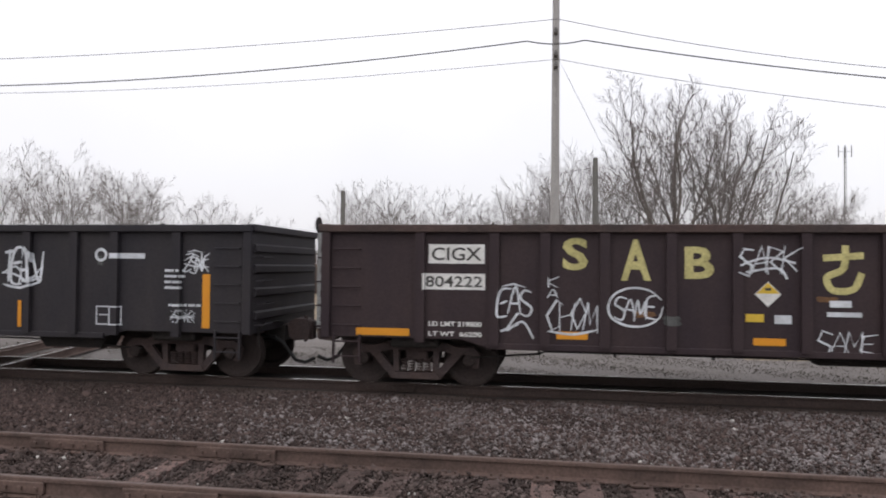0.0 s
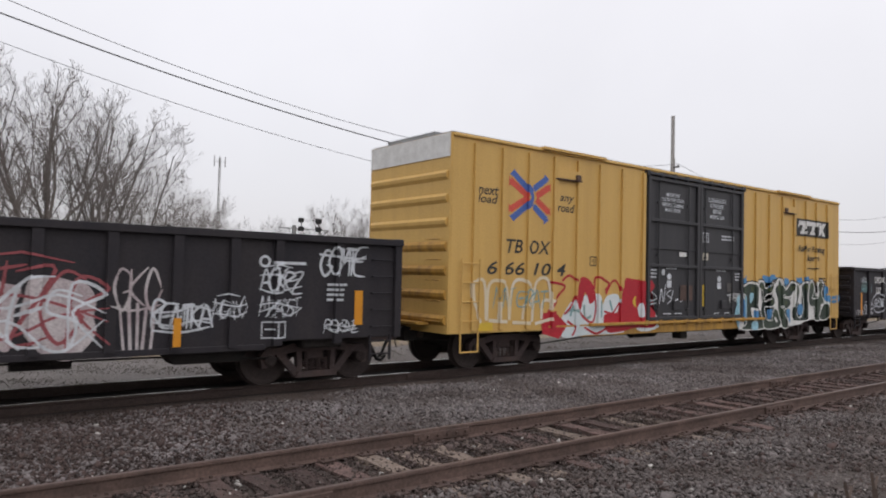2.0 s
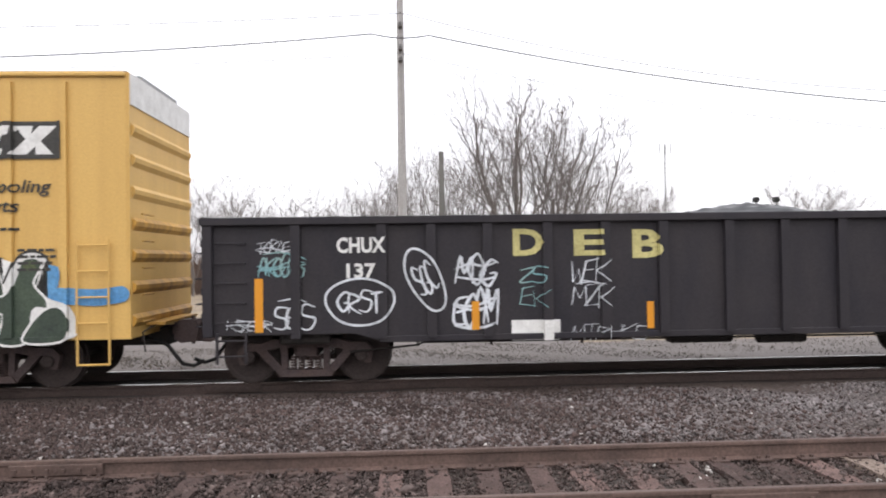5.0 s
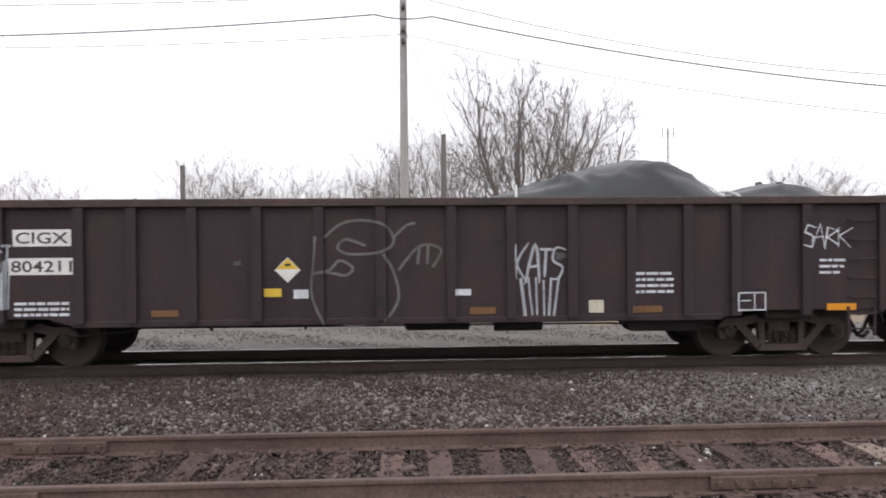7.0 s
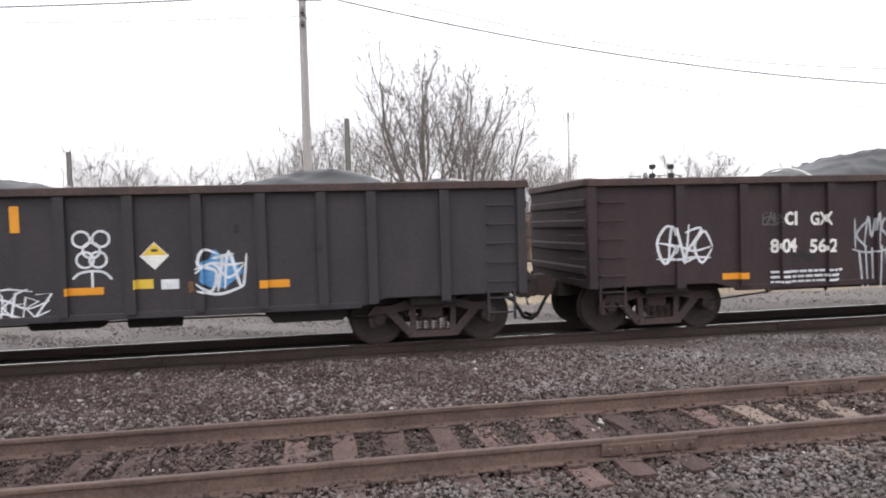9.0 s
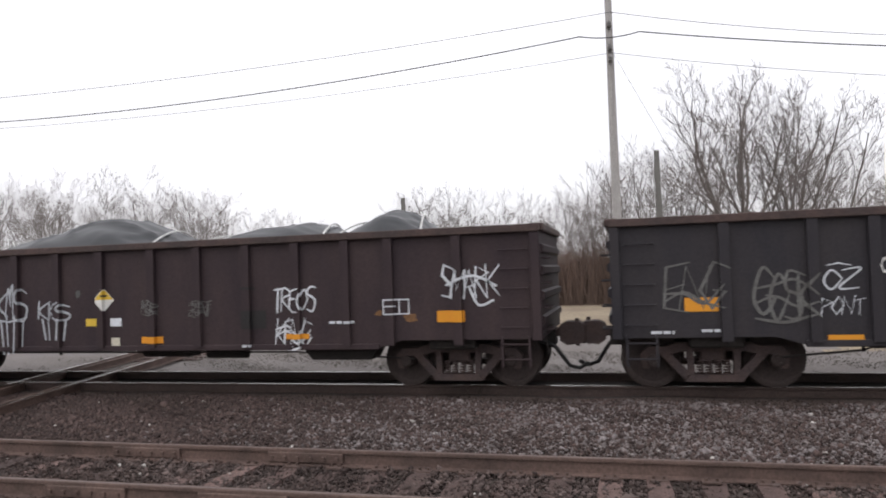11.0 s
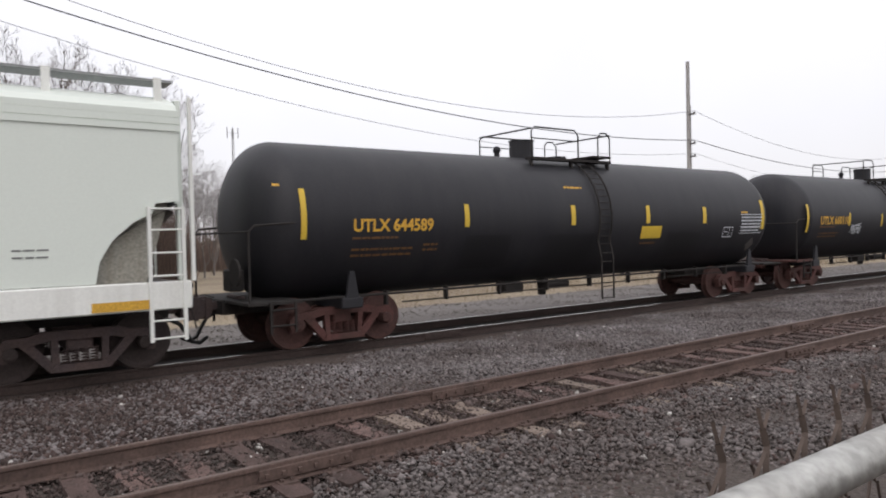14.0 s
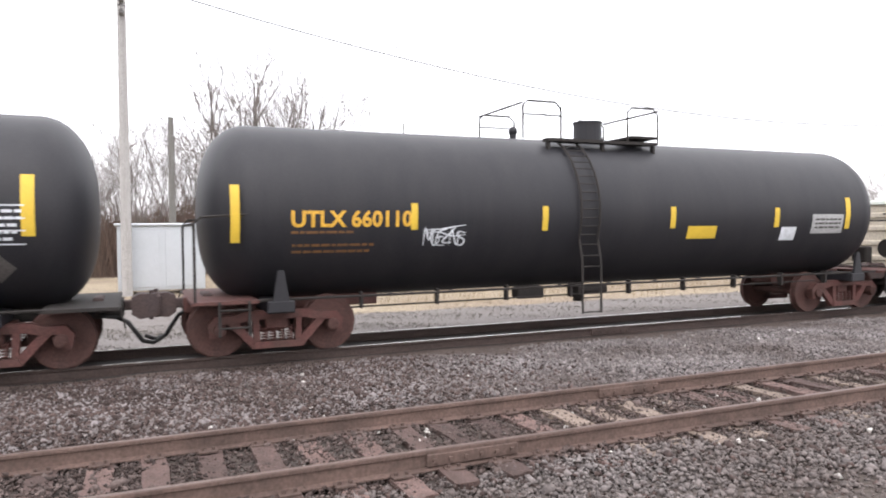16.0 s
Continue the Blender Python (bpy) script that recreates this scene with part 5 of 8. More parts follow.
def scuffs(car, seed, count=7):
    """Small worn and scraped spots on the sides of a car."""
    rng = random.Random(seed)
    for k in range(count):
        x, z, w, h = rng.uniform(-6.8, 6.5), rng.uniform(0.95, 2.0), rng.uniform(0.1, 0.4), rng.uniform(0.05, 0.2)
        blot(car, x, z, x + w, z + h, rng.choice((grey_wash, dark_patch, faded_orange, dark_patch)), seed + k)


for i, car in enumerate((gon_a, gon_b, gon_f, gon_g, gon_h, gon_i)):
    scuffs(car, 60 + i)


def tarp(car, s, bumps, x0, x1, label):
    """A stiff cloth over heaped load: bumps are (left foot, peak, right foot, height over the chord)."""
    def crest(x):
        h = 0.0
        for a, c, b, t in bumps:
            if a < x < b:
                u = (x - a) / (c - a) if x < c else (b - x) / (b - c)
                h = max(h, t * (1 - (1 - u) ** (1.35 if x < c else 1.9)))
        return h
    bm = bmesh.new()
    nx, ny = int((x1 - x0) / 0.07), 34
    grid = []
    for i in range(nx + 1):
        x = x0 + (x1 - x0) * i / nx
        h = (crest(x - 0.12) + crest(x) + crest(x + 0.12)) / 3
        row = []
        for j in range(ny + 1):
            v = j / ny * 2 - 1
            arch = 1 - abs(v) ** 2.4
            bend = 0.5 * noise.noise((x * 0.45, v * 0.8, s))
            drape = min(1.0, 0.25 + 1.4 * abs(v))
            crease = drape * (max(0.0, 0.2 - abs(noise.noise((x * 0.42 + bend, v * 2.1 + x * 0.45, s + 4)))) * 0.75 + max(0.0, 0.12 - abs(noise.noise((x * 0.9 + bend, v * 3.0 - x * 0.7, s + 9)))) * 0.6)
            edge = min(1.0, (x - x0) / 0.5, (x1 - x) / 0.5)
            row.append(bm.verts.new((x, v * 1.38, 2.52 + edge * arch * (0.09 + h + crease * (0.32 + 0.75 * h) - 0.03))))
        grid.append(row)
    for a, b in zip(grid, grid[1:]):
        for j in range(ny):
            bm.faces.new((a[j], b[j], b[j + 1], a[j + 1]))
    t = thing("tarpaulin", label, "tarpaulin", "covered loads")
    on_train(t, s)
    part("cloth", bm, tarp_cloth, t, smooth=True)
    for a, c, b, h in bumps:
        for x, skew in ((a + (c - a) * 0.25, 0.35), (b - (b - c) * 0.12, -0.5)):
            bm = bmesh.new()
            pts = []
            for j in range(19):
                v = j / 18 * 2 - 1
                xx = x + skew * (v + 1) * 0.6
                pts.append((xx, v * 1.4, 2.56 + (1 - abs(v) ** 2.4) * (0.1 + crest(xx))))
            pipe(bm, pts, 0.02, 5)
            part("strap", bm, strap_white, t, "white tie-down rope")
    return t


tarp(gon_c, 20.78, [(-6.4, -5.4, -4.2, 0.16), (-4.9, -3.1, -1.5, 0.4), (3.6, 4.3, 5.3, 0.14)], -7.0, 5.6, "grey tarpaulin over a low load in a gondola")
tarp(gon_e, 56.6, [(-0.5, 1.6, 3.2, 0.32), (3.4, 4.8, 6.4, 0.2)], -2.0, 7.0, "grey tarpaulin over a load in a gondola")
tarp(gon_f, 73.18, [(-2.0, -1.0, 0.0, 0.08), (1.0, 4.25, 5.6, 0.86), (5.3, 6.7, 7.55, 0.44)], -2.6, 7.6, "crumpled grey-black tarpaulin heaped high over a load")
tarp(gon_g, 90.0, [(-3.4, -0.9, 0.9, 0.34), (2.7, 4.6, 5.9, 0.43), (5.6, 6.6, 7.3, 0.22)], -5.0, 7.4, "loose grey tarpaulin tied over a load")
tarp(gon_h, 106.8, [(-4.1, -1.05, 0.7, 0.69), (0.9, 3.3, 4.1, 0.43), (3.95, 5.05, 5.95, 0.57)], -5.2, 7.4, "crumpled grey-black tarpaulin with white ropes over a heaped load")
tarp(gon_i, 123.6, [(-1.75, 0.05, 1.6, 0.62), (3.5, 4.6, 5.3, 0.35)], -2.2, 6.6, "grey-black tarpaulin over two heaps of load")


def boxcar(s):
    car = on_train(thing("boxcar", "ochre yellow high-cube boxcar with dark double doors and graffiti", "boxcar", "freight cars"), s)
    half, z0, z1 = 8.97, 0.84, 4.99
    D0, D1 = -2.48, 2.3
    for sy in (-1, 1):
        for x0, x1 in ((-half, D0), (D1, half)):
            bm = bmesh.new()
            box(bm, x0, x1, sy * 1.53, sy * 1.47, z0, z1 - 0.02)
            part("side_sheet", bm, box_yellow, car)
        bm = bmesh.new()
        box(bm, D0, D1, sy * 1.53, sy * 1.47, z1 - 0.18, z1 - 0.02)
        part("door_header", bm, box_yellow, car)
        bm = bmesh.new()
        prism(bm, [(-half + 2.9, z0 - 0.05), (-half + 4.0, 0.66), (half - 4.0, 0.66), (half - 2.9, z0 - 0.05), (half - 2.9, z0 + 0.1), (-half + 2.9, z0 + 0.1)], sy * 1.52 - 0.03, sy * 1.52 + 0.03)
        part("side_sill", bm, box_yellow_dark, car)
        bm = bmesh.new()
        box(bm, -half, half, sy * 1.58, sy * 1.42, z1 - 0.08, z1, 0.02)
        part("eave_rail", bm, box_yellow, car)
    bm = bmesh.new()
    prism(bm, [(-0.065, 0), (0.065, 0), (0.055, 3.93), (-0.055, 3.93)], -1.59, -1.525)
    xs = [-8.35, -7.55, -6.75, -5.93, -5.12, -4.31, -3.44, -2.58, 2.4, 3.13, 3.97, 4.8, 5.6, 6.42, 7.2, 8.02]
    rib = part("side_rib", bm, box_yellow, car, at=pose(xs[0], 0, 0.9))
    for x in xs[1:]:
        share("side_rib", rib, car, pose(x, 0, 0.9))
    for x in xs:
        share("side_rib", rib, car, pose(-x, 0, 0.9, 0, 0, 180))
    # double plug doors on either side
    for sy in (-1, 1):
        for a, b in ((D0 + 0.02, -0.07), (-0.05, D1 - 0.02)):
            bm = bmesh.new()
            box(bm, a, b, sy * 1.56, sy * 1.46, 0.98, z1 - 0.2)
            door = part("door", bm, door_black, car, "dark grey double plug door with stencils")
            bm = bmesh.new()
            y0, y1 = (-1.63, -1.56) if sy < 0 else (1.56, 1.63)
            for x in (a + 0.06, b - 0.06):
                box(bm, x - 0.06, x + 0.06, y0, y1, 0.98, z1 - 0.2, 0.01)
            for z in (1.03, 2.43, 3.63, z1 - 0.27):
                box(bm, a + 0.12, b - 0.12, y0, y1 - 0.005 if sy > 0 else y1, z - 0.045, z + 0.045, 0.01)
            part("door_frame", bm, door_black, door)
            for x in ((a + (b - a) * 0.2, a + (b - a) * 0.78) if a < -1 else (a + (b - a) * 0.12, a + (b - a) * 0.74)):
                bm = bmesh.new()
                rod(bm, (x, sy * 1.605, 1.0), (x, sy * 1.605, z1 - 0.22), 0.021, n=8)
                for z in (1.25, 2.7, 4.1):
                    box(bm, x - 0.05, x + 0.05, sy * 1.62, sy * 1.55, z - 0.03, z + 0.03)
                part("lock_rod", bm, door_black, door)
            bm = bmesh.new()
            box(bm, a + 0.14, b - 0.14, sy * 1.6, sy * 1.555, 2.87, 2.9)
            part("door_stiffener", bm, door_black, door)
            bm = bmesh.new()
            box(bm, (a + b) / 2 - 0.02, (a + b) / 2 + 0.25, sy * 1.63, sy * 1.57, 1.25, 1.5, 0.01)
            part("door_handle", bm, door_black, door)
        for z, mat in ((0.93, box_yellow_dark), (z1 - 0.15, door_black)):
            bm = bmesh.new()
            box(bm, D0 - (2.2 if z < 1 else 0), D1 + (1.2 if z < 1 else 0), sy * 1.66, sy * 1.54, z - 0.035, z + 0.035, 0.01)
            for i in range(9):
                x = D0 + (D1 - D0) * i / 8
                box(bm, x - 0.05, x + 0.05, sy * 1.64, sy * 1.53, z - 0.07, z + 0.07)
            part("door_track", bm, mat, car)
        # hatch brackets and step ladders
        for x in (-5.5, 5.2):
            bm = bmesh.new()
            box(bm, x - 0.45, x + 0.45, sy * 1.61, sy * 1.53, 4.325, 4.35)
            e = x + 0.29 if x < 0 else x - 0.29
            box(bm, e - 0.07, e + 0.07, sy * 1.66, sy * 1.55, 4.34, 4.48, 0.01)
            bracket = part("retainer_bracket", bm, rail_rust, car, "rusty latch bracket")
            bm = bmesh.new()
            box(bm, x - 0.42, x + 0.42, sy * 1.6, sy * 1.53, 4.36, 4.56)
            part("bracket_plate", bm, box_yellow, bracket, "yellow plate")
        for x in (-half + 0.5, half - 0.5):
            bm = bmesh.new()
            for z in (1.1, 1.5, 1.9, 2.3):
                rod(bm, (x - 0.24, sy * 1.6, z), (x + 0.24, sy * 1.6, z), 0.014, n=6)
            for d in (-0.24, 0.24):
                rod(bm, (x + d, sy * 1.6, 0.95), (x + d, sy * 1.6, 2.4), 0.016, n=6)
                rod(bm, (x + d, sy * 1.58, 0.9), (x + d, sy * 1.58, 0.45), 0.018, n=6)
            rod(bm, (x - 0.24, sy * 1.58, 0.46), (x + 0.24, sy * 1.58, 0.46), 0.018, n=6)
            part("side_ladder", bm, box_yellow, car)
        bm = bmesh.new()
        box(bm, -6.4, -4.2, sy * 1.64, sy * 1.5, z1 - 0.03, z1 + 0.03)
        part("eave_flashing", bm, box_yellow, car)
        bm = bmesh.new()
        box(bm, 4.4, 6.6, sy * 1.64, sy * 1.5, z1 - 0.03, z1 + 0.03)
        part("eave_flashing", bm, box_yellow, car)
    # roof with shallow cross ribs
    bm = bmesh.new()
    prism(bm, [(-half, z1 - 0.02), (half, z1 - 0.02), (half, z1 + 0.1), (-half, z1 + 0.1)], -0.9, 0.9)
    for i in range(13):
        x = -half + 0.7 + i * 1.38
        box(bm, x - 0.06, x + 0.06, -1.42, 1.42, z1 - 0.01, z1 + 0.05)
    box(bm, -half, half, -1.5, 1.5, z1 - 0.05, z1 + 0.03)
    part("roof", bm, walk_grey, car, "galvanised ribbed roof")
    for x, s_ in ((-half, -1), (half, 1)):
        bm = bmesh.new()
        box(bm, x - 0.04, x + 0.04, -1.52, 1.52, z0, z1)
        part("end_wall", bm, box_yellow, car)
        for z in (1.1, 1.62, 2.12, 2.62, 3.12, 3.62, 4.1):
            bm = bmesh.new()
            prism(bm, [(x, z - 0.15), (x + s_ * 0.09, z - 0.02), (x + s_ * 0.1, z + 0.05), (x, z + 0.16)], -1.44, 1.44)
            part("end_corrugation", bm, box_yellow if z > 2.8 else box_yellow_dark, car)
        bm = bmesh.new()
        box(bm, x, x + s_ * 0.06, -1.5, 1.5, z1 - 0.5, z1 - 0.01)
        part("end_band", bm, white_paint, car, "white band across the end top")
        bm = bmesh.new()
        for z in [1.1 + 0.42 * i for i in range(5)]:
            rod(bm, (x + s_ * 0.2, -1.45, z), (x + s_ * 0.2, -0.95, z), 0.014, n=6)
        box(bm, x, x + s_ * 0.35, -0.9, 0.9, 1.0, 1.05)
        part("end_ladder", bm, box_yellow_dark, car)
    bm = bmesh.new()
    box(bm, -half, half, -1.45, 1.45, 0.86, 0.98)
    part("floor", bm, under_dark, car)
    bm = bmesh.new()
    box(bm, -half - 0.2, half + 0.2, -0.25, 0.25, 0.6, 0.9)
    part("centre_sill", bm, under_dark, car)
    bm = bmesh.new()
    box(bm, -0.45, -0.15, -1.3, -1.0, 0.42, 0.75, 0.02)
    rod(bm, (-2.2, -0.9, 0.62), (-1.2, -0.9, 0.62), 0.15, n=10)
    pipe(bm, [(-6.0, -1.2, 0.5), (-4.4, -1.25, 0.62), (4.4, -1.25, 0.62), (6.2, -1.2, 0.5)], 0.018, 6)
    part("brake_rigging", bm, under_dark, car)
    put_trucks(car, (-6.93, 6.62), dark_truck)
    put_draft_gear(car, ((-half - 0.12, -1), (half + 0.12, 1)))
    near = [x for x in xs]
    def y_at(x, z):
        if D0 <= x <= D1:
            return -1.565
        return -1.592 if any(abs(x - p) <= 0.066 for p in near) and z > 0.9 else -1.55 if z < 0.9 else -1.53
    skins[car.name] = Skin(y_at, step_cuts(near, 0.065) + [D0, D0 + 0.002, D1 - 0.002, D1], [0.899, 0.901])
    return car


box_car = boxcar(38.85)


def covered_hopper(s, label, paint, sill_paint, half=9.5):
    car = on_train(thing("covered_hopper", label, "hopper car", "freight cars"), s)
    for sy in (-1, 1):
        bm = bmesh.new()
        arc = [(0.62 * math.sin(a), 0.62 * (1 - math.cos(a))) for a in [i * math.pi / 10 for i in range(6)]]
        left = [(-half + 1.36, 1.42), (-half + 1.3, 1.75), (-half + 1.12, 2.05), (-half + 0.82, 2.32), (-half + 0.55, 2.45), (-half + 0.5, 2.6), (-half + 0.15, 2.64)]
        right = [(-x, z) for x, z in left]
        prism(bm, [left[0]] + left[1:] + [(-half + 0.15, 4.03), (half - 0.15, 4.03)] + right[::-1], sy * 1.56 - 0.015, sy * 1.56 + 0.015)
        part("side_sheet", bm, paint, car)
        for i, z in enumerate((3.76, 3.87, 3.98)):
            bm = bmesh.new()
            prism(bm, [(-half + 0.12, z - 0.05), (half - 0.12, z - 0.05), (half - 0.12, z + 0.04), (-half + 0.12, z + 0.04)], sy * (1.57 - i * 0.01) - 0.03, sy * (1.57 - i * 0.01) + 0.03)
            part("top_rib", bm, paint, car)
        bm = bmesh.new()
        box(bm, -half, half, sy * 1.62, sy * 1.5, 0.98, 1.41, 0.02)
        part("side_sill", bm, sill_paint, car)
        for x in (-half + 0.12, half - 0.12):
            bm = bmesh.new()
            d = 0.86 if x < 0 else -0.5
            for xx in (x, x + d):
                box(bm, xx - 0.026, xx + 0.026, sy * 1.66, sy * 1.6, 0.5, 2.55)
            for z in (0.55, 0.82, 1.5, 1.85, 2.2, 2.52):
                rod(bm, (x, sy * 1.64, z), (x + d, sy * 1.64, z), 0.016, n=6)
            part("side_ladder", bm, sill_paint, car)
        # carbody posts at the corners up to the roof
        for x in (-half + 0.06, half - 0.06):
            bm = bmesh.new()
            box(bm, x - 0.05, x + 0.05, sy * 1.3, sy * 1.2, 1.4, 4.25, 0.01)
            part("corner_post", bm, paint, car)
    # rounded roof
    bm = bmesh.new()
    sect = [(-1.56, 4.03), (-1.5, 4.12), (-1.2, 4.26), (-0.7, 4.38), (0, 4.42), (0.7, 4.38), (1.2, 4.26), (1.5, 4.12), (1.56, 4.03)]
    a = [bm.verts.new((-half + 0.15, y, z)) for y, z in sect]
    b = [bm.verts.new((half - 0.15, y, z)) for y, z in sect]
    for i in range(len(sect) - 1):
        bm.faces.new((a[i], b[i], b[i + 1], a[i + 1]))
    bm.faces.new(a + [bm.verts.new((-half + 0.15, 1.56, 3.7)), bm.verts.new((-half + 0.15, -1.56, 3.7))])
    bm.faces.new((b + [bm.verts.new((half - 0.15, 1.56, 3.7)), bm.verts.new((half - 0.15, -1.56, 3.7))])[::-1])
    part("roof", bm, paint, car)
    for s_ in (-1, 1):
        bm = bmesh.new()
        e = s_ * half
        vs = [None, None] + [bm.verts.new(p) for p in ((e - s_ * 0.16, 1.5, 2.6), (e - s_ * 3.0, 1.5, 1.0), (e - s_ * 3.0, -1.5, 1.0), (e - s_ * 0.16, -1.5, 2.6))]
        bm.faces.new((vs[5], vs[2], vs[3], vs[4]))
        part("slope_sheet", bm, hop_slope, car, "grey-green sloping end sheet")
        bm = bmesh.new()
        box(bm, e - s_ * 0.2, e - s_ * 0.15, -1.5, 1.5, 2.6, 3.76)
        part("end_sheet", bm, paint, car)
        bm = bmesh.new()
        box(bm, e - s_ * 1.9, e + s_ * 0.05, -1.5, 1.5, 1.28, 1.36)
        box(bm, e - s_ * 0.5, e - s_ * 0.4, -0.5, 0.5, 1.3, 2.5, 0.02)
        rod(bm, (e - s_ * 0.2, -1.3, 2.5), (e - s_ * 1.2, -1.1, 1.5), 0.06, n=8)
        rod(bm, (e - s_ * 0.9, -1.2, 1.4), (e - s_ * 0.9, -1.2, 2.1), 0.035, n=8)
        part("end_platform", bm, chute_brown, car)
        for sy in (-1, 1):
            bm = bmesh.new()
            prism(bm, [(e - s_ * 0.24, 2.7), (e - s_ * 1.7, 2.7), (e - s_ * 1.7, 1.37), (e - s_ * 0.62, 1.37)], sy * 1.34 - 0.015, sy * 1.34 + 0.015)
            part("gusset_plate", bm, hop_slope, car, "dusty olive-grey gusset plate")
            bm = bmesh.new()
            box(bm, e + s_ * 0.0, e + s_ * 0.06, sy * 1.63, sy * 1.57, 1.4, 2.6 if s_ < 0 else 4.25, 0.008)
            part("corner_stanchion", bm, sill_paint, car)
        bm = bmesh.new()
        ladder(bm, 0, 0.45, 0, 1.4, 4.35, 9)
        part("end_ladder", bm, paint, car, at=pose(e + s_ * 0.02, -1.0 if s_ < 0 else 0.6, 0, 0, 0, 90 * s_))
    # roof walk on brackets
    bm = bmesh.new()
    for sy in (-1, 1):
        box(bm, -half - 0.15, half - 0.1, sy * 1.0 - 0.24, sy * 1.0 + 0.24, 4.52, 4.56)
    box(bm, -half - 0.15, -half + 0.25, -1.2, 1.2, 4.52, 4.56)
    part("roof_walk", bm, walk_grey, car, "grey steel roof walk")
    for i in range(13):
        x = -half + 0.25 + i * (2 * half - 0.6) / 12
        for sy in (-1, 1):
            bm = bmesh.new()
            box(bm, x - 0.06, x + 0.06, sy * 1.27, sy * 1.31, 4.2, 4.57)
            part("walk_bracket", bm, sill_paint, car)
    for x in (-6.6, -2.2, 2.2, 6.6):
        bm = bmesh.new()
        rod(bm, (x, 0, 4.4), (x, 0, 4.5), 0.35, n=16)
        part("hatch_cover", bm, paint, car)
    for x in (-5.9, -2.3, 1.25, 4.8):
        bm = bmesh.new()
        vs = []
        for (w, d, z) in ((0.95, 1.45, 1.0), (0.85, 1.3, 0.9), (0.22, 0.45, 0.42), (0.22, 0.45, 0.3)):
            vs.append([bm.verts.new((x + a * w, b * d, z)) for a, b in ((-1, -1), (1, -1), (1, 1), (-1, 1))])
        for p, q in zip(vs, vs[1:]):
            for i in range(4):
                bm.faces.new((p[i], p[(i + 1) % 4], q[(i + 1) % 4], q[i]))
        bm.faces.new(vs[-1])
        out = part("outlet_hopper", bm, chute_brown, car, "dirty brown discharge hopper")
        bm = bmesh.new()
        rod(bm, (x + 0.1, -0.75, 0.38), (x + 0.1, -0.45, 0.38), 0.13, n=14)
        part("outlet_tube", bm, chute_brown, out)
        bm = bmesh.new()
        rod(bm, (x + 0.1, -0.79, 0.38), (x + 0.1, -0.75, 0.38), 0.1, n=14)
        part("outlet_cap", bm, cap_red if x < -5 else chute_brown, out, "round outlet cap")
    bm = bmesh.new()
    box(bm, -half, half, -0.25, 0.25, 0.72, 1.3)
    part("centre_sill", bm, under_dark, car)
    put_trucks(car, (-half + 1.45, half - 1.5), dark_truck)
    put_draft_gear(car, ((-half - 0.05, -1), (half + 0.05, 1)))
    skins[car.name] = Skin(lambda x, z: -1.625 if z < 1.415 else -1.577, (), [1.413, 1.417])
    return car


hopper = covered_hopper(142.2, "white covered hopper with dark lettering and yellow sill stripes", hop_white, hop_sill)
gondola(196.3, "pale tan open-top gondola coupled behind the tank cars", hop_tan, top=hop_white)


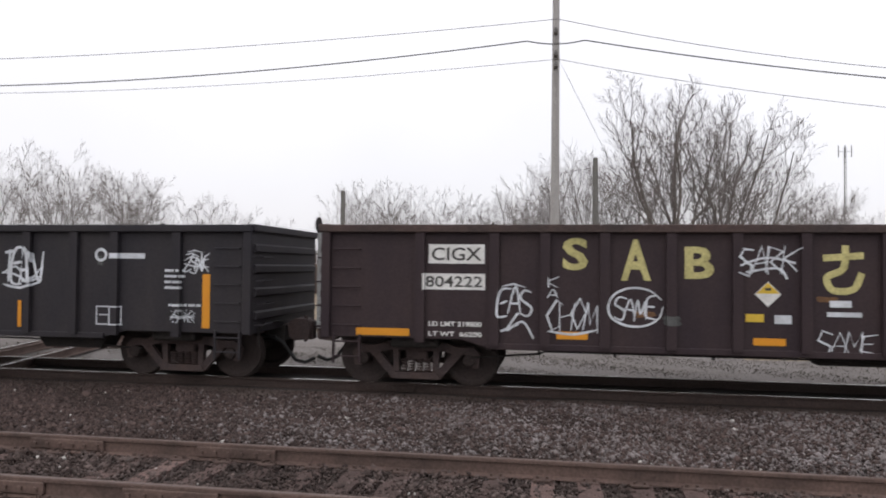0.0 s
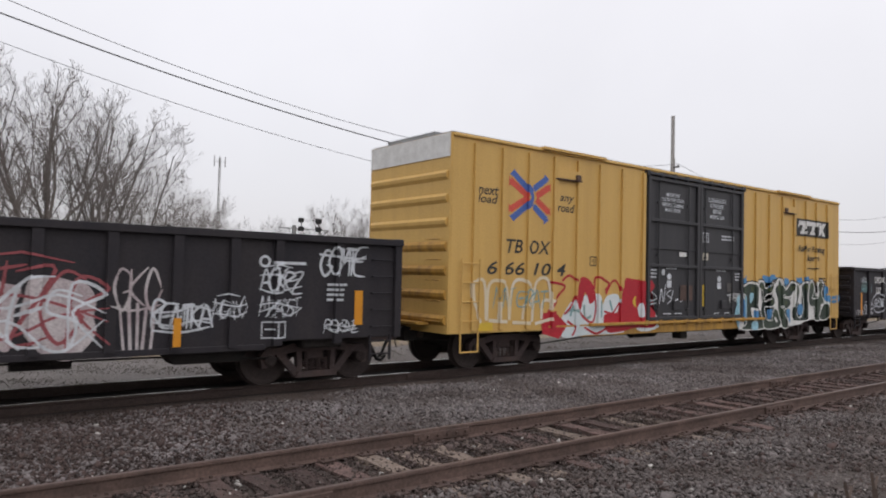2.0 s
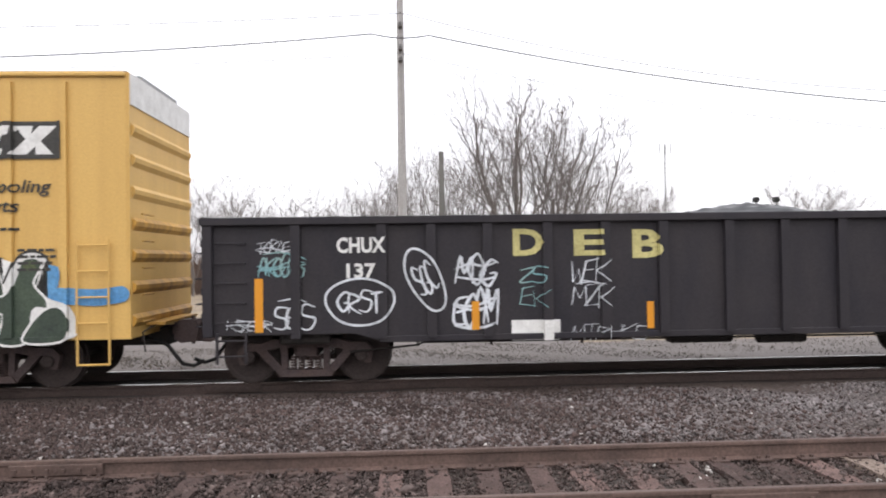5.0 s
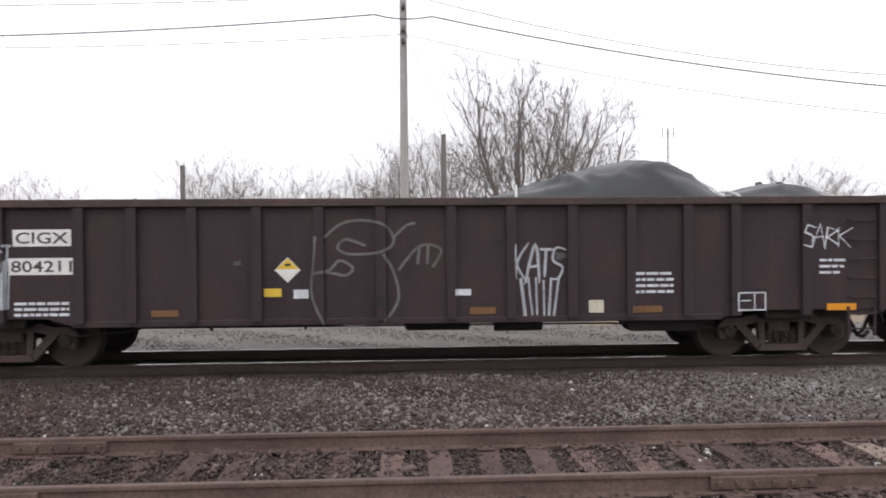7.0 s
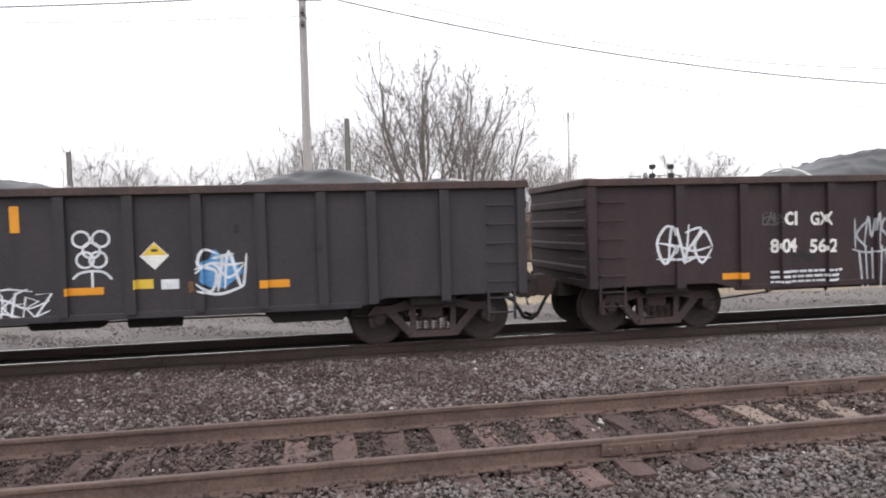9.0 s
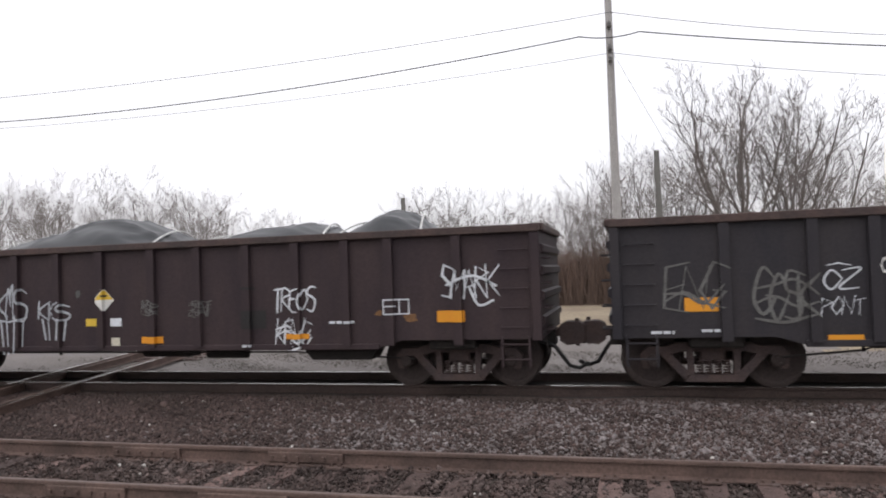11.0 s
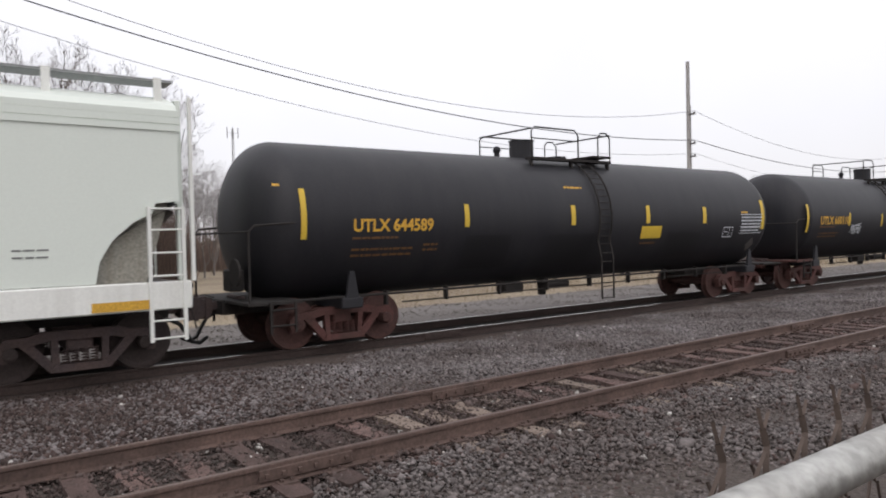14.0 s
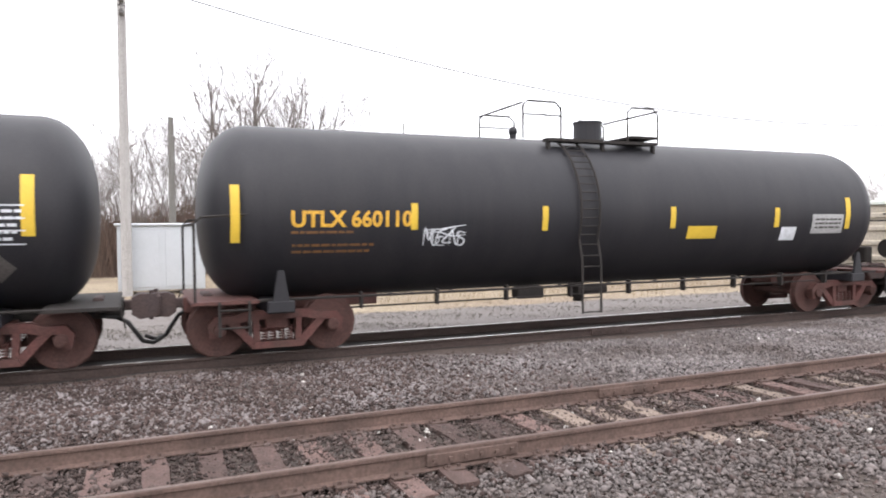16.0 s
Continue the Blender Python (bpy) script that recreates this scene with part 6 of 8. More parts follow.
def tank_car(s, label, half, ends, ladder_x, truck_x, model, dome, deck, hoops, brake_end, railed, sill_paint):
    car = on_train(thing("tank_car", label, "tank car", "freight cars"), s)
    zc, r = 2.36, 1.5
    bm = bmesh.new()
    prof = [(0.8 * (1 - math.cos(i / 13 * math.pi / 2)), max(0.02, r * math.sin(i / 13 * math.pi / 2) ** 0.72)) for i in range(14)]
    body = [(ends[0] + x, q) for x, q in prof] + [(x, r) for x in (-half * 0.45, -0.02, 0.02, half * 0.45)] + [(ends[1] - x, q) for x, q in prof[::-1]]
    lathe(bm, body, 64, "X")
    bmesh.ops.translate(bm, verts=bm.verts[:], vec=(0, 0, zc))
    part("tank", bm, tank_black, car, "black cylindrical tank", smooth=True)
    for x in truck_x:
        bm = bmesh.new()
        for sy in (-1, 1):
            prism(bm, [(x - 0.14, 0.86), (x + 0.14, 0.86), (x + 0.05, 1.4), (x - 0.05, 1.4)], sy * 1.38 - 0.03, sy * 1.38 + 0.03)
        box(bm, x - 0.22, x + 0.22, -1.42, 1.42, 0.72, 0.92, 0.02)
        part("saddle", bm, tank_black, car)
    for s_ in (-1, 1):
        bm = bmesh.new()
        box(bm, s_ * (half - 3.2), s_ * (half + 0.15), -0.3, 0.3, 0.68, 0.95, 0.02)
        box(bm, s_ * (half - 0.9), s_ * (half + 0.1), -1.45, 1.45, 0.9, 0.95)
        part("stub_sill", bm, sill_paint, car)
        if s_ not in railed:
            continue
        bm = bmesh.new()
        e = s_ * (half + 0.05)
        for sy in (-1, 1):
            pipe(bm, [(e, sy * 1.42, 0.95), (e, sy * 1.42, 2.15), (e - s_ * 0.1, sy * 1.42, 2.25), (e - s_ * 0.9, sy * 1.46, 2.3)], 0.022, 6)
            ladder(bm, s_ * (half - 0.75), s_ * (half - 0.3), sy * 1.45, 0.4, 0.95, 2, 0.016)
        rod(bm, (e, -1.42, 2.15), (e, 1.42, 2.15), 0.02, n=6)
        part("end_handrail", bm, under_dark, car)
        if s_ != brake_end:
            continue
        bm = bmesh.new()
        box(bm, s_ * (half - 0.2), s_ * (half + 0.06), -0.55, -0.15, 1.1, 1.5, 0.03)
        rod(bm, (s_ * (half + 0.08), -0.9, 1.45), (s_ * (half + 0.12), -0.9, 1.45), 0.24, n=18)
        part("hand_brake", bm, under_dark, car)
    bm = bmesh.new()
    for sy in (-1, 1):
        pipe(bm, [(-half + 0.8, sy * 1.3, 0.93), (half - 0.8, sy * 1.3, 0.93)], 0.025, 6)
        pipe(bm, [(truck_x[0] + 1.2, sy * 1.22, 0.74), (truck_x[1] - 1.2, sy * 1.22, 0.78)], 0.016, 6)
        for i in range(9):
            x = -half * 0.68 + i * half * 0.17
            box(bm, x - 0.02, x + 0.02, sy * 1.32, sy * 1.2, 0.72, 1.0)
    part("side_pipe", bm, under_dark, car)
    bm = bmesh.new()
    rod(bm, (-0.35, 0, 0.9), (-0.35, 0, 0.48), 0.14, 0.1, n=12)
    part("bottom_outlet", bm, under_dark, car)
    bm = bmesh.new()
    box(bm, -2.2, -1.6, -0.7, -0.4, 0.66, 0.9, 0.04)
    part("brake_valve", bm, under_dark, car)
    bm = bmesh.new()
    rod(bm, (-0.8, -0.6, 0.78), (-0.1, -0.6, 0.78), 0.1, n=10)
    part("brake_cylinder", bm, under_dark, car)
    # top platform with rails, dome and valves
    lx, top = ladder_x, zc + r
    bm = bmesh.new()
    d0, d1 = deck
    for sy in (-1, 1):
        box(bm, d0, d1, sy * 0.95, sy * 0.72, top - 0.13, top - 0.07)
        for x in (d0 + 0.05, (d0 + d1) / 2, d1 - 0.05):
            box(bm, x - 0.03, x + 0.03, sy * 0.85 - 0.04, sy * 0.85 + 0.04, top - 0.36, top - 0.1)
    box(bm, d1 - 0.65, d1, -0.95, 0.95, top + 0.0, top + 0.05)
    part("platform", bm, under_dark, car, "black steel top platform")
    for h0, h1 in hoops:
        for sy in (-0.93, 0.93):
            bm = bmesh.new()
            pipe(bm, [(h0, sy, top - 0.1), (h0, sy, top + 0.52), (h0 + 0.1, sy, top + 0.62), (h1 - 0.12, sy, top + 0.62), (h1, sy, top + 0.5), (h1, sy, top - 0.1)], 0.02, 6)
            if h1 - h0 > 0.8:
                pipe(bm, [(h0, sy, top + 0.36), (h1, sy, top + 0.36)], 0.014, 6)
            part("safety_rail", bm, under_dark, car, "black pipe safety rail")
        bm = bmesh.new()
        e = h0 if h0 < -1 else h1
        pipe(bm, [(e, -0.93, top + 0.58), (e, 0.93, top + 0.58)], 0.02, 6)
        part("cross_rail", bm, under_dark, car)
    bm = bmesh.new()
    rod(bm, (dome, 0, top - 0.08), (dome, 0, top + 0.4), 0.3, n=20)
    rod(bm, (dome, 0, top + 0.4), (dome, 0, top + 0.43), 0.32, n=20)
    part("valve_dome", bm, tank_black, car)
    bm = bmesh.new()
    rod(bm, (d0 - 0.25, 0, top - 0.05), (d0 - 0.25, 0, top + 0.12), 0.07, n=10)
    bmesh.ops.create_uvsphere(bm, u_segments=10, v_segments=6, radius=0.1, matrix=Matrix.Translation((d0 - 0.25, 0, top + 0.16)))
    part("safety_valve", bm, tank_black, car)
    bm = bmesh.new()
    rod(bm, (d1 - 0.9, 0.1, top - 0.05), (d1 - 0.9, 0.1, top + 0.1), 0.26, n=16)
    part("manway_cover", bm, tank_black, car)
    bm = bmesh.new()
    angles = [radians(a) for a in (64, 52, 40, 28, 16, 4, -8, -20)]
    line = [(-(r + 0.07) * math.cos(a), zc + (r + 0.07) * math.sin(a)) for a in angles] + [(-(r + 0.08), 1.4), (-(r + 0.08), 0.42)]
    for x in (lx - 0.21, lx + 0.21):
        pipe(bm, [(x, y, z) for y, z in line], 0.024, 5)
    for i in range(len(line) - 1):
        for f in (0.25, 0.75) if i < len(line) - 2 else (0.1, 0.4, 0.7, 0.98):
            y, z = (line[i][k] * (1 - f) + line[i + 1][k] * f for k in (0, 1))
            rod(bm, (lx - 0.21, y, z), (lx + 0.21, y, z), 0.013, n=5)
    rod(bm, (lx - 0.21, -r - 0.06, 1.0), (lx - 0.5, -1.25, 0.93), 0.02, n=5)
    part("side_ladder", bm, under_dark, car)
    put_trucks(car, truck_x, model)
    put_draft_gear(car, ((-half - 0.1, -1), (half + 0.1, 1)))
    skins[car.name] = Skin(lambda x, z: -math.sqrt(max(0.04, (r + 0.002) ** 2 - (z - zc) ** 2)), (), [zc - 1.4 + 0.07 * i for i in range(41)])
    return car


tank_k = tank_car(161.2, "long black tank car with yellow reflective stripes", 8.45, (-8.32, 8.27), 0.3, (-6.55, 6.85), red_truck, -0.95, (-1.5, 1.25), ((-1.5, 0.06), (0.78, 1.22)), -1, (-1,), under_dark)
tank_l = tank_car(179.0, "black tank car with yellow reflective stripes, coupled behind another", 8.15, (-8.05, 7.4), -1.1, (-6.9, 6.5), red_truck, -0.08, (-1.65, 1.0), ((-2.2, -1.35), (0.25, 1.02)), 1, (-1, 1), truck_red)

# marks painted on gon_a
tag(gon_a, 3.12, 1.60, 3.85, 2.26, chalk, 1)
tag(gon_a, 6.62, 1.87, 7.05, 2.21, chalk, 2)
tag(gon_a, 6.39, 1.00, 6.81, 1.24, chalk, 3)
ring(gon_a, 4.95, 2.05, 5.14, 2.29, chalk)
bar(gon_a, 5.20, 2.11, 5.88, 2.20, chalk)
stencil(gon_a, 4.97, 0.95, 5.46, 1.28, chalk)
bar(gon_a, 3.43, 0.88, 3.57, 1.35, orange)
bar(gon_a, 6.96, 0.93, 7.10, 1.85, orange)
lines(gon_a, 6.26, 1.57, 6.64, 1.96, chalk)
lines(gon_a, 6.34, 1.26, 6.93, 1.40, chalk)

# marks painted on gon_b
plate(gon_b, -6.07, 2.07, -5.16, 2.38, 'CIGX')
plate(gon_b, -6.16, 1.65, -5.15, 1.91, '804222')
word(gon_b, -3.93, 1.98, -3.54, 2.49, 'S', pale_yellow)
word(gon_b, -3.04, 1.83, -2.59, 2.47, 'A', pale_yellow)
word(gon_b, -2.09, 1.87, -1.66, 2.36, 'B', pale_yellow)
glyph(gon_b, -0.12, 1.71, 0.44, 2.39, pale_yellow, 1)
glyph(gon_b, 0.96, 1.78, 1.40, 2.36, pale_yellow, 2)
glyph(gon_b, 1.88, 1.87, 2.36, 2.42, pale_yellow, 3)
word(gon_b, 2.75, 1.81, 3.44, 2.52, 'W', pale_yellow)
bar(gon_b, -7.27, 0.89, -6.38, 1.01, orange)
bar(gon_b, -4.02, 0.90, -3.54, 1.02, orange)
bar(gon_b, -1.10, 0.88, -0.64, 0.99, orange)
bar(gon_b, 0.98, 0.88, 1.45, 0.99, orange)
bar(gon_b, 3.85, 0.87, 4.31, 0.98, orange)
bar(gon_b, 6.14, 0.87, 7.06, 0.99, orange)
placard(gon_b, -0.89, 1.65, 0.19)
bar(gon_b, -1.21, 1.23, -0.95, 1.35, yellow_paint)
bar(gon_b, -0.80, 1.21, -0.56, 1.34, chalk)
bar(gon_b, -0.03, 1.47, 0.27, 1.57, chalk)
bar(gon_b, -0.07, 1.33, 0.41, 1.40, chalk)
tag(gon_b, -4.94, 1.22, -4.40, 1.69, chalk, 22, "EAS")
sketch(gon_b, [[(-4.62, 1.3), (-4.8, 1.02), (-4.55, 1.16), (-4.38, 0.9)], [(-4.9, 1.0), (-4.62, 1.12)]], 0.035, chalk, "graffiti_tag")
tag(gon_b, -4.16, 1.00, -3.38, 1.51, chalk, 21, "CHOM")
tag(gon_b, -3.25, 1.12, -2.39, 1.72, chalk, 23, "SAME", ring_=True)
tag(gon_b, -1.32, 1.93, -0.45, 2.41, chalk, 27, "SARK")
sketch(gon_b, [[(-1.3, 2.08), (-0.9, 2.2), (-0.5, 2.12)], [(-1.2, 1.98), (-0.75, 2.04), (-0.62, 1.88)]], 0.032, chalk, "graffiti_tag")
tag(gon_b, -0.21, 0.75, 0.62, 1.11, chalk, 24, "SAME")
tag(gon_b, 5.4, 1.72, 6.35, 2.2, chalk, 27, "SEAST")
tag(gon_b, 5.75, 1.42, 6.25, 1.66, grey_spray, 29)
tag(gon_b, -4.16, 1.52, -3.99, 1.88, chalk, 27)
tag(gon_b, 6.25, 1.03, 7.1, 1.40, chalk, 24, "KEONE")
tag(gon_b, 2.18, 1.06, 2.50, 1.72, grey_spray, 29)
tag(gon_b, 2.33, 1.63, 2.56, 2.47, chalk, 30)
tag(gon_b, 2.78, 2.25, 3.44, 2.49, chalk, 31)
bubble_row(gon_b, 2.32, 0.90, 5.6, 1.85)
stencil(gon_b, 5.05, 0.90, 5.51, 1.18, chalk)
lines(gon_b, 6.46, 1.46, 6.86, 1.77, chalk)
word(gon_b, -6.06, 1.06, -5.2, 1.14, 'LD LMT 219800', white_paint)
word(gon_b, -6.06, 0.9, -5.2, 0.98, 'LT WT  66200', white_paint)

# marks painted on gon_c
word(gon_c, -5.92, 1.97, -5.15, 2.21, 'CHUX', white_paint)
word(gon_c, -5.79, 1.54, -5.23, 1.78, '302', white_paint)
tag(gon_c, -7.67, 1.81, -7.11, 2.09, chalk, 3)
heart_face(gon_c, -7.2, 2.24, 0.6)
tag(gon_c, -3.13, 0.95, -2.42, 1.3, grey_spray, 5)
bar(gon_c, -3.05, 0.88, -2.6, 1.02, cream)
tag(gon_c, -2.2, 1.32, -1.58, 1.8, chalk, 8)
tag(gon_c, -2.2, 0.8, -1.55, 1.28, chalk, 27)
tag(gon_c, -1.28, 1.71, -0.58, 2.09, chalk, 7)
tag(gon_c, -4.21, 0.99, -4.10, 1.86, chalk, 8)
tag(gon_c, -3.97, 1.91, -3.50, 2.20, grey_spray, 9)
tag(gon_c, -3.12, 1.86, -2.47, 2.15, grey_spray, 10)
blot(gon_c, -4.81, 0.80, -4.34, 1.76, grey_wash, 3)
blot(gon_c, -3.97, 1.37, -3.39, 1.76, grey_wash, 3)
bar(gon_c, -3.79, 0.91, -3.67, 1.35, orange)
bar(gon_c, -1.00, 0.83, -0.87, 1.30, orange)
bar(gon_c, -7.22, 0.91, -7.09, 1.76, faded_orange)
lines(gon_c, -7.6, 0.76, -6.2, 0.83, chalk)
lines(gon_c, -5.94, 0.91, -5.11, 1.15, chalk)
placard(gon_c, 0.15, 1.65, 0.20)
bar(gon_c, -0.22, 1.14, 0.11, 1.31, yellow_paint)
bar(gon_c, 0.26, 1.15, 0.53, 1.31, chalk)
blot(gon_c, 0.67, 0.79, 1.53, 2.06, pink_wash, 7)
blot(gon_c, 1.52, 0.74, 2.56, 1.90, pink_wash, 7)
tag(gon_c, 0.67, 0.87, 2.56, 2.06, red_spray, 22)
tag(gon_c, 0.76, 0.76, 2.52, 1.80, chalk, 23)
tag(gon_c, 2.72, 0.69, 3.41, 2.11, pink_wash, 24)
ring(gon_c, 4.97, 2.10, 5.20, 2.31, chalk)
bar(gon_c, 5.25, 2.16, 5.85, 2.21, chalk)
tag(gon_c, 5.02, 1.64, 5.75, 2.09, chalk, 22)
tag(gon_c, 5.02, 1.24, 5.75, 1.62, chalk, 27)
tag(gon_c, 6.13, 1.94, 7.04, 2.49, chalk, 28)
tag(gon_c, 3.27, 1.07, 4.18, 1.56, chalk, 29)
tag(gon_c, 4.22, 1.22, 4.77, 1.60, chalk, 30)
tag(gon_c, 6.25, 0.95, 6.92, 1.20, chalk, 31)
stencil(gon_c, 5.05, 0.90, 5.50, 1.19, chalk)
lines(gon_c, 6.28, 1.51, 6.69, 1.87, chalk)
bar(gon_c, 3.58, 0.83, 3.70, 1.28, orange)
bar(gon_c, 6.86, 1.09, 7.03, 1.72, orange)

# marks painted on box_car
word(box_car, -8.27, 3.78, -7.68, 3.96, 'next', ink)
word(box_car, -8.27, 3.60, -7.70, 3.78, 'load', ink)
cross(box_car, -7.38, 3.24, -6.07, 4.43)
word(box_car, -5.75, 3.78, -5.26, 3.96, 'any', ink)
word(box_car, -5.83, 3.58, -5.24, 3.78, 'road', ink)
word(box_car, -7.43, 2.56, -6.03, 2.87, 'TB OX', ink)
word(box_car, -7.97, 2.08, -5.51, 2.37, '6 66 10 4', ink)
stencil(box_car, -4.66, 2.35, -4.42, 2.58, ink)
bar(box_car, -8.19, 0.88, -7.78, 1.06, yellow_paint)
throw_up(box_car, -6.13, 3.87, 0.5348)
sketch(box_car, [[(-8.4, 1.92), (-8.36, 1.5), (-8.12, 1.05)], [(-8.4, 1.9), (-8.05, 1.92), (-7.98, 1.12)], [(-7.95, 1.1), (-7.9, 1.86), (-7.5, 1.92), (-7.35, 1.6), (-7.3, 1.12)], [(-7.62, 1.12), (-7.6, 1.5)],
                 [(-7.3, 1.1), (-7.2, 1.88), (-6.85, 1.96), (-6.6, 1.7), (-6.75, 1.4)], [(-6.9, 1.1), (-6.85, 1.45)], [(-6.6, 1.05), (-6.5, 1.9), (-6.1, 1.98), (-6.0, 1.3)], [(-6.3, 1.1), (-6.25, 1.5), (-5.9, 1.5)],
                 [(-7.9, 1.1), (-7.35, 1.06)], [(-7.2, 1.04), (-6.7, 1.02)], [(-6.5, 1.0), (-5.95, 1.1)]], 0.075, white_wash)
tag(box_car, -7.75, 1.36, -7.1, 1.84, teal_wash, 24, "MAT")
tag(box_car, -7.05, 1.3, -6.1, 1.76, teal_wash, 28, "ERAT")
word(box_car, -1.62, 4.3, -0.98, 4.4, 'IMPORTANT', chalk)
word(box_car, -1.82, 4.17, -0.80, 4.27, 'CLOSE THIS DOOR', chalk)
word(box_car, -1.80, 4.03, -0.82, 4.13, 'BEFORE CLOSING', chalk)
word(box_car, -1.66, 3.89, -0.96, 3.99, 'MAIN DOOR', chalk)
word(box_car, 0.40, 4.32, 1.35, 4.44, 'CLOSE AND LOCK', chalk)
word(box_car, 0.52, 4.16, 1.22, 4.28, 'BOTH DOORS', chalk)
word(box_car, 0.66, 4.00, 1.10, 4.12, 'BEFORE', chalk)
word(box_car, 0.52, 3.84, 1.24, 3.96, 'MOVING CAR', chalk)
stencil(box_car, 0.14, 3.15, 0.45, 3.42, chalk)
lines(box_car, 1.12, 3.23, 1.81, 3.41, chalk)
lines(box_car, 0.85, 2.32, 1.35, 2.39, chalk)
lines(box_car, -1.6, 2.33, -1.1, 2.4, chalk)
lines(box_car, -2.29, 2.08, -2.04, 2.36, chalk)
lines(box_car, -1.7, 1.12, -1.35, 1.17, chalk)
lines(box_car, -1.2, 1.12, -0.85, 1.17, chalk)
lines(box_car, 0.75, 1.1, 1.0, 1.15, chalk)
lines(box_car, 1.3, 1.1, 1.6, 1.15, chalk)
lines(box_car, 1.87, 2.06, 2.15, 2.33, chalk)
bar(box_car, -1.0, 2.7, -0.66, 2.82, white_paint)
bar(box_car, -1.8, 2.18, -1.66, 2.34, chalk)
bar(box_car, -1.56, 1.85, -1.36, 2.04, chalk)
bar(box_car, 0.9, 1.83, 1.1, 2.01, chalk)
disc(box_car, -1.56, 2.06, -1.36, 2.23, chalk)
disc(box_car, 0.9, 2.03, 1.1, 2.2, chalk)
bar(box_car, 0.12, 1.33, 0.23, 1.94, yellow_paint)
bar(box_car, 0.13, 2.64, 0.42, 2.84, cream)
bar(box_car, -0.94, 1.5, -0.66, 1.92, rail_rust)
bar(box_car, -0.59, 1.5, -0.36, 1.92, rail_rust)
bar(box_car, 1.43, 1.75, 1.72, 2.0, dull_steel)
lines(box_car, 1.43, 1.6, 1.8, 1.72, chalk)
tag(box_car, 1.55, 1.43, 2.09, 1.69, white_paint, 39)
bar(box_car, 5.76, 3.64, 8.0, 4.22, ink)
ltrs(box_car, 5.82, 3.71, 7.9, 4.15)
word(box_car, 5.9, 3.06, 7.84, 3.32, 'Railcar Pooling', ink)
word(box_car, 6.41, 2.76, 7.35, 3.02, 'Experts', ink)
lines(box_car, 6.42, 2.5, 7.36, 2.66, ink)
burner(box_car, 2.2, 2.27, 0.915)
lines(box_car, 7.33, 1.89, 7.91, 2.29, ink)

# marks painted on gon_e
word(gon_e, -5.56, 2.12, -4.79, 2.37, 'CHUX', white_paint)
word(gon_e, -5.41, 1.72, -4.95, 1.96, '137', white_paint)
tag(gon_e, -6.80, 2.12, -6.18, 2.35, chalk, 3)
tag(gon_e, -7.27, 0.9, -6.6, 1.1, chalk, 24)
tag(gon_e, -6.55, 0.92, -5.9, 1.36, chalk, 22, "SES")
oval(gon_e, -5.74, 0.98, -4.66, 1.72, 0.0, chalk, 5)
oval(gon_e, -4.42, 1.15, -3.92, 2.22, 0.45, chalk, 6)
tag(gon_e, -3.68, 1.55, -3.08, 2.12, chalk, 7)
tag(gon_e, -3.72, 0.92, -3.06, 1.5, chalk, 17)
tag(gon_e, -1.86, 1.56, -1.2, 1.98, chalk, 27, "WEK")
tag(gon_e, -1.84, 1.18, -1.16, 1.56, chalk, 30, "MZK")
tag(gon_e, -1.85, 0.66, -0.61, 0.94, chalk, 24, "MTPHLS".replace("L", "K"))
tag(gon_e, -6.78, 1.74, -6.07, 2.10, teal_wash, 10)
tag(gon_e, -2.66, 1.58, -2.24, 1.86, teal_wash, 8, "ZS")
tag(gon_e, -2.66, 1.2, -2.2, 1.52, teal_wash, 12, "EK")
word(gon_e, -2.77, 2.04, -2.29, 2.47, 'D', pale_yellow)
word(gon_e, -1.79, 2.03, -1.31, 2.45, 'E', pale_yellow)
word(gon_e, -0.84, 1.98, -0.36, 2.44, 'B', pale_yellow)
bar(gon_e, -2.81, 0.70, -2.03, 1.02, white_paint)
bar(gon_e, -6.84, 0.90, -6.71, 1.74, orange)
bar(gon_e, -3.44, 0.88, -3.32, 1.33, orange)
bar(gon_e, -0.62, 0.85, -0.51, 1.28, orange)

# marks painted on gon_f
plate(gon_f, -6.01, 1.98, -5.13, 2.24, 'CIGX')
plate(gon_f, -6.08, 1.54, -5.08, 1.80, '804211')
tag(gon_f, -6.27, 0.98, -6.04, 2.02, chalk, 3)
tag(gon_f, 1.76, 0.74, 2.56, 1.95, chalk, 4, "KATS", True)
lines(gon_f, -6.00, 0.88, -5.17, 1.14, chalk)
lines(gon_f, 3.69, 1.13, 4.33, 1.52, chalk)
placard(gon_f, -1.82, 1.58, 0.20)
bar(gon_f, -2.19, 1.16, -1.92, 1.29, yellow_paint)
bar(gon_f, -1.73, 1.13, -1.50, 1.27, chalk)
bar(gon_f, 0.81, 1.15, 1.06, 1.25, chalk)
bar(gon_f, 2.95, 0.85, 3.19, 1.05, cream)
bubble(gon_f, -1.45, 0.69, 1.95, 2.35, grey_spray)
bar(gon_f, -7.19, 0.91, -6.38, 1.01, faded_orange)
bar(gon_f, -3.93, 0.87, -3.51, 0.97, faded_orange)
bar(gon_f, 1.04, 0.85, 1.45, 0.96, faded_orange)
bar(gon_f, 3.64, 0.84, 4.14, 0.95, faded_orange)
stencil(gon_f, 5.35, 0.85, 5.85, 1.15, chalk)
tag(gon_f, 6.43, 1.84, 7.28, 2.26, chalk, 27, "SARK")
lines(gon_f, 6.74, 1.41, 7.21, 1.71, chalk)
bar(gon_f, 6.86, 0.84, 7.35, 0.95, orange)

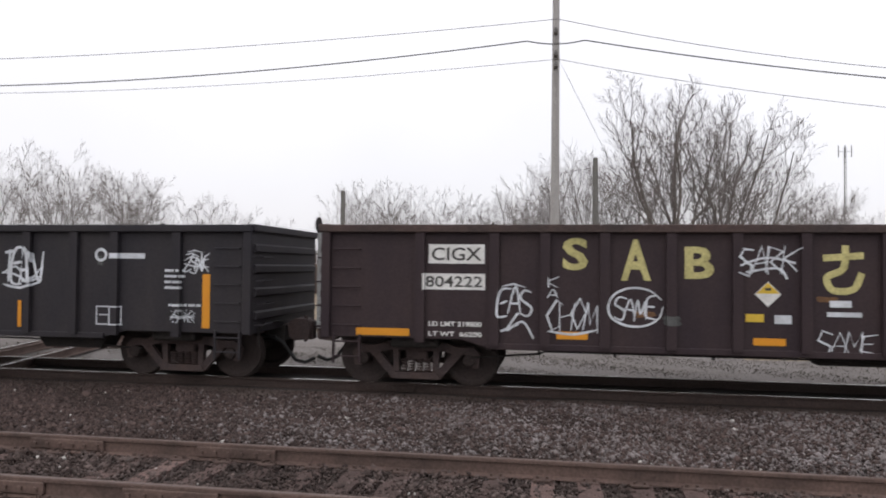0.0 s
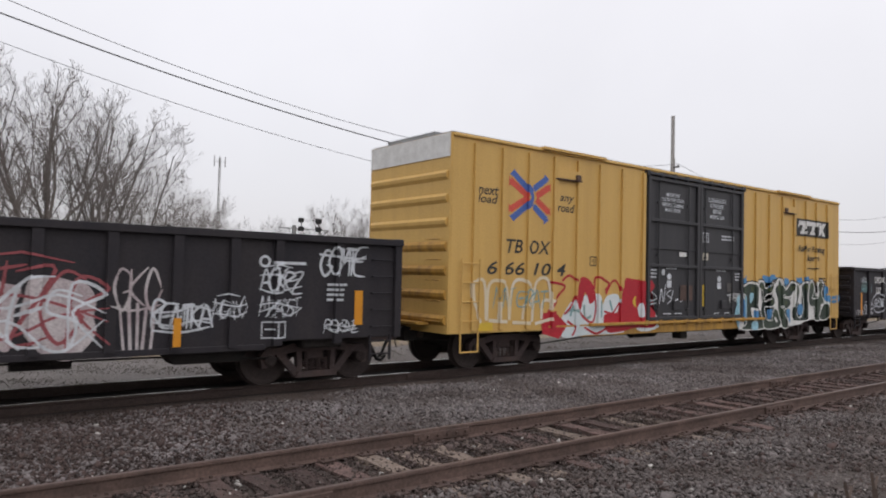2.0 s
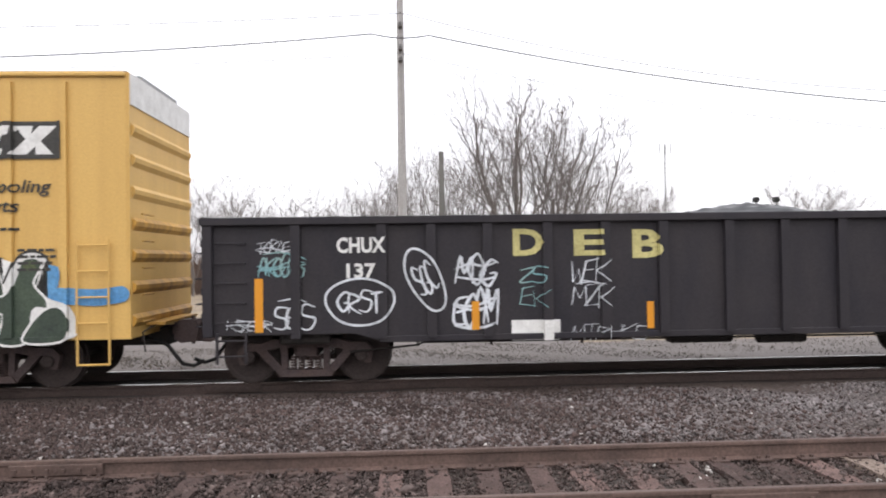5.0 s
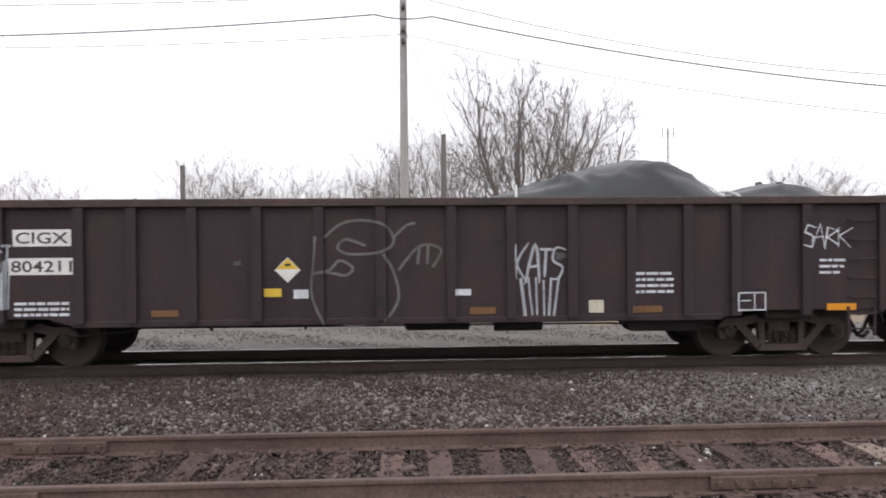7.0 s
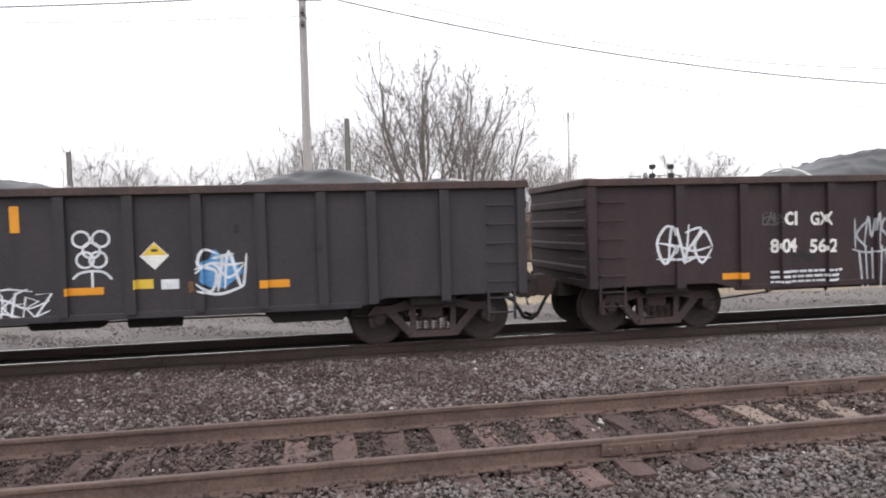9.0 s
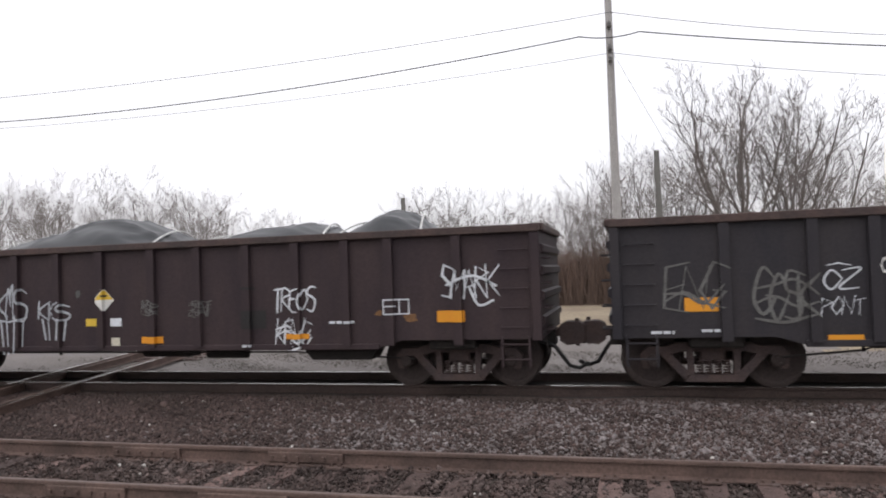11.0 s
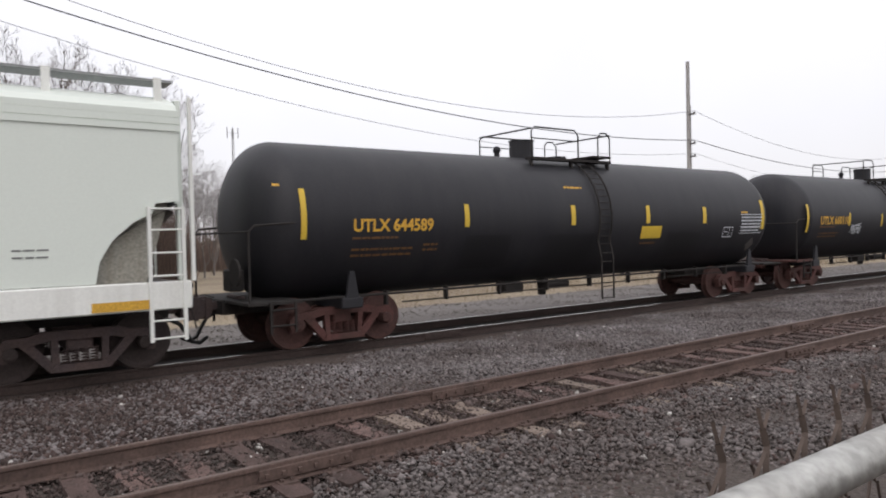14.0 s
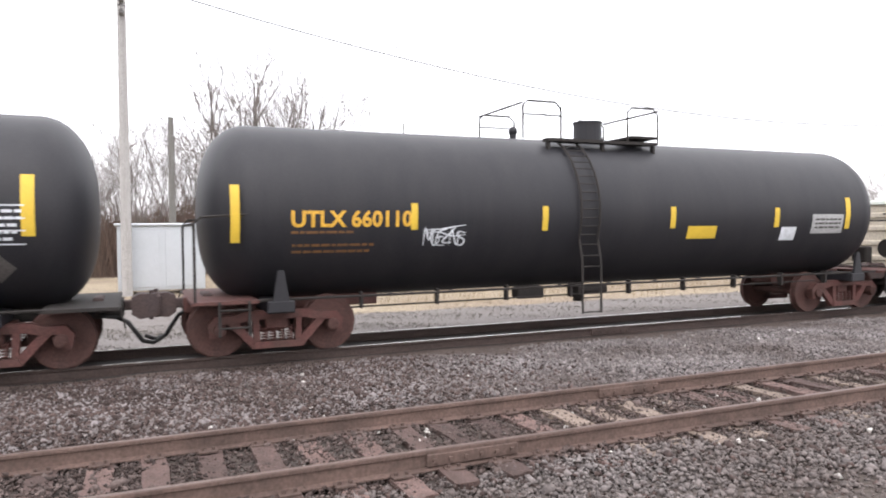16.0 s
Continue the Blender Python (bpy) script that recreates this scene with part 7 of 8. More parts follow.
# marks painted on gon_g
word(gon_g, -5.96, 1.79, -5.22, 2.03, 'CIGX', white_paint)
word(gon_g, -6.02, 1.36, -5.12, 1.59, '80469', white_paint)
word(gon_g, -4.87, 1.37, -4.69, 1.61, '9', white_paint)
tag(gon_g, -4.16, 0.82, -3.36, 1.85, chalk, 4, "KTS", True)
tag(gon_g, -2.23, 1.33, -1.43, 1.71, chalk, 5)
tag(gon_g, -0.39, 0.73, 0.52, 1.17, chalk, 6)
arrow(gon_g, -0.73, 0.99, -0.48, 1.88, chalk)
ring_figure(gon_g, 0.88, 1.12, 1.45, 2.05, chalk)
placard(gon_g, 2.05, 1.65, 0.21)
bar(gon_g, 1.75, 1.16, 2.02, 1.30, yellow_paint)
bar(gon_g, 2.13, 1.14, 2.39, 1.29, chalk)
blot(gon_g, 2.68, 1.07, 3.32, 1.70, blue_fill, 4)
tag(gon_g, 2.65, 1.06, 3.32, 1.72, chalk, 13)
bar(gon_g, -6.72, 1.14, -6.24, 1.32, orange)
bar(gon_g, -3.81, 1.11, -3.39, 1.23, orange)
bar(gon_g, -1.02, 1.10, -0.58, 1.21, orange)
bar(gon_g, 0.79, 1.10, 1.32, 1.21, orange)
bar(gon_g, 3.58, 1.10, 4.03, 1.22, orange)
bar(gon_g, 0.07, 2.05, 0.20, 2.44, orange)
stencil(gon_g, -7.00, 1.45, -6.57, 1.74, chalk)
lines(gon_g, -5.96, 0.90, -5.13, 1.14, chalk)
lines(gon_g, -7.22, 0.90, -6.89, 1.03, chalk)

# marks painted on gon_h
word(gon_h, -4.23, 1.82, -3.92, 2.07, 'CI', white_paint)
word(gon_h, -3.66, 1.81, -3.27, 2.05, 'GX', white_paint)
word(gon_h, -4.46, 1.34, -3.93, 1.59, '804', white_paint)
word(gon_h, -3.68, 1.32, -3.17, 1.57, '562', white_paint)
tag(gon_h, -2.78, 0.63, -2.05, 1.95, chalk, 5, "KMS", True)
tag(gon_h, -1.8, 0.91, -1.06, 1.65, chalk, 6, "KKS", True)
tag(gon_h, -6.59, 1.18, -5.65, 1.84, chalk, 7)
tag(gon_h, 3.18, 1.35, 4.0, 1.78, chalk, 8, "TREOS")
tag(gon_h, 3.22, 0.74, 3.85, 1.27, chalk, 9)
placard(gon_h, -0.28, 1.66, 0.20)
bar(gon_h, -0.71, 1.18, -0.41, 1.32, yellow_paint)
bar(gon_h, -0.17, 1.17, 0.07, 1.32, chalk)
bar(gon_h, -0.15, 0.76, 0.03, 0.96, cream)
bar(gon_h, -5.39, 0.91, -4.92, 1.02, orange)
bar(gon_h, 0.50, 0.85, 0.96, 0.97, orange)
bar(gon_h, 3.41, 0.90, 3.85, 0.99, orange)
stencil(gon_h, 5.20, 1.29, 5.67, 1.55, chalk)
tag(gon_h, 6.22, 1.5, 7.2, 2.06, chalk, 27, "SMARK")
sketch(gon_h, [[(6.3, 1.75), (6.75, 1.9), (7.15, 1.72)], [(6.7, 1.7), (6.85, 1.42), (7.1, 1.5)]], 0.04, chalk, "graffiti_tag")
bar(gon_h, 6.14, 1.15, 6.61, 1.34, orange)
lines(gon_h, -4.46, 0.78, -3.04, 1.05, chalk)
lines(gon_h, 4.23, 1.12, 4.69, 1.26, chalk)
lines(gon_h, 2.53, 0.74, 2.79, 0.86, chalk)
bar(gon_h, 2.54, 1.09, 3.04, 1.41, dark_patch)
tag(gon_h, -4.61, 1.80, -4.25, 2.05, grey_spray, 24)
tag(gon_h, 0.52, 1.37, 0.84, 1.64, grey_spray, 25)
tag(gon_h, 1.50, 1.30, 1.94, 1.57, grey_spray, 26)

# marks painted on gon_i
word(gon_i, -4.15, 1.74, -3.43, 1.98, 'CIGX', white_paint)
word(gon_i, -4.01, 1.23, -3.47, 1.48, '804', white_paint)
word(gon_i, -3.13, 1.22, -2.60, 1.47, '087', white_paint)
tag(gon_i, -4.93, 1.14, -4.34, 1.44, chalk, 24, "PONT")
tag(gon_i, -4.88, 1.5, -4.4, 1.86, chalk, 22, "OZ")
tag(gon_i, -1.32, 0.7, -0.45, 1.93, chalk, 5, "KTR", True)
tag(gon_i, -0.3, 0.72, 0.72, 1.76, chalk, 6, "KAS", True)
sketch(gon_i, [[(0.35, 0.9), (0.75, 1.35), (0.85, 1.0), (0.55, 0.78), (0.2, 0.85)], [(-0.35, 1.2), (0.1, 1.28), (0.6, 1.2)]], 0.04, chalk, "graffiti_tag")
tag(gon_i, -0.44, 0.95, -0.32, 1.7, chalk, 9)
tag(gon_i, 1.75, 0.92, 2.43, 1.95, chalk, 7, "KR", True)
sketch(gon_i, [[(1.55, 1.52), (1.95, 1.62), (2.3, 1.55)], [(1.5, 0.98), (1.95, 1.02), (2.55, 0.86)]], 0.036, chalk, "graffiti_tag")
tag(gon_i, 2.8, 0.68, 3.52, 1.93, chalk, 8, "KR", True)
sketch(gon_i, [[(2.62, 1.42), (3.0, 1.55), (3.65, 1.5)]], 0.036, chalk, "graffiti_tag")
arrow(gon_i, 1.14, 0.75, 1.33, 1.24, pale_yellow)
placard(gon_i, -1.86, 1.71, 0.20)
bar(gon_i, -2.20, 1.22, -1.90, 1.36, yellow_paint)
bar(gon_i, -1.76, 1.22, -1.51, 1.37, chalk)
bar(gon_i, -6.79, 1.25, -6.31, 1.46, orange)
bar(gon_i, -4.85, 0.77, -4.38, 0.88, orange)
bar(gon_i, -2.07, 0.76, -1.59, 0.88, orange)
bar(gon_i, 1.87, 0.76, 2.36, 0.87, orange)
lines(gon_i, -7.29, 0.89, -6.95, 1.01, chalk)
lines(gon_i, -6.56, 0.92, -6.30, 1.00, chalk)
lines(gon_i, -3.97, 0.88, -2.57, 1.08, chalk)
tag(gon_i, 5.08, 1.5, 5.95, 2.17, chalk, 20, "KAES")
sketch(gon_i, [[(4.95, 1.95), (5.5, 1.78), (6.1, 1.9)]], 0.036, chalk, "graffiti_tag")
stencil(gon_i, 5.19, 1.16, 5.81, 1.48, chalk)
bar(gon_i, 6.20, 1.14, 6.69, 1.34, orange)
bar(gon_i, 4.31, 0.78, 4.80, 0.89, orange)
tag(gon_i, -7.08, 1.21, -6.26, 1.98, grey_spray, 24)
tag(gon_i, -5.81, 1.10, -4.99, 1.82, grey_spray, 25)

# marks painted on hopper
word(hopper, -7.58, 2.48, -6.60, 2.73, 'DOWX', ink)
word(hopper, -7.62, 2.09, -6.60, 2.34, '69634', ink)
stencil(hopper, -6.03, 2.26, -5.80, 2.50, ink)
lines(hopper, -7.58, 1.60, -6.72, 1.68, faded_ink)
lines(hopper, -7.58, 1.74, -6.72, 1.82, faded_ink)
lines(hopper, 4.76, 2.05, 6.05, 2.70, faded_ink)
lines(hopper, 7.1, 1.8, 7.55, 2.0, faded_ink)
lines(hopper, 3.8, 1.12, 4.6, 1.2, faded_ink)
bar(hopper, -8.4, 1.16, -8.32, 1.27, ink)
stencil(hopper, -7.1, 1.12, -6.85, 1.24, ink)
bar(hopper, 6.7, 1.17, 6.85, 1.22, ink)
bar(hopper, -8.90, 0.97, -8.03, 1.13, amber)
bar(hopper, -5.70, 0.98, -5.25, 1.09, amber)
bar(hopper, -2.81, 0.99, -2.37, 1.10, amber)
bar(hopper, -0.05, 0.99, 0.38, 1.09, amber)
bar(hopper, 2.51, 1.01, 2.93, 1.09, amber)
bar(hopper, 5.34, 1.05, 5.79, 1.13, amber)
bar(hopper, 8.06, 1.01, 8.85, 1.15, amber)

# marks painted on tank_k
for a, b, c, d in ((-3.9, 1.3, -2.65, 2.0), (-1.5, 1.25, 0.0, 1.98), (2.9, 1.25, 4.3, 1.95)):
    bar(tank_k, a, b, c, d, clean_black)
lines(tank_k, -0.9, 3.02, -0.3, 3.1, amber)
lines(tank_k, -4.95, 1.7, -4.6, 1.9, faded_orange)
lines(tank_k, 1.8, 1.66, 2.4, 1.74, faded_orange)
lines(tank_k, -8.05, 2.9, -7.9, 3.0, amber)
word(tank_k, -6.54, 2.11, -4.75, 2.36, 'UTLX 644589', amber)
lines(tank_k, -6.55, 1.96, -5.56, 2.04, faded_orange)
lines(tank_k, -6.55, 1.63, -5.18, 1.85, faded_orange)
bar(tank_k, -7.58, 2.00, -7.47, 2.89, yellow_paint)
bar(tank_k, -3.96, 2.18, -3.84, 2.64, yellow_paint)
bar(tank_k, -0.83, 2.18, -0.69, 2.64, yellow_paint)
bar(tank_k, 1.90, 2.20, 2.05, 2.65, yellow_paint)
bar(tank_k, 4.36, 2.18, 4.52, 2.63, yellow_paint)
bar(tank_k, 7.35, 1.99, 7.52, 2.85, yellow_paint)
bar(tank_k, 1.74, 1.82, 2.56, 2.13, yellow_paint)
stencil(tank_k, 5.40, 1.78, 5.88, 2.07, chalk)
lines(tank_k, 6.29, 1.91, 7.36, 2.39, chalk)
sketch(tank_k, [[(6.24, z), (6.8, z), (7.4, z)] for z in (1.88, 2.07, 2.24, 2.42)], 0.018, chalk, "table_rule")
bar(tank_k, 6.26, 2.46, 6.6, 2.51, amber)
fill(tank_k, [(6.84, 1.54), (7.05, 1.33), (7.26, 1.54), (7.05, 1.75)], dull_steel, False)

# marks painted on tank_l
word(tank_l, -6.74, 2.08, -4.69, 2.36, 'UTLX 660110', amber)
lines(tank_l, -6.74, 1.96, -5.72, 2.05, faded_orange)
lines(tank_l, -6.72, 1.64, -5.35, 1.85, faded_orange)
tag(tank_l, -4.46, 1.75, -3.71, 2.07, chalk, 4)
bar(tank_l, -7.67, 1.85, -7.53, 2.75, yellow_paint)
bar(tank_l, -4.71, 2.03, -4.59, 2.48, yellow_paint)
bar(tank_l, -2.12, 1.99, -2.00, 2.44, yellow_paint)
bar(tank_l, 0.87, 2.01, 1.00, 2.44, yellow_paint)
bar(tank_l, 3.73, 2.01, 3.87, 2.43, yellow_paint)
bar(tank_l, 5.95, 1.96, 6.10, 2.67, yellow_paint)
bar(tank_l, 1.34, 1.79, 2.11, 2.05, yellow_paint)
bar(tank_l, 3.97, 1.72, 4.42, 2.01, chalk)
bar(tank_l, 4.88, 1.86, 5.88, 2.29, dull_plate)
lines(tank_l, 4.98, 1.95, 5.8, 2.22, ink)



# ---- poles, wires and signals ----
def utility_pole(x, y, top, r, arms, label, wood, lean=0.0):
    p = thing("utility_pole", label, "utility pole", "utility poles", at=pose(x, y, -0.3, 0, lean, 0))
    bm = bmesh.new()
    pipe(bm, [(0, 0, (top + 0.3) * i / 6) for i in range(7)], r, 14, r * 0.7)
    part("shaft", bm, wood, p)
    for z in arms:
        bm = bmesh.new()
        box(bm, -0.08, 0.08, -0.5, -0.1, z + 0.04, z + 0.14, 0.01)
        rod(bm, (0, -0.44, z + 0.1), (0, -0.44, z + 0.17), 0.05, n=10)
        rod(bm, (0, -0.44, z + 0.15), (0, -0.44, z + 0.22), 0.08, 0.05, n=10)
        part("insulator", bm, porcelain, p)
    bm = bmesh.new()
    box(bm, -0.02, 0.02, -r - 0.02, -r + 0.02, 0.3, top * 0.8)
    part("ground_wire_cover", bm, wood, p)
    return p


P1, P2 = (-0.25, 28.0), (41.6, 28.0)
utility_pole(*P1, 13.6, 0.19, (11.4, 10.5, 10.05), "tall grey wooden utility pole carrying three wires", pole_wood)
utility_pole(*P2, 13.2, 0.17, (9.9, 7.95, 7.1), "grey wooden utility pole carrying three wires", pole_wood)
utility_pole(-44.0, 29.0, 13.2, 0.19, (11.9, 11.0, 10.6), "grey wooden utility pole carrying three wires", pole_wood)
utility_pole(1.55, 33.0, 7.05, 0.17, (), "short weathered dark pole without wires", old_wood)
utility_pole(-11.06, 35.0, 5.85, 0.16, (), "short weathered dark pole without wires", old_wood)
utility_pole(84.0, 28.0, 13.0, 0.17, (9.9, 7.95, 7.1), "grey wooden utility pole carrying three wires", pole_wood)


def wire(a, b, sag, r, label):
    bm = bmesh.new()
    n = 24
    pts = [tuple(a[k] + (b[k] - a[k]) * i / n - (4 * sag * (i / n) * (1 - i / n) if k == 2 else 0) for k in range(3)) for i in range(n + 1)]
    pipe(bm, pts, r, 5)
    return tagged(part("overhead_wire", bm, wire_mat, smooth=True), label, "wire", "overhead wires")


for za, zb, zl, sag, left, r in ((11.65, 9.88, 11.9, 2.28, 0.6, 0.014), (10.76, 7.94, 11.0, 1.4, 0.96, 0.026), (10.08, 7.07, 10.6, 1.68, 0.75, 0.011)):
    d = 1.1 if r > 0.02 else 0.0      # the heavy wire hangs in a bridle either side of the pole
    wire((P1[0] + d, 27.55, za + 0.02), (P2[0], 27.55, zb), sag, r, "thin dark overhead wire sagging between poles")
    wire((-44.0, 28.55, zl), (P1[0] - d, 27.55, za + 0.07 * d), left, r, "thin dark overhead wire sagging between poles")
    wire((P2[0], 27.55, zb), (84.0, 27.55, zb + 0.2), sag, r, "thin dark overhead wire sagging between poles")
    if d:
        wire((P1[0] - d, 27.55, za + 0.07 * d), (P1[0] + d, 27.55, za + 0.02), 0.13, r, "short bridle of the heavy wire at the pole")
guy = wire((P1[0] + 0.1, 27.9, 10.2), (5.25, 29.5, -0.3), 0.0, 0.008, "thin guy wire with a pale guard near the ground")
bm = bmesh.new()
rod(bm, (4.1, 29.16, 1.94), (5.1, 29.46, 0.0), 0.045, n=8)
part("guy_guard", bm, straw, guy, "pale yellow guard tube")


def bungalow():
    b = thing("signal_bungalow", "white metal signal equipment cabinet on legs", "cabinet", at=pose(0.98, 29.2, -0.28))
    bm = bmesh.new()
    box(bm, -1.55, 1.5, -0.7, 0.7, 0.18, 2.58, 0.02)
    part("body", bm, shed_white, b)
    bm = bmesh.new()
    box(bm, -1.65, 1.6, -0.8, 0.8, 2.58, 2.68, 0.03)
    part("roof", bm, shed_white, b)
    for i in range(2):
        bm = bmesh.new()
        x = -1.4 + i * 1.5
        box(bm, x, x + 1.3, -0.725, -0.7, 0.3, 2.45, 0.01)
        box(bm, x + 1.1, x + 1.16, -0.76, -0.72, 1.2, 1.4, 0.01)
        part("door", bm, shed_white, b)
    bm = bmesh.new()
    for x in (-1.3, 1.3):
        box(bm, x - 0.1, x + 0.1, -0.6, 0.6, 0, 0.2)
    part("foot", bm, mast_grey, b)


bungalow()


def signal_bridge():
    s = thing("signal_cantilever", "distant railway signal gantry with black signal heads", "railway signal", at=pose(29.5, 60, -0.3))
    bm = bmesh.new()
    box(bm, -0.15, 0.15, -0.15, 0.15, 0, 6.6)
    part("mast", bm, mast_grey, s)
    bm = bmesh.new()
    for z in (5.6, 6.3):
        box(bm, -1.6, 3.6, -0.06, 0.06, z - 0.05, z + 0.05)
    for i in range(11):
        rod(bm, (-1.6 + i * 0.5, 0, 5.6 if i % 2 else 6.3), (-1.1 + i * 0.5, 0, 6.3 if i % 2 else 5.6), 0.03, n=5)
    part("truss", bm, mast_grey, s)
    for x in (0.6, 2.4):
        bm = bmesh.new()
        rod(bm, (x, -0.2, 6.1), (x, -0.2, 7.3), 0.05, n=6)
        for z in (6.3, 7.1):
            rod(bm, (x, -0.2, z), (x, -0.4, z), 0.24, n=14)
            box(bm, x - 0.2, x + 0.2, -0.2, 0.05, z - 0.22, z + 0.22)
        part("signal_head", bm, signal_black, s)


signal_bridge()


def radio_mast():
    m = thing("radio_mast", "thin distant steel radio mast with antennas", "mast", at=pose(55.7, 150, -0.3))
    bm = bmesh.new()
    for a in range(3):
        x, y = 0.3 * math.cos(a * 2.094), 0.3 * math.sin(a * 2.094)
        rod(bm, (x, y, 0), (x * 0.7, y * 0.7, 26.5), 0.06, n=5)
    for i in range(26):
        for a in range(3):
            p, q = (a * 2.094, (a + 1) * 2.094)
            rod(bm, (0.28 * math.cos(p), 0.28 * math.sin(p), i), (0.28 * math.cos(q), 0.28 * math.sin(q), i + 1), 0.03, n=4)
    part("lattice", bm, mast_grey, m)
    bm = bmesh.new()
    for x in (-1.2, 0.0, 1.2):
        rod(bm, (x, 0, 24.5), (x, 0, 26.8), 0.1, n=6)
    rod(bm, (-1.2, 0, 25.6), (1.2, 0, 25.6), 0.05, n=5)
    part("antenna", bm, mast_grey, m)


radio_mast()


# ---- bare trees and brush ----
def tree_mesh(seed, height, spread, limbs=4, base=0.26, bole=0.16, density=1.0, levels=4):
    """A leafless tree: crooked limbs that arch out and up, with side branches all along and fine twigs. Gives meshes for the trunk and for the crown."""
    rng = random.Random(seed)
    tubes = ([], [])
    def grow(p, d, length, r, level):
        n = (5, 7, 5, 4, 3, 2)[min(level, 5)]
        q, pts, ways = p, [p], []
        for i in range(n):
            lift = 0.15 if level == 1 else 0.03
            d = (d + Vector((rng.uniform(-1, 1), rng.uniform(-1, 1), rng.uniform(-0.7, 0.7))) * (0.08, 0.27, 0.27, 0.25, 0.2, 0.2)[min(level, 5)] + Vector((0, 0, lift))).normalized()
            q = q + d * length / n
            pts.append(q)
            ways.append(d)
        r2 = r * (0.8 if level == 0 else 0.3)
        tubes[0 if level <= 2 else 1].append((pts, r, r2, 8 if level == 0 else 6 if level < 3 else 3))
        if level >= levels:
            return
        if level == 0:
            turn = rng.uniform(0, 6.28)
            for k in range(limbs):
                turn += 6.283 / limbs + rng.uniform(-0.35, 0.35)
                t = 1.0 if k < 2 else rng.uniform(0.6, 1.0)
                tilt = spread * (rng.uniform(0.15, 0.4) if k == 0 else rng.uniform(0.5, 0.95))
                nd = Vector((math.cos(turn) * tilt, math.sin(turn) * tilt, 1)).normalized()
                grow(p.lerp(q, t), nd, (height - length) * rng.uniform(0.84, 0.98), r2 * (0.72 if k == 0 else rng.uniform(0.5, 0.66)), 1)
            return
        kids = max(2, int((0, 9, 7, 5, 3)[min(level, 4)] * density * rng.uniform(0.8, 1.2) + 0.5))
        turn = rng.uniform(0, 6.28)
        for k in range(kids):
            t = 0.22 + 0.78 * (k + rng.uniform(0.2, 0.9)) / kids
            j = min(int(t * n), n - 1)
            start = pts[j].lerp(pts[j + 1], min(t * n - j, 1.0))
            turn += 2.4 + rng.uniform(-0.5, 0.5)
            side = ways[j].orthogonal().normalized()
            out = side * math.cos(turn) + ways[j].cross(side) * math.sin(turn)
            nd = (ways[j] + out * rng.uniform(0.45, 0.9) + Vector((0, 0, 0.14))).normalized()
            grow(start, nd, length * (1.1 - 0.6 * t) * (rng.uniform(0.4, 0.56) if level == 1 else rng.uniform(0.45, 0.72)), (r + (r2 - r) * t) * rng.uniform(0.42, 0.62), level + 1)
    grow(Vector((0, 0, 0)), Vector((0, 0, 1)), height * bole, base, 0)
    meshes = []
    for group in tubes:
        verts, faces = [], []
        for pts, r, r2, m in group:
            first = len(verts)
            for i, p in enumerate(pts):
                a = (pts[min(i + 1, len(pts) - 1)] - pts[max(i - 1, 0)]).normalized()
                u = a.orthogonal().normalized()
                v = a.cross(u)
                rr = max(r + (r2 - r) * i / (len(pts) - 1), 0.0055 if levels > 4 else 0.0075)
                for k in range(m):
                    c = 2 * math.pi * k / m
                    verts.append(p + (u * math.cos(c) + v * math.sin(c)) * rr)
            for i in range(len(pts) - 1):
                for k in range(m):
                    faces.append((first + i * m + k, first + i * m + (k + 1) % m, first + (i + 1) * m + (k + 1) % m, first + (i + 1) * m + k))
        meshes.append((verts, faces))
    return meshes


def make_tree(seed, label, **kw):
    (v0, f0), (v1, f1) = tree_mesh(seed, **kw)
    top = sorted(v.z for v in v1)[int(len(v1) * 0.99)]
    t = thing("bare_tree", label, "tree", "leafless trees")
    joined("trunk", v0, f0, bark, t)
    joined("crown", v1, f1, twig_mat, t)
    return t, top


models = [make_tree(sd, "leafless grey-brown tree with fine spreading twigs", height=10, spread=sp, limbs=li, base=b, bole=bo, density=de, levels=lv)
          for sd, sp, li, b, bo, de, lv in ((11, 0.72, 6, 0.22, 0.14, 0.9, 5), (23, 0.5, 4, 0.1, 0.12, 0.85, 4), (37, 0.75, 5, 0.09, 0.1, 0.82, 4), (41, 0.4, 3, 0.09, 0.14, 0.85, 4), (58, 0.68, 5, 0.2, 0.16, 0.9, 5))]


def plant(k, x, y, top, turn):
    t, h = models[k]
    f = (top + 0.3) / h
    copy_thing(t, pose(x, y, -0.3, 0, 0, turn) @ Matrix.Diagonal((f, f, f, 1)))


for k, x, y, top, turn in ((0, 6.0, 40.5, 12.0, 20), (4, 8.0, 41.5, 11.6, 140), (4, 9.6, 40.0, 9.8, 300), (2, 9.8, 43.0, 8.6, 70), (1, 3.2, 42.0, 9.0, 250), (2, 1.0, 42.5, 8.6, 130), (2, -0.9, 43.0, 8.2, 40), (1, 0.2, 41.0, 7.6, 80), (1, 4.2, 44.0, 8.4, 190), (2, -2.4, 44.0, 6.6, 15),
                           (1, 2.2, 44.0, 9.0, 10), (2, 11.0, 43.0, 7.6, 80), (2, 13.3, 45.0, 7.4, 160), (1, 16.0, 47.0, 7.0, 200), (3, 14.4, 44.0, 6.6, 300)):
    plant(k, x, y, top, turn)
rng = random.Random(8)
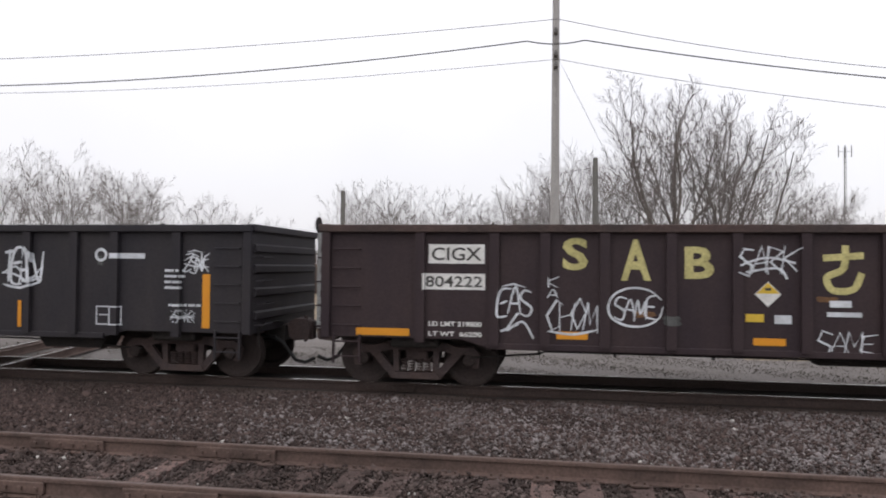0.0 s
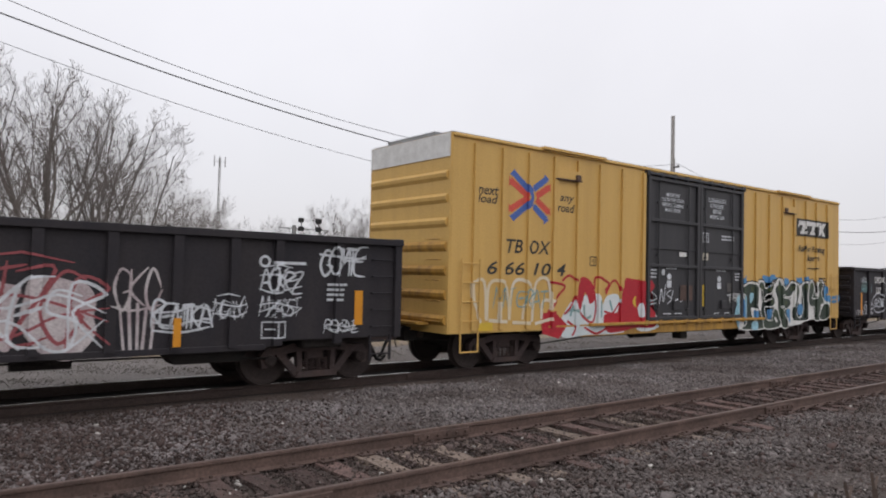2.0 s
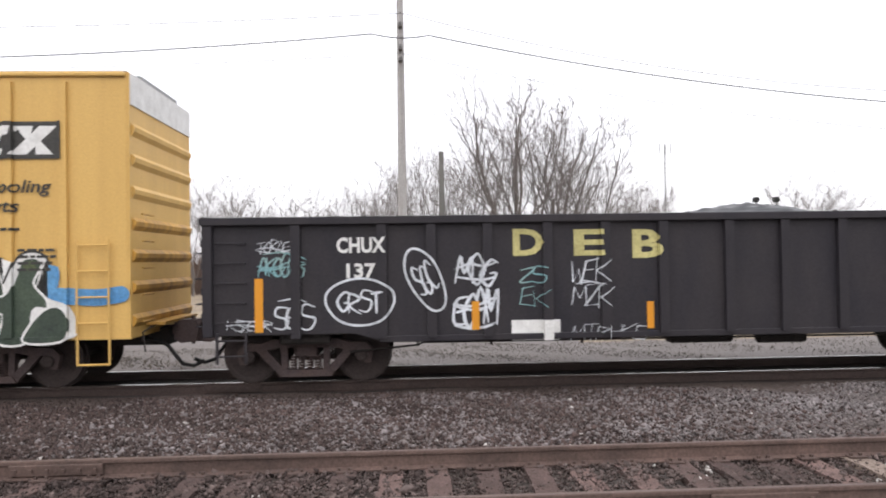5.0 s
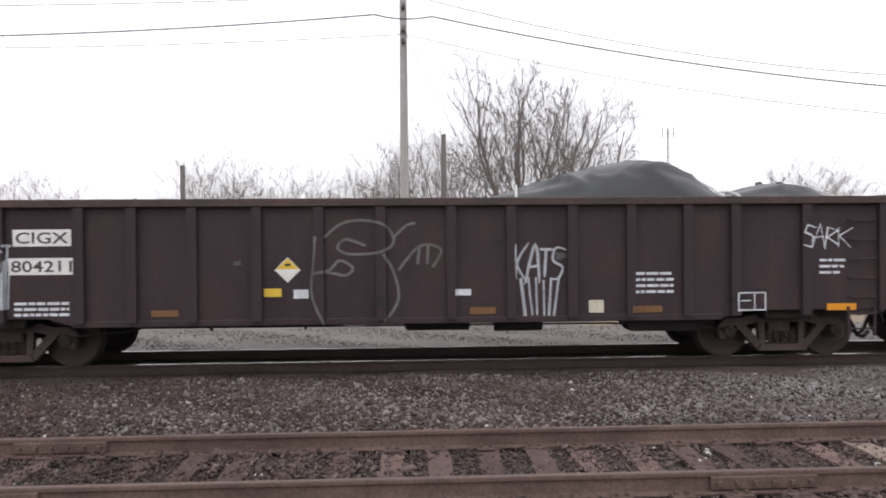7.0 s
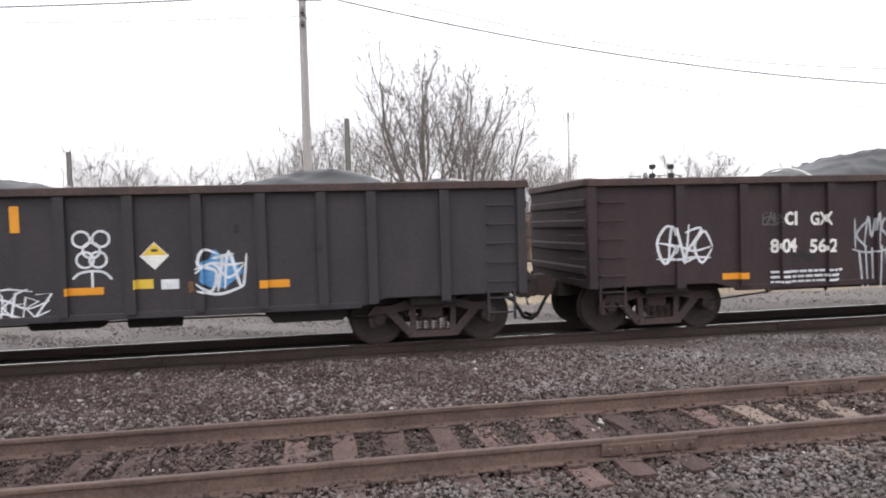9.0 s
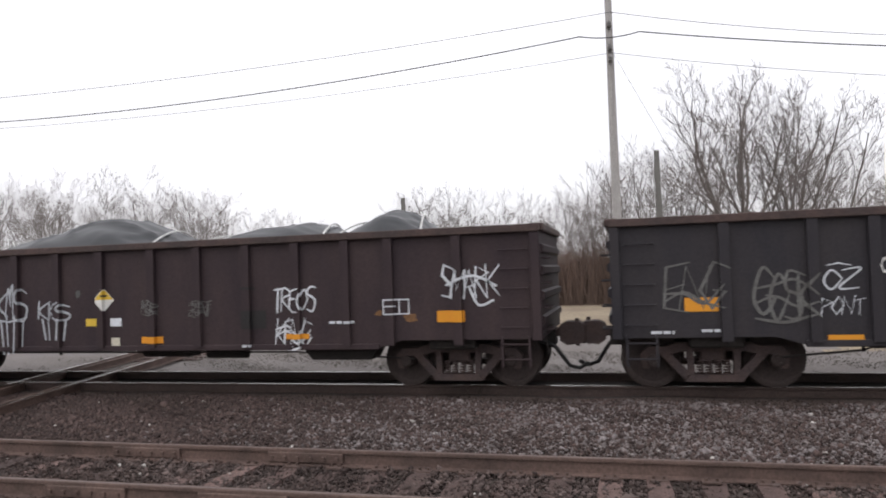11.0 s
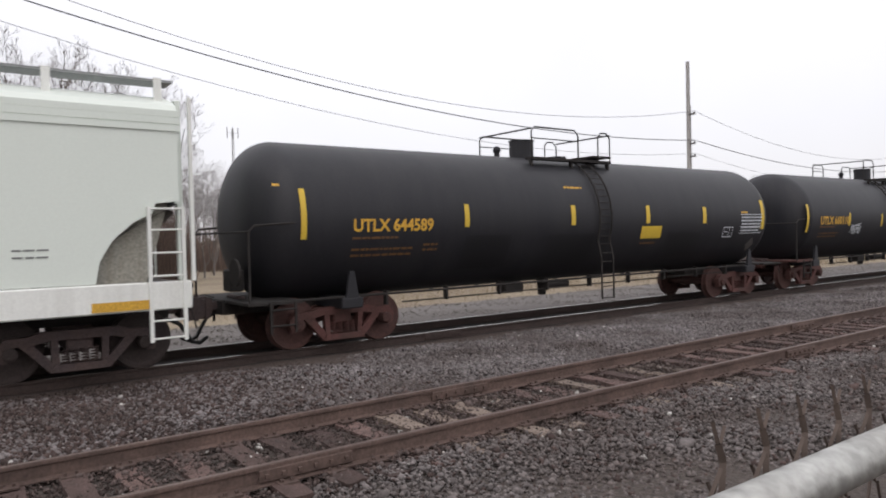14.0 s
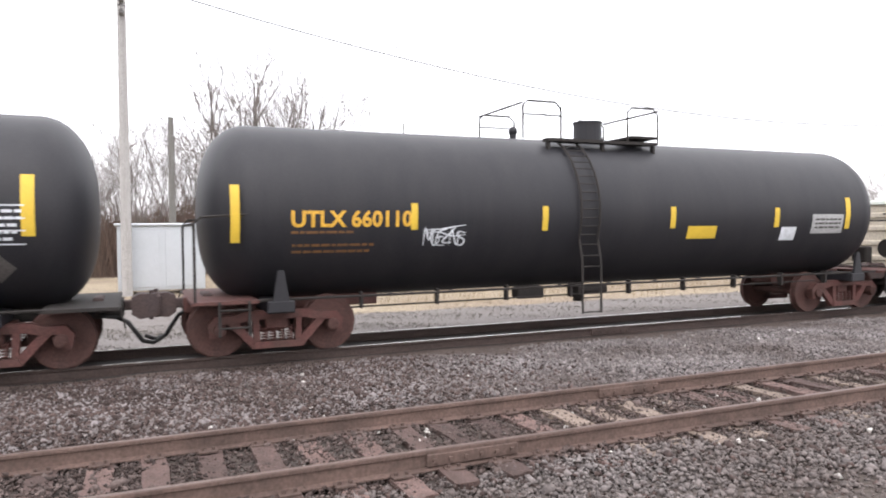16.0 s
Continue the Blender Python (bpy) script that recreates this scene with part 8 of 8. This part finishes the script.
for x, y, top in [(-46, 50, 10.8), (-42, 52, 9.5), (-38, 49, 10.2), (-35.5, 53, 9.2), (-33, 50, 8.4), (-27.5, 50, 7.0), (-25.6, 52, 6.6), (-15, 50, 7.4), (-13, 48, 7.6), (-10.5, 49, 7.2), (-8, 52, 7.2),
                  (-5.5, 52, 6.6), (-3, 50, 7.2), (20, 60, 7.6), (24, 64, 7.0), (28, 62, 6.6), (33.5, 60, 8.6), (38, 63, 8.2), (46, 62, 7.6), (52, 66, 7.0), (60, 70, 7.2), (72, 62, 9.0), (80, 66, 9.6), (88, 64, 10.0),
                  (98, 70, 9.4), (110, 74, 10.0), (124, 72, 11.0), (140, 80, 11.0), (-56, 54, 11.0), (-66, 58, 11.5), (-80, 60, 12), (-51, 50, 10.0)]:
    plant(rng.choice((1, 2, 3, 2)), x, y, top * 1.06, rng.uniform(0, 360))
    plant(rng.choice((1, 2, 3, 2)), x + rng.uniform(1.2, 2.4), y + rng.uniform(-1, 3), top * rng.uniform(0.82, 1.02), rng.uniform(0, 360))
for t, h in models:
    for o in (*t.children_recursive, t):
        bpy.data.objects.remove(o)


def brush(name, n, x0, x1, y0, y1, h0, h1, material, label, lean=0.25, r=0.02, seed=2):
    """A thicket of thin stems as one mesh."""
    g = np.random.default_rng(seed)
    x, y = g.uniform(x0, x1, n), g.uniform(y0, y1, n)
    h = g.uniform(h0, h1, n) * (0.7 + 0.5 * (np.sin(x * 0.21) * np.sin(x * 0.077 + 1) * 0.5 + 0.5))
    verts, faces = [], []
    for i in range(n):
        lx, ly = g.normal(0, lean, 2) * h[i]
        b = len(verts)
        for k in range(3):
            c, s = math.cos(k * 2.094) * r, math.sin(k * 2.094) * r
            verts += [(x[i] + c, y[i] + s, -0.35), (x[i] + lx * 0.4 + c * 0.7, y[i] + ly * 0.4 + s * 0.7, h[i] * 0.55), (x[i] + lx, y[i] + ly, h[i])]
        for k in range(3):
            a, d = b + 3 * k, b + 3 * ((k + 1) % 3)
            faces += [(a, d, d + 1, a + 1), (a + 1, d + 1, d + 2, a + 2)]
    ob = joined(name, verts, faces, material)
    return tagged(ob, label, "brush", kind="stuff")


brush("thicket", 15000, -90, 60, 52, 62, 2.2, 5.0, brush_mat, "dense reddish-brown leafless brush along the field edge", 0.18, 0.03, 2)
brush("thicket", 6000, 40, 190, 76, 96, 2.5, 6.0, brush_mat, "distant leafless brush along the horizon", 0.18, 0.05, 3)
brush("thicket", 9000, -8, 13, 41, 48, 1.6, 4.8, brush_mat, "leafless undergrowth below the large tree", 0.25, 0.018, 5)
brush("dry_grass", 14000, 6, 56, 19.0, 30.0, -0.2, -0.12, straw, "short dry straw-coloured grass", 0.6, 0.006, 6)


# ---- the chain-link fence in front of the camera ----
def fence():
    f = thing("chain_link_fence", "galvanised chain-link fence with twisted wire ends along the top rail", "fence", at=pose(0, 0.218, -0.146))
    top = 1.97
    bm = bmesh.new()
    rod(bm, (-9, 0, top), (24, 0, top), 0.0165, n=20)
    part("top_rail", bm, galv, f, "weathered galvanised top pipe", smooth=True)
    for x in (-7.5, -4.5, -1.5, 4.5, 7.5, 10.5, 13.5):
        bm = bmesh.new()
        rod(bm, (x, 0.045, 0), (x, 0.045, top + 0.0), 0.02, n=12)
        part("post", bm, galv, f)
    bm = bmesh.new()
    step = 0.056
    verts, faces = [], []
    def strip(p, q, r=0.0017):
        p, q = Vector(p), Vector(q)
        a = (q - p).normalized()
        u = a.orthogonal().normalized()
        v = a.cross(u)
        b = len(verts)
        for e in (p, q):
            verts.extend(e + (u * math.cos(k * 2.094) + v * math.sin(k * 2.094)) * r for k in range(3))
        faces.extend((b + k, b + (k + 1) % 3, b + 3 + (k + 1) % 3, b + 3 + k) for k in range(3))
    for i in range(int(7.5 / step)):
        x = -1.5 + i * step
        for j in range(16):
            z = top + 0.01 - j * 0.055
            a, b = (x, x + step / 2) if j % 2 else (x + step / 2, x)
            strip((a, 0.024, z), (b, 0.028, z - 0.055))
            strip((a if j % 2 else a, 0.03, z), ((a - step / 2) if j % 2 else (a + step / 2), 0.026, z - 0.055))
        # twisted ends above the rail
        c = x + step / 2
        if c < 0.5:
            continue        # the ends are bent down here
        strip((c, 0.02, top + 0.005), (c + 0.004, 0.021, top + 0.026), 0.0026)
        strip((c + 0.004, 0.021, top + 0.026), (c - 0.003, 0.02, top + 0.04), 0.0028)
        strip((c - 0.003, 0.02, top + 0.04), (c - 0.009, 0.02, top + 0.056), 0.0016)
        strip((c - 0.002, 0.02, top + 0.036), (c + 0.007, 0.021, top + 0.05), 0.0014)
        strip((c - 0.014, 0.022, top + 0.0), (c + 0.002, 0.021, top + 0.022), 0.0016)
    bm.free()
    joined("wire_mesh", verts, faces, galv_wire, f)


fence()


# the two model trucks have served their turn
for model in (dark_truck, red_truck):
    for o in (*model.children_recursive, model):
        bpy.data.objects.remove(o)


# ---- what moves ----
def motions():
    walk(cam, [(t, view(*row)) for t, *row in PATH], EXPOSURE)
    times = [i * 0.5 for i in range(33)]
    for ob, s in moving:
        walk(ob, [(t, pose(s - travel(t) + nudge(t), AXIS, 0)) for t in times])
    turns = [(i / FPS, -math.degrees(travel(i / FPS) / 0.459)) for i in range(frame(CLIP))]
    for ob, at in wheelsets:
        walk(ob, [(t, Matrix.Translation(at) @ pose(0, 0, 0, 0, a, 0)) for t, a in turns])


motions()
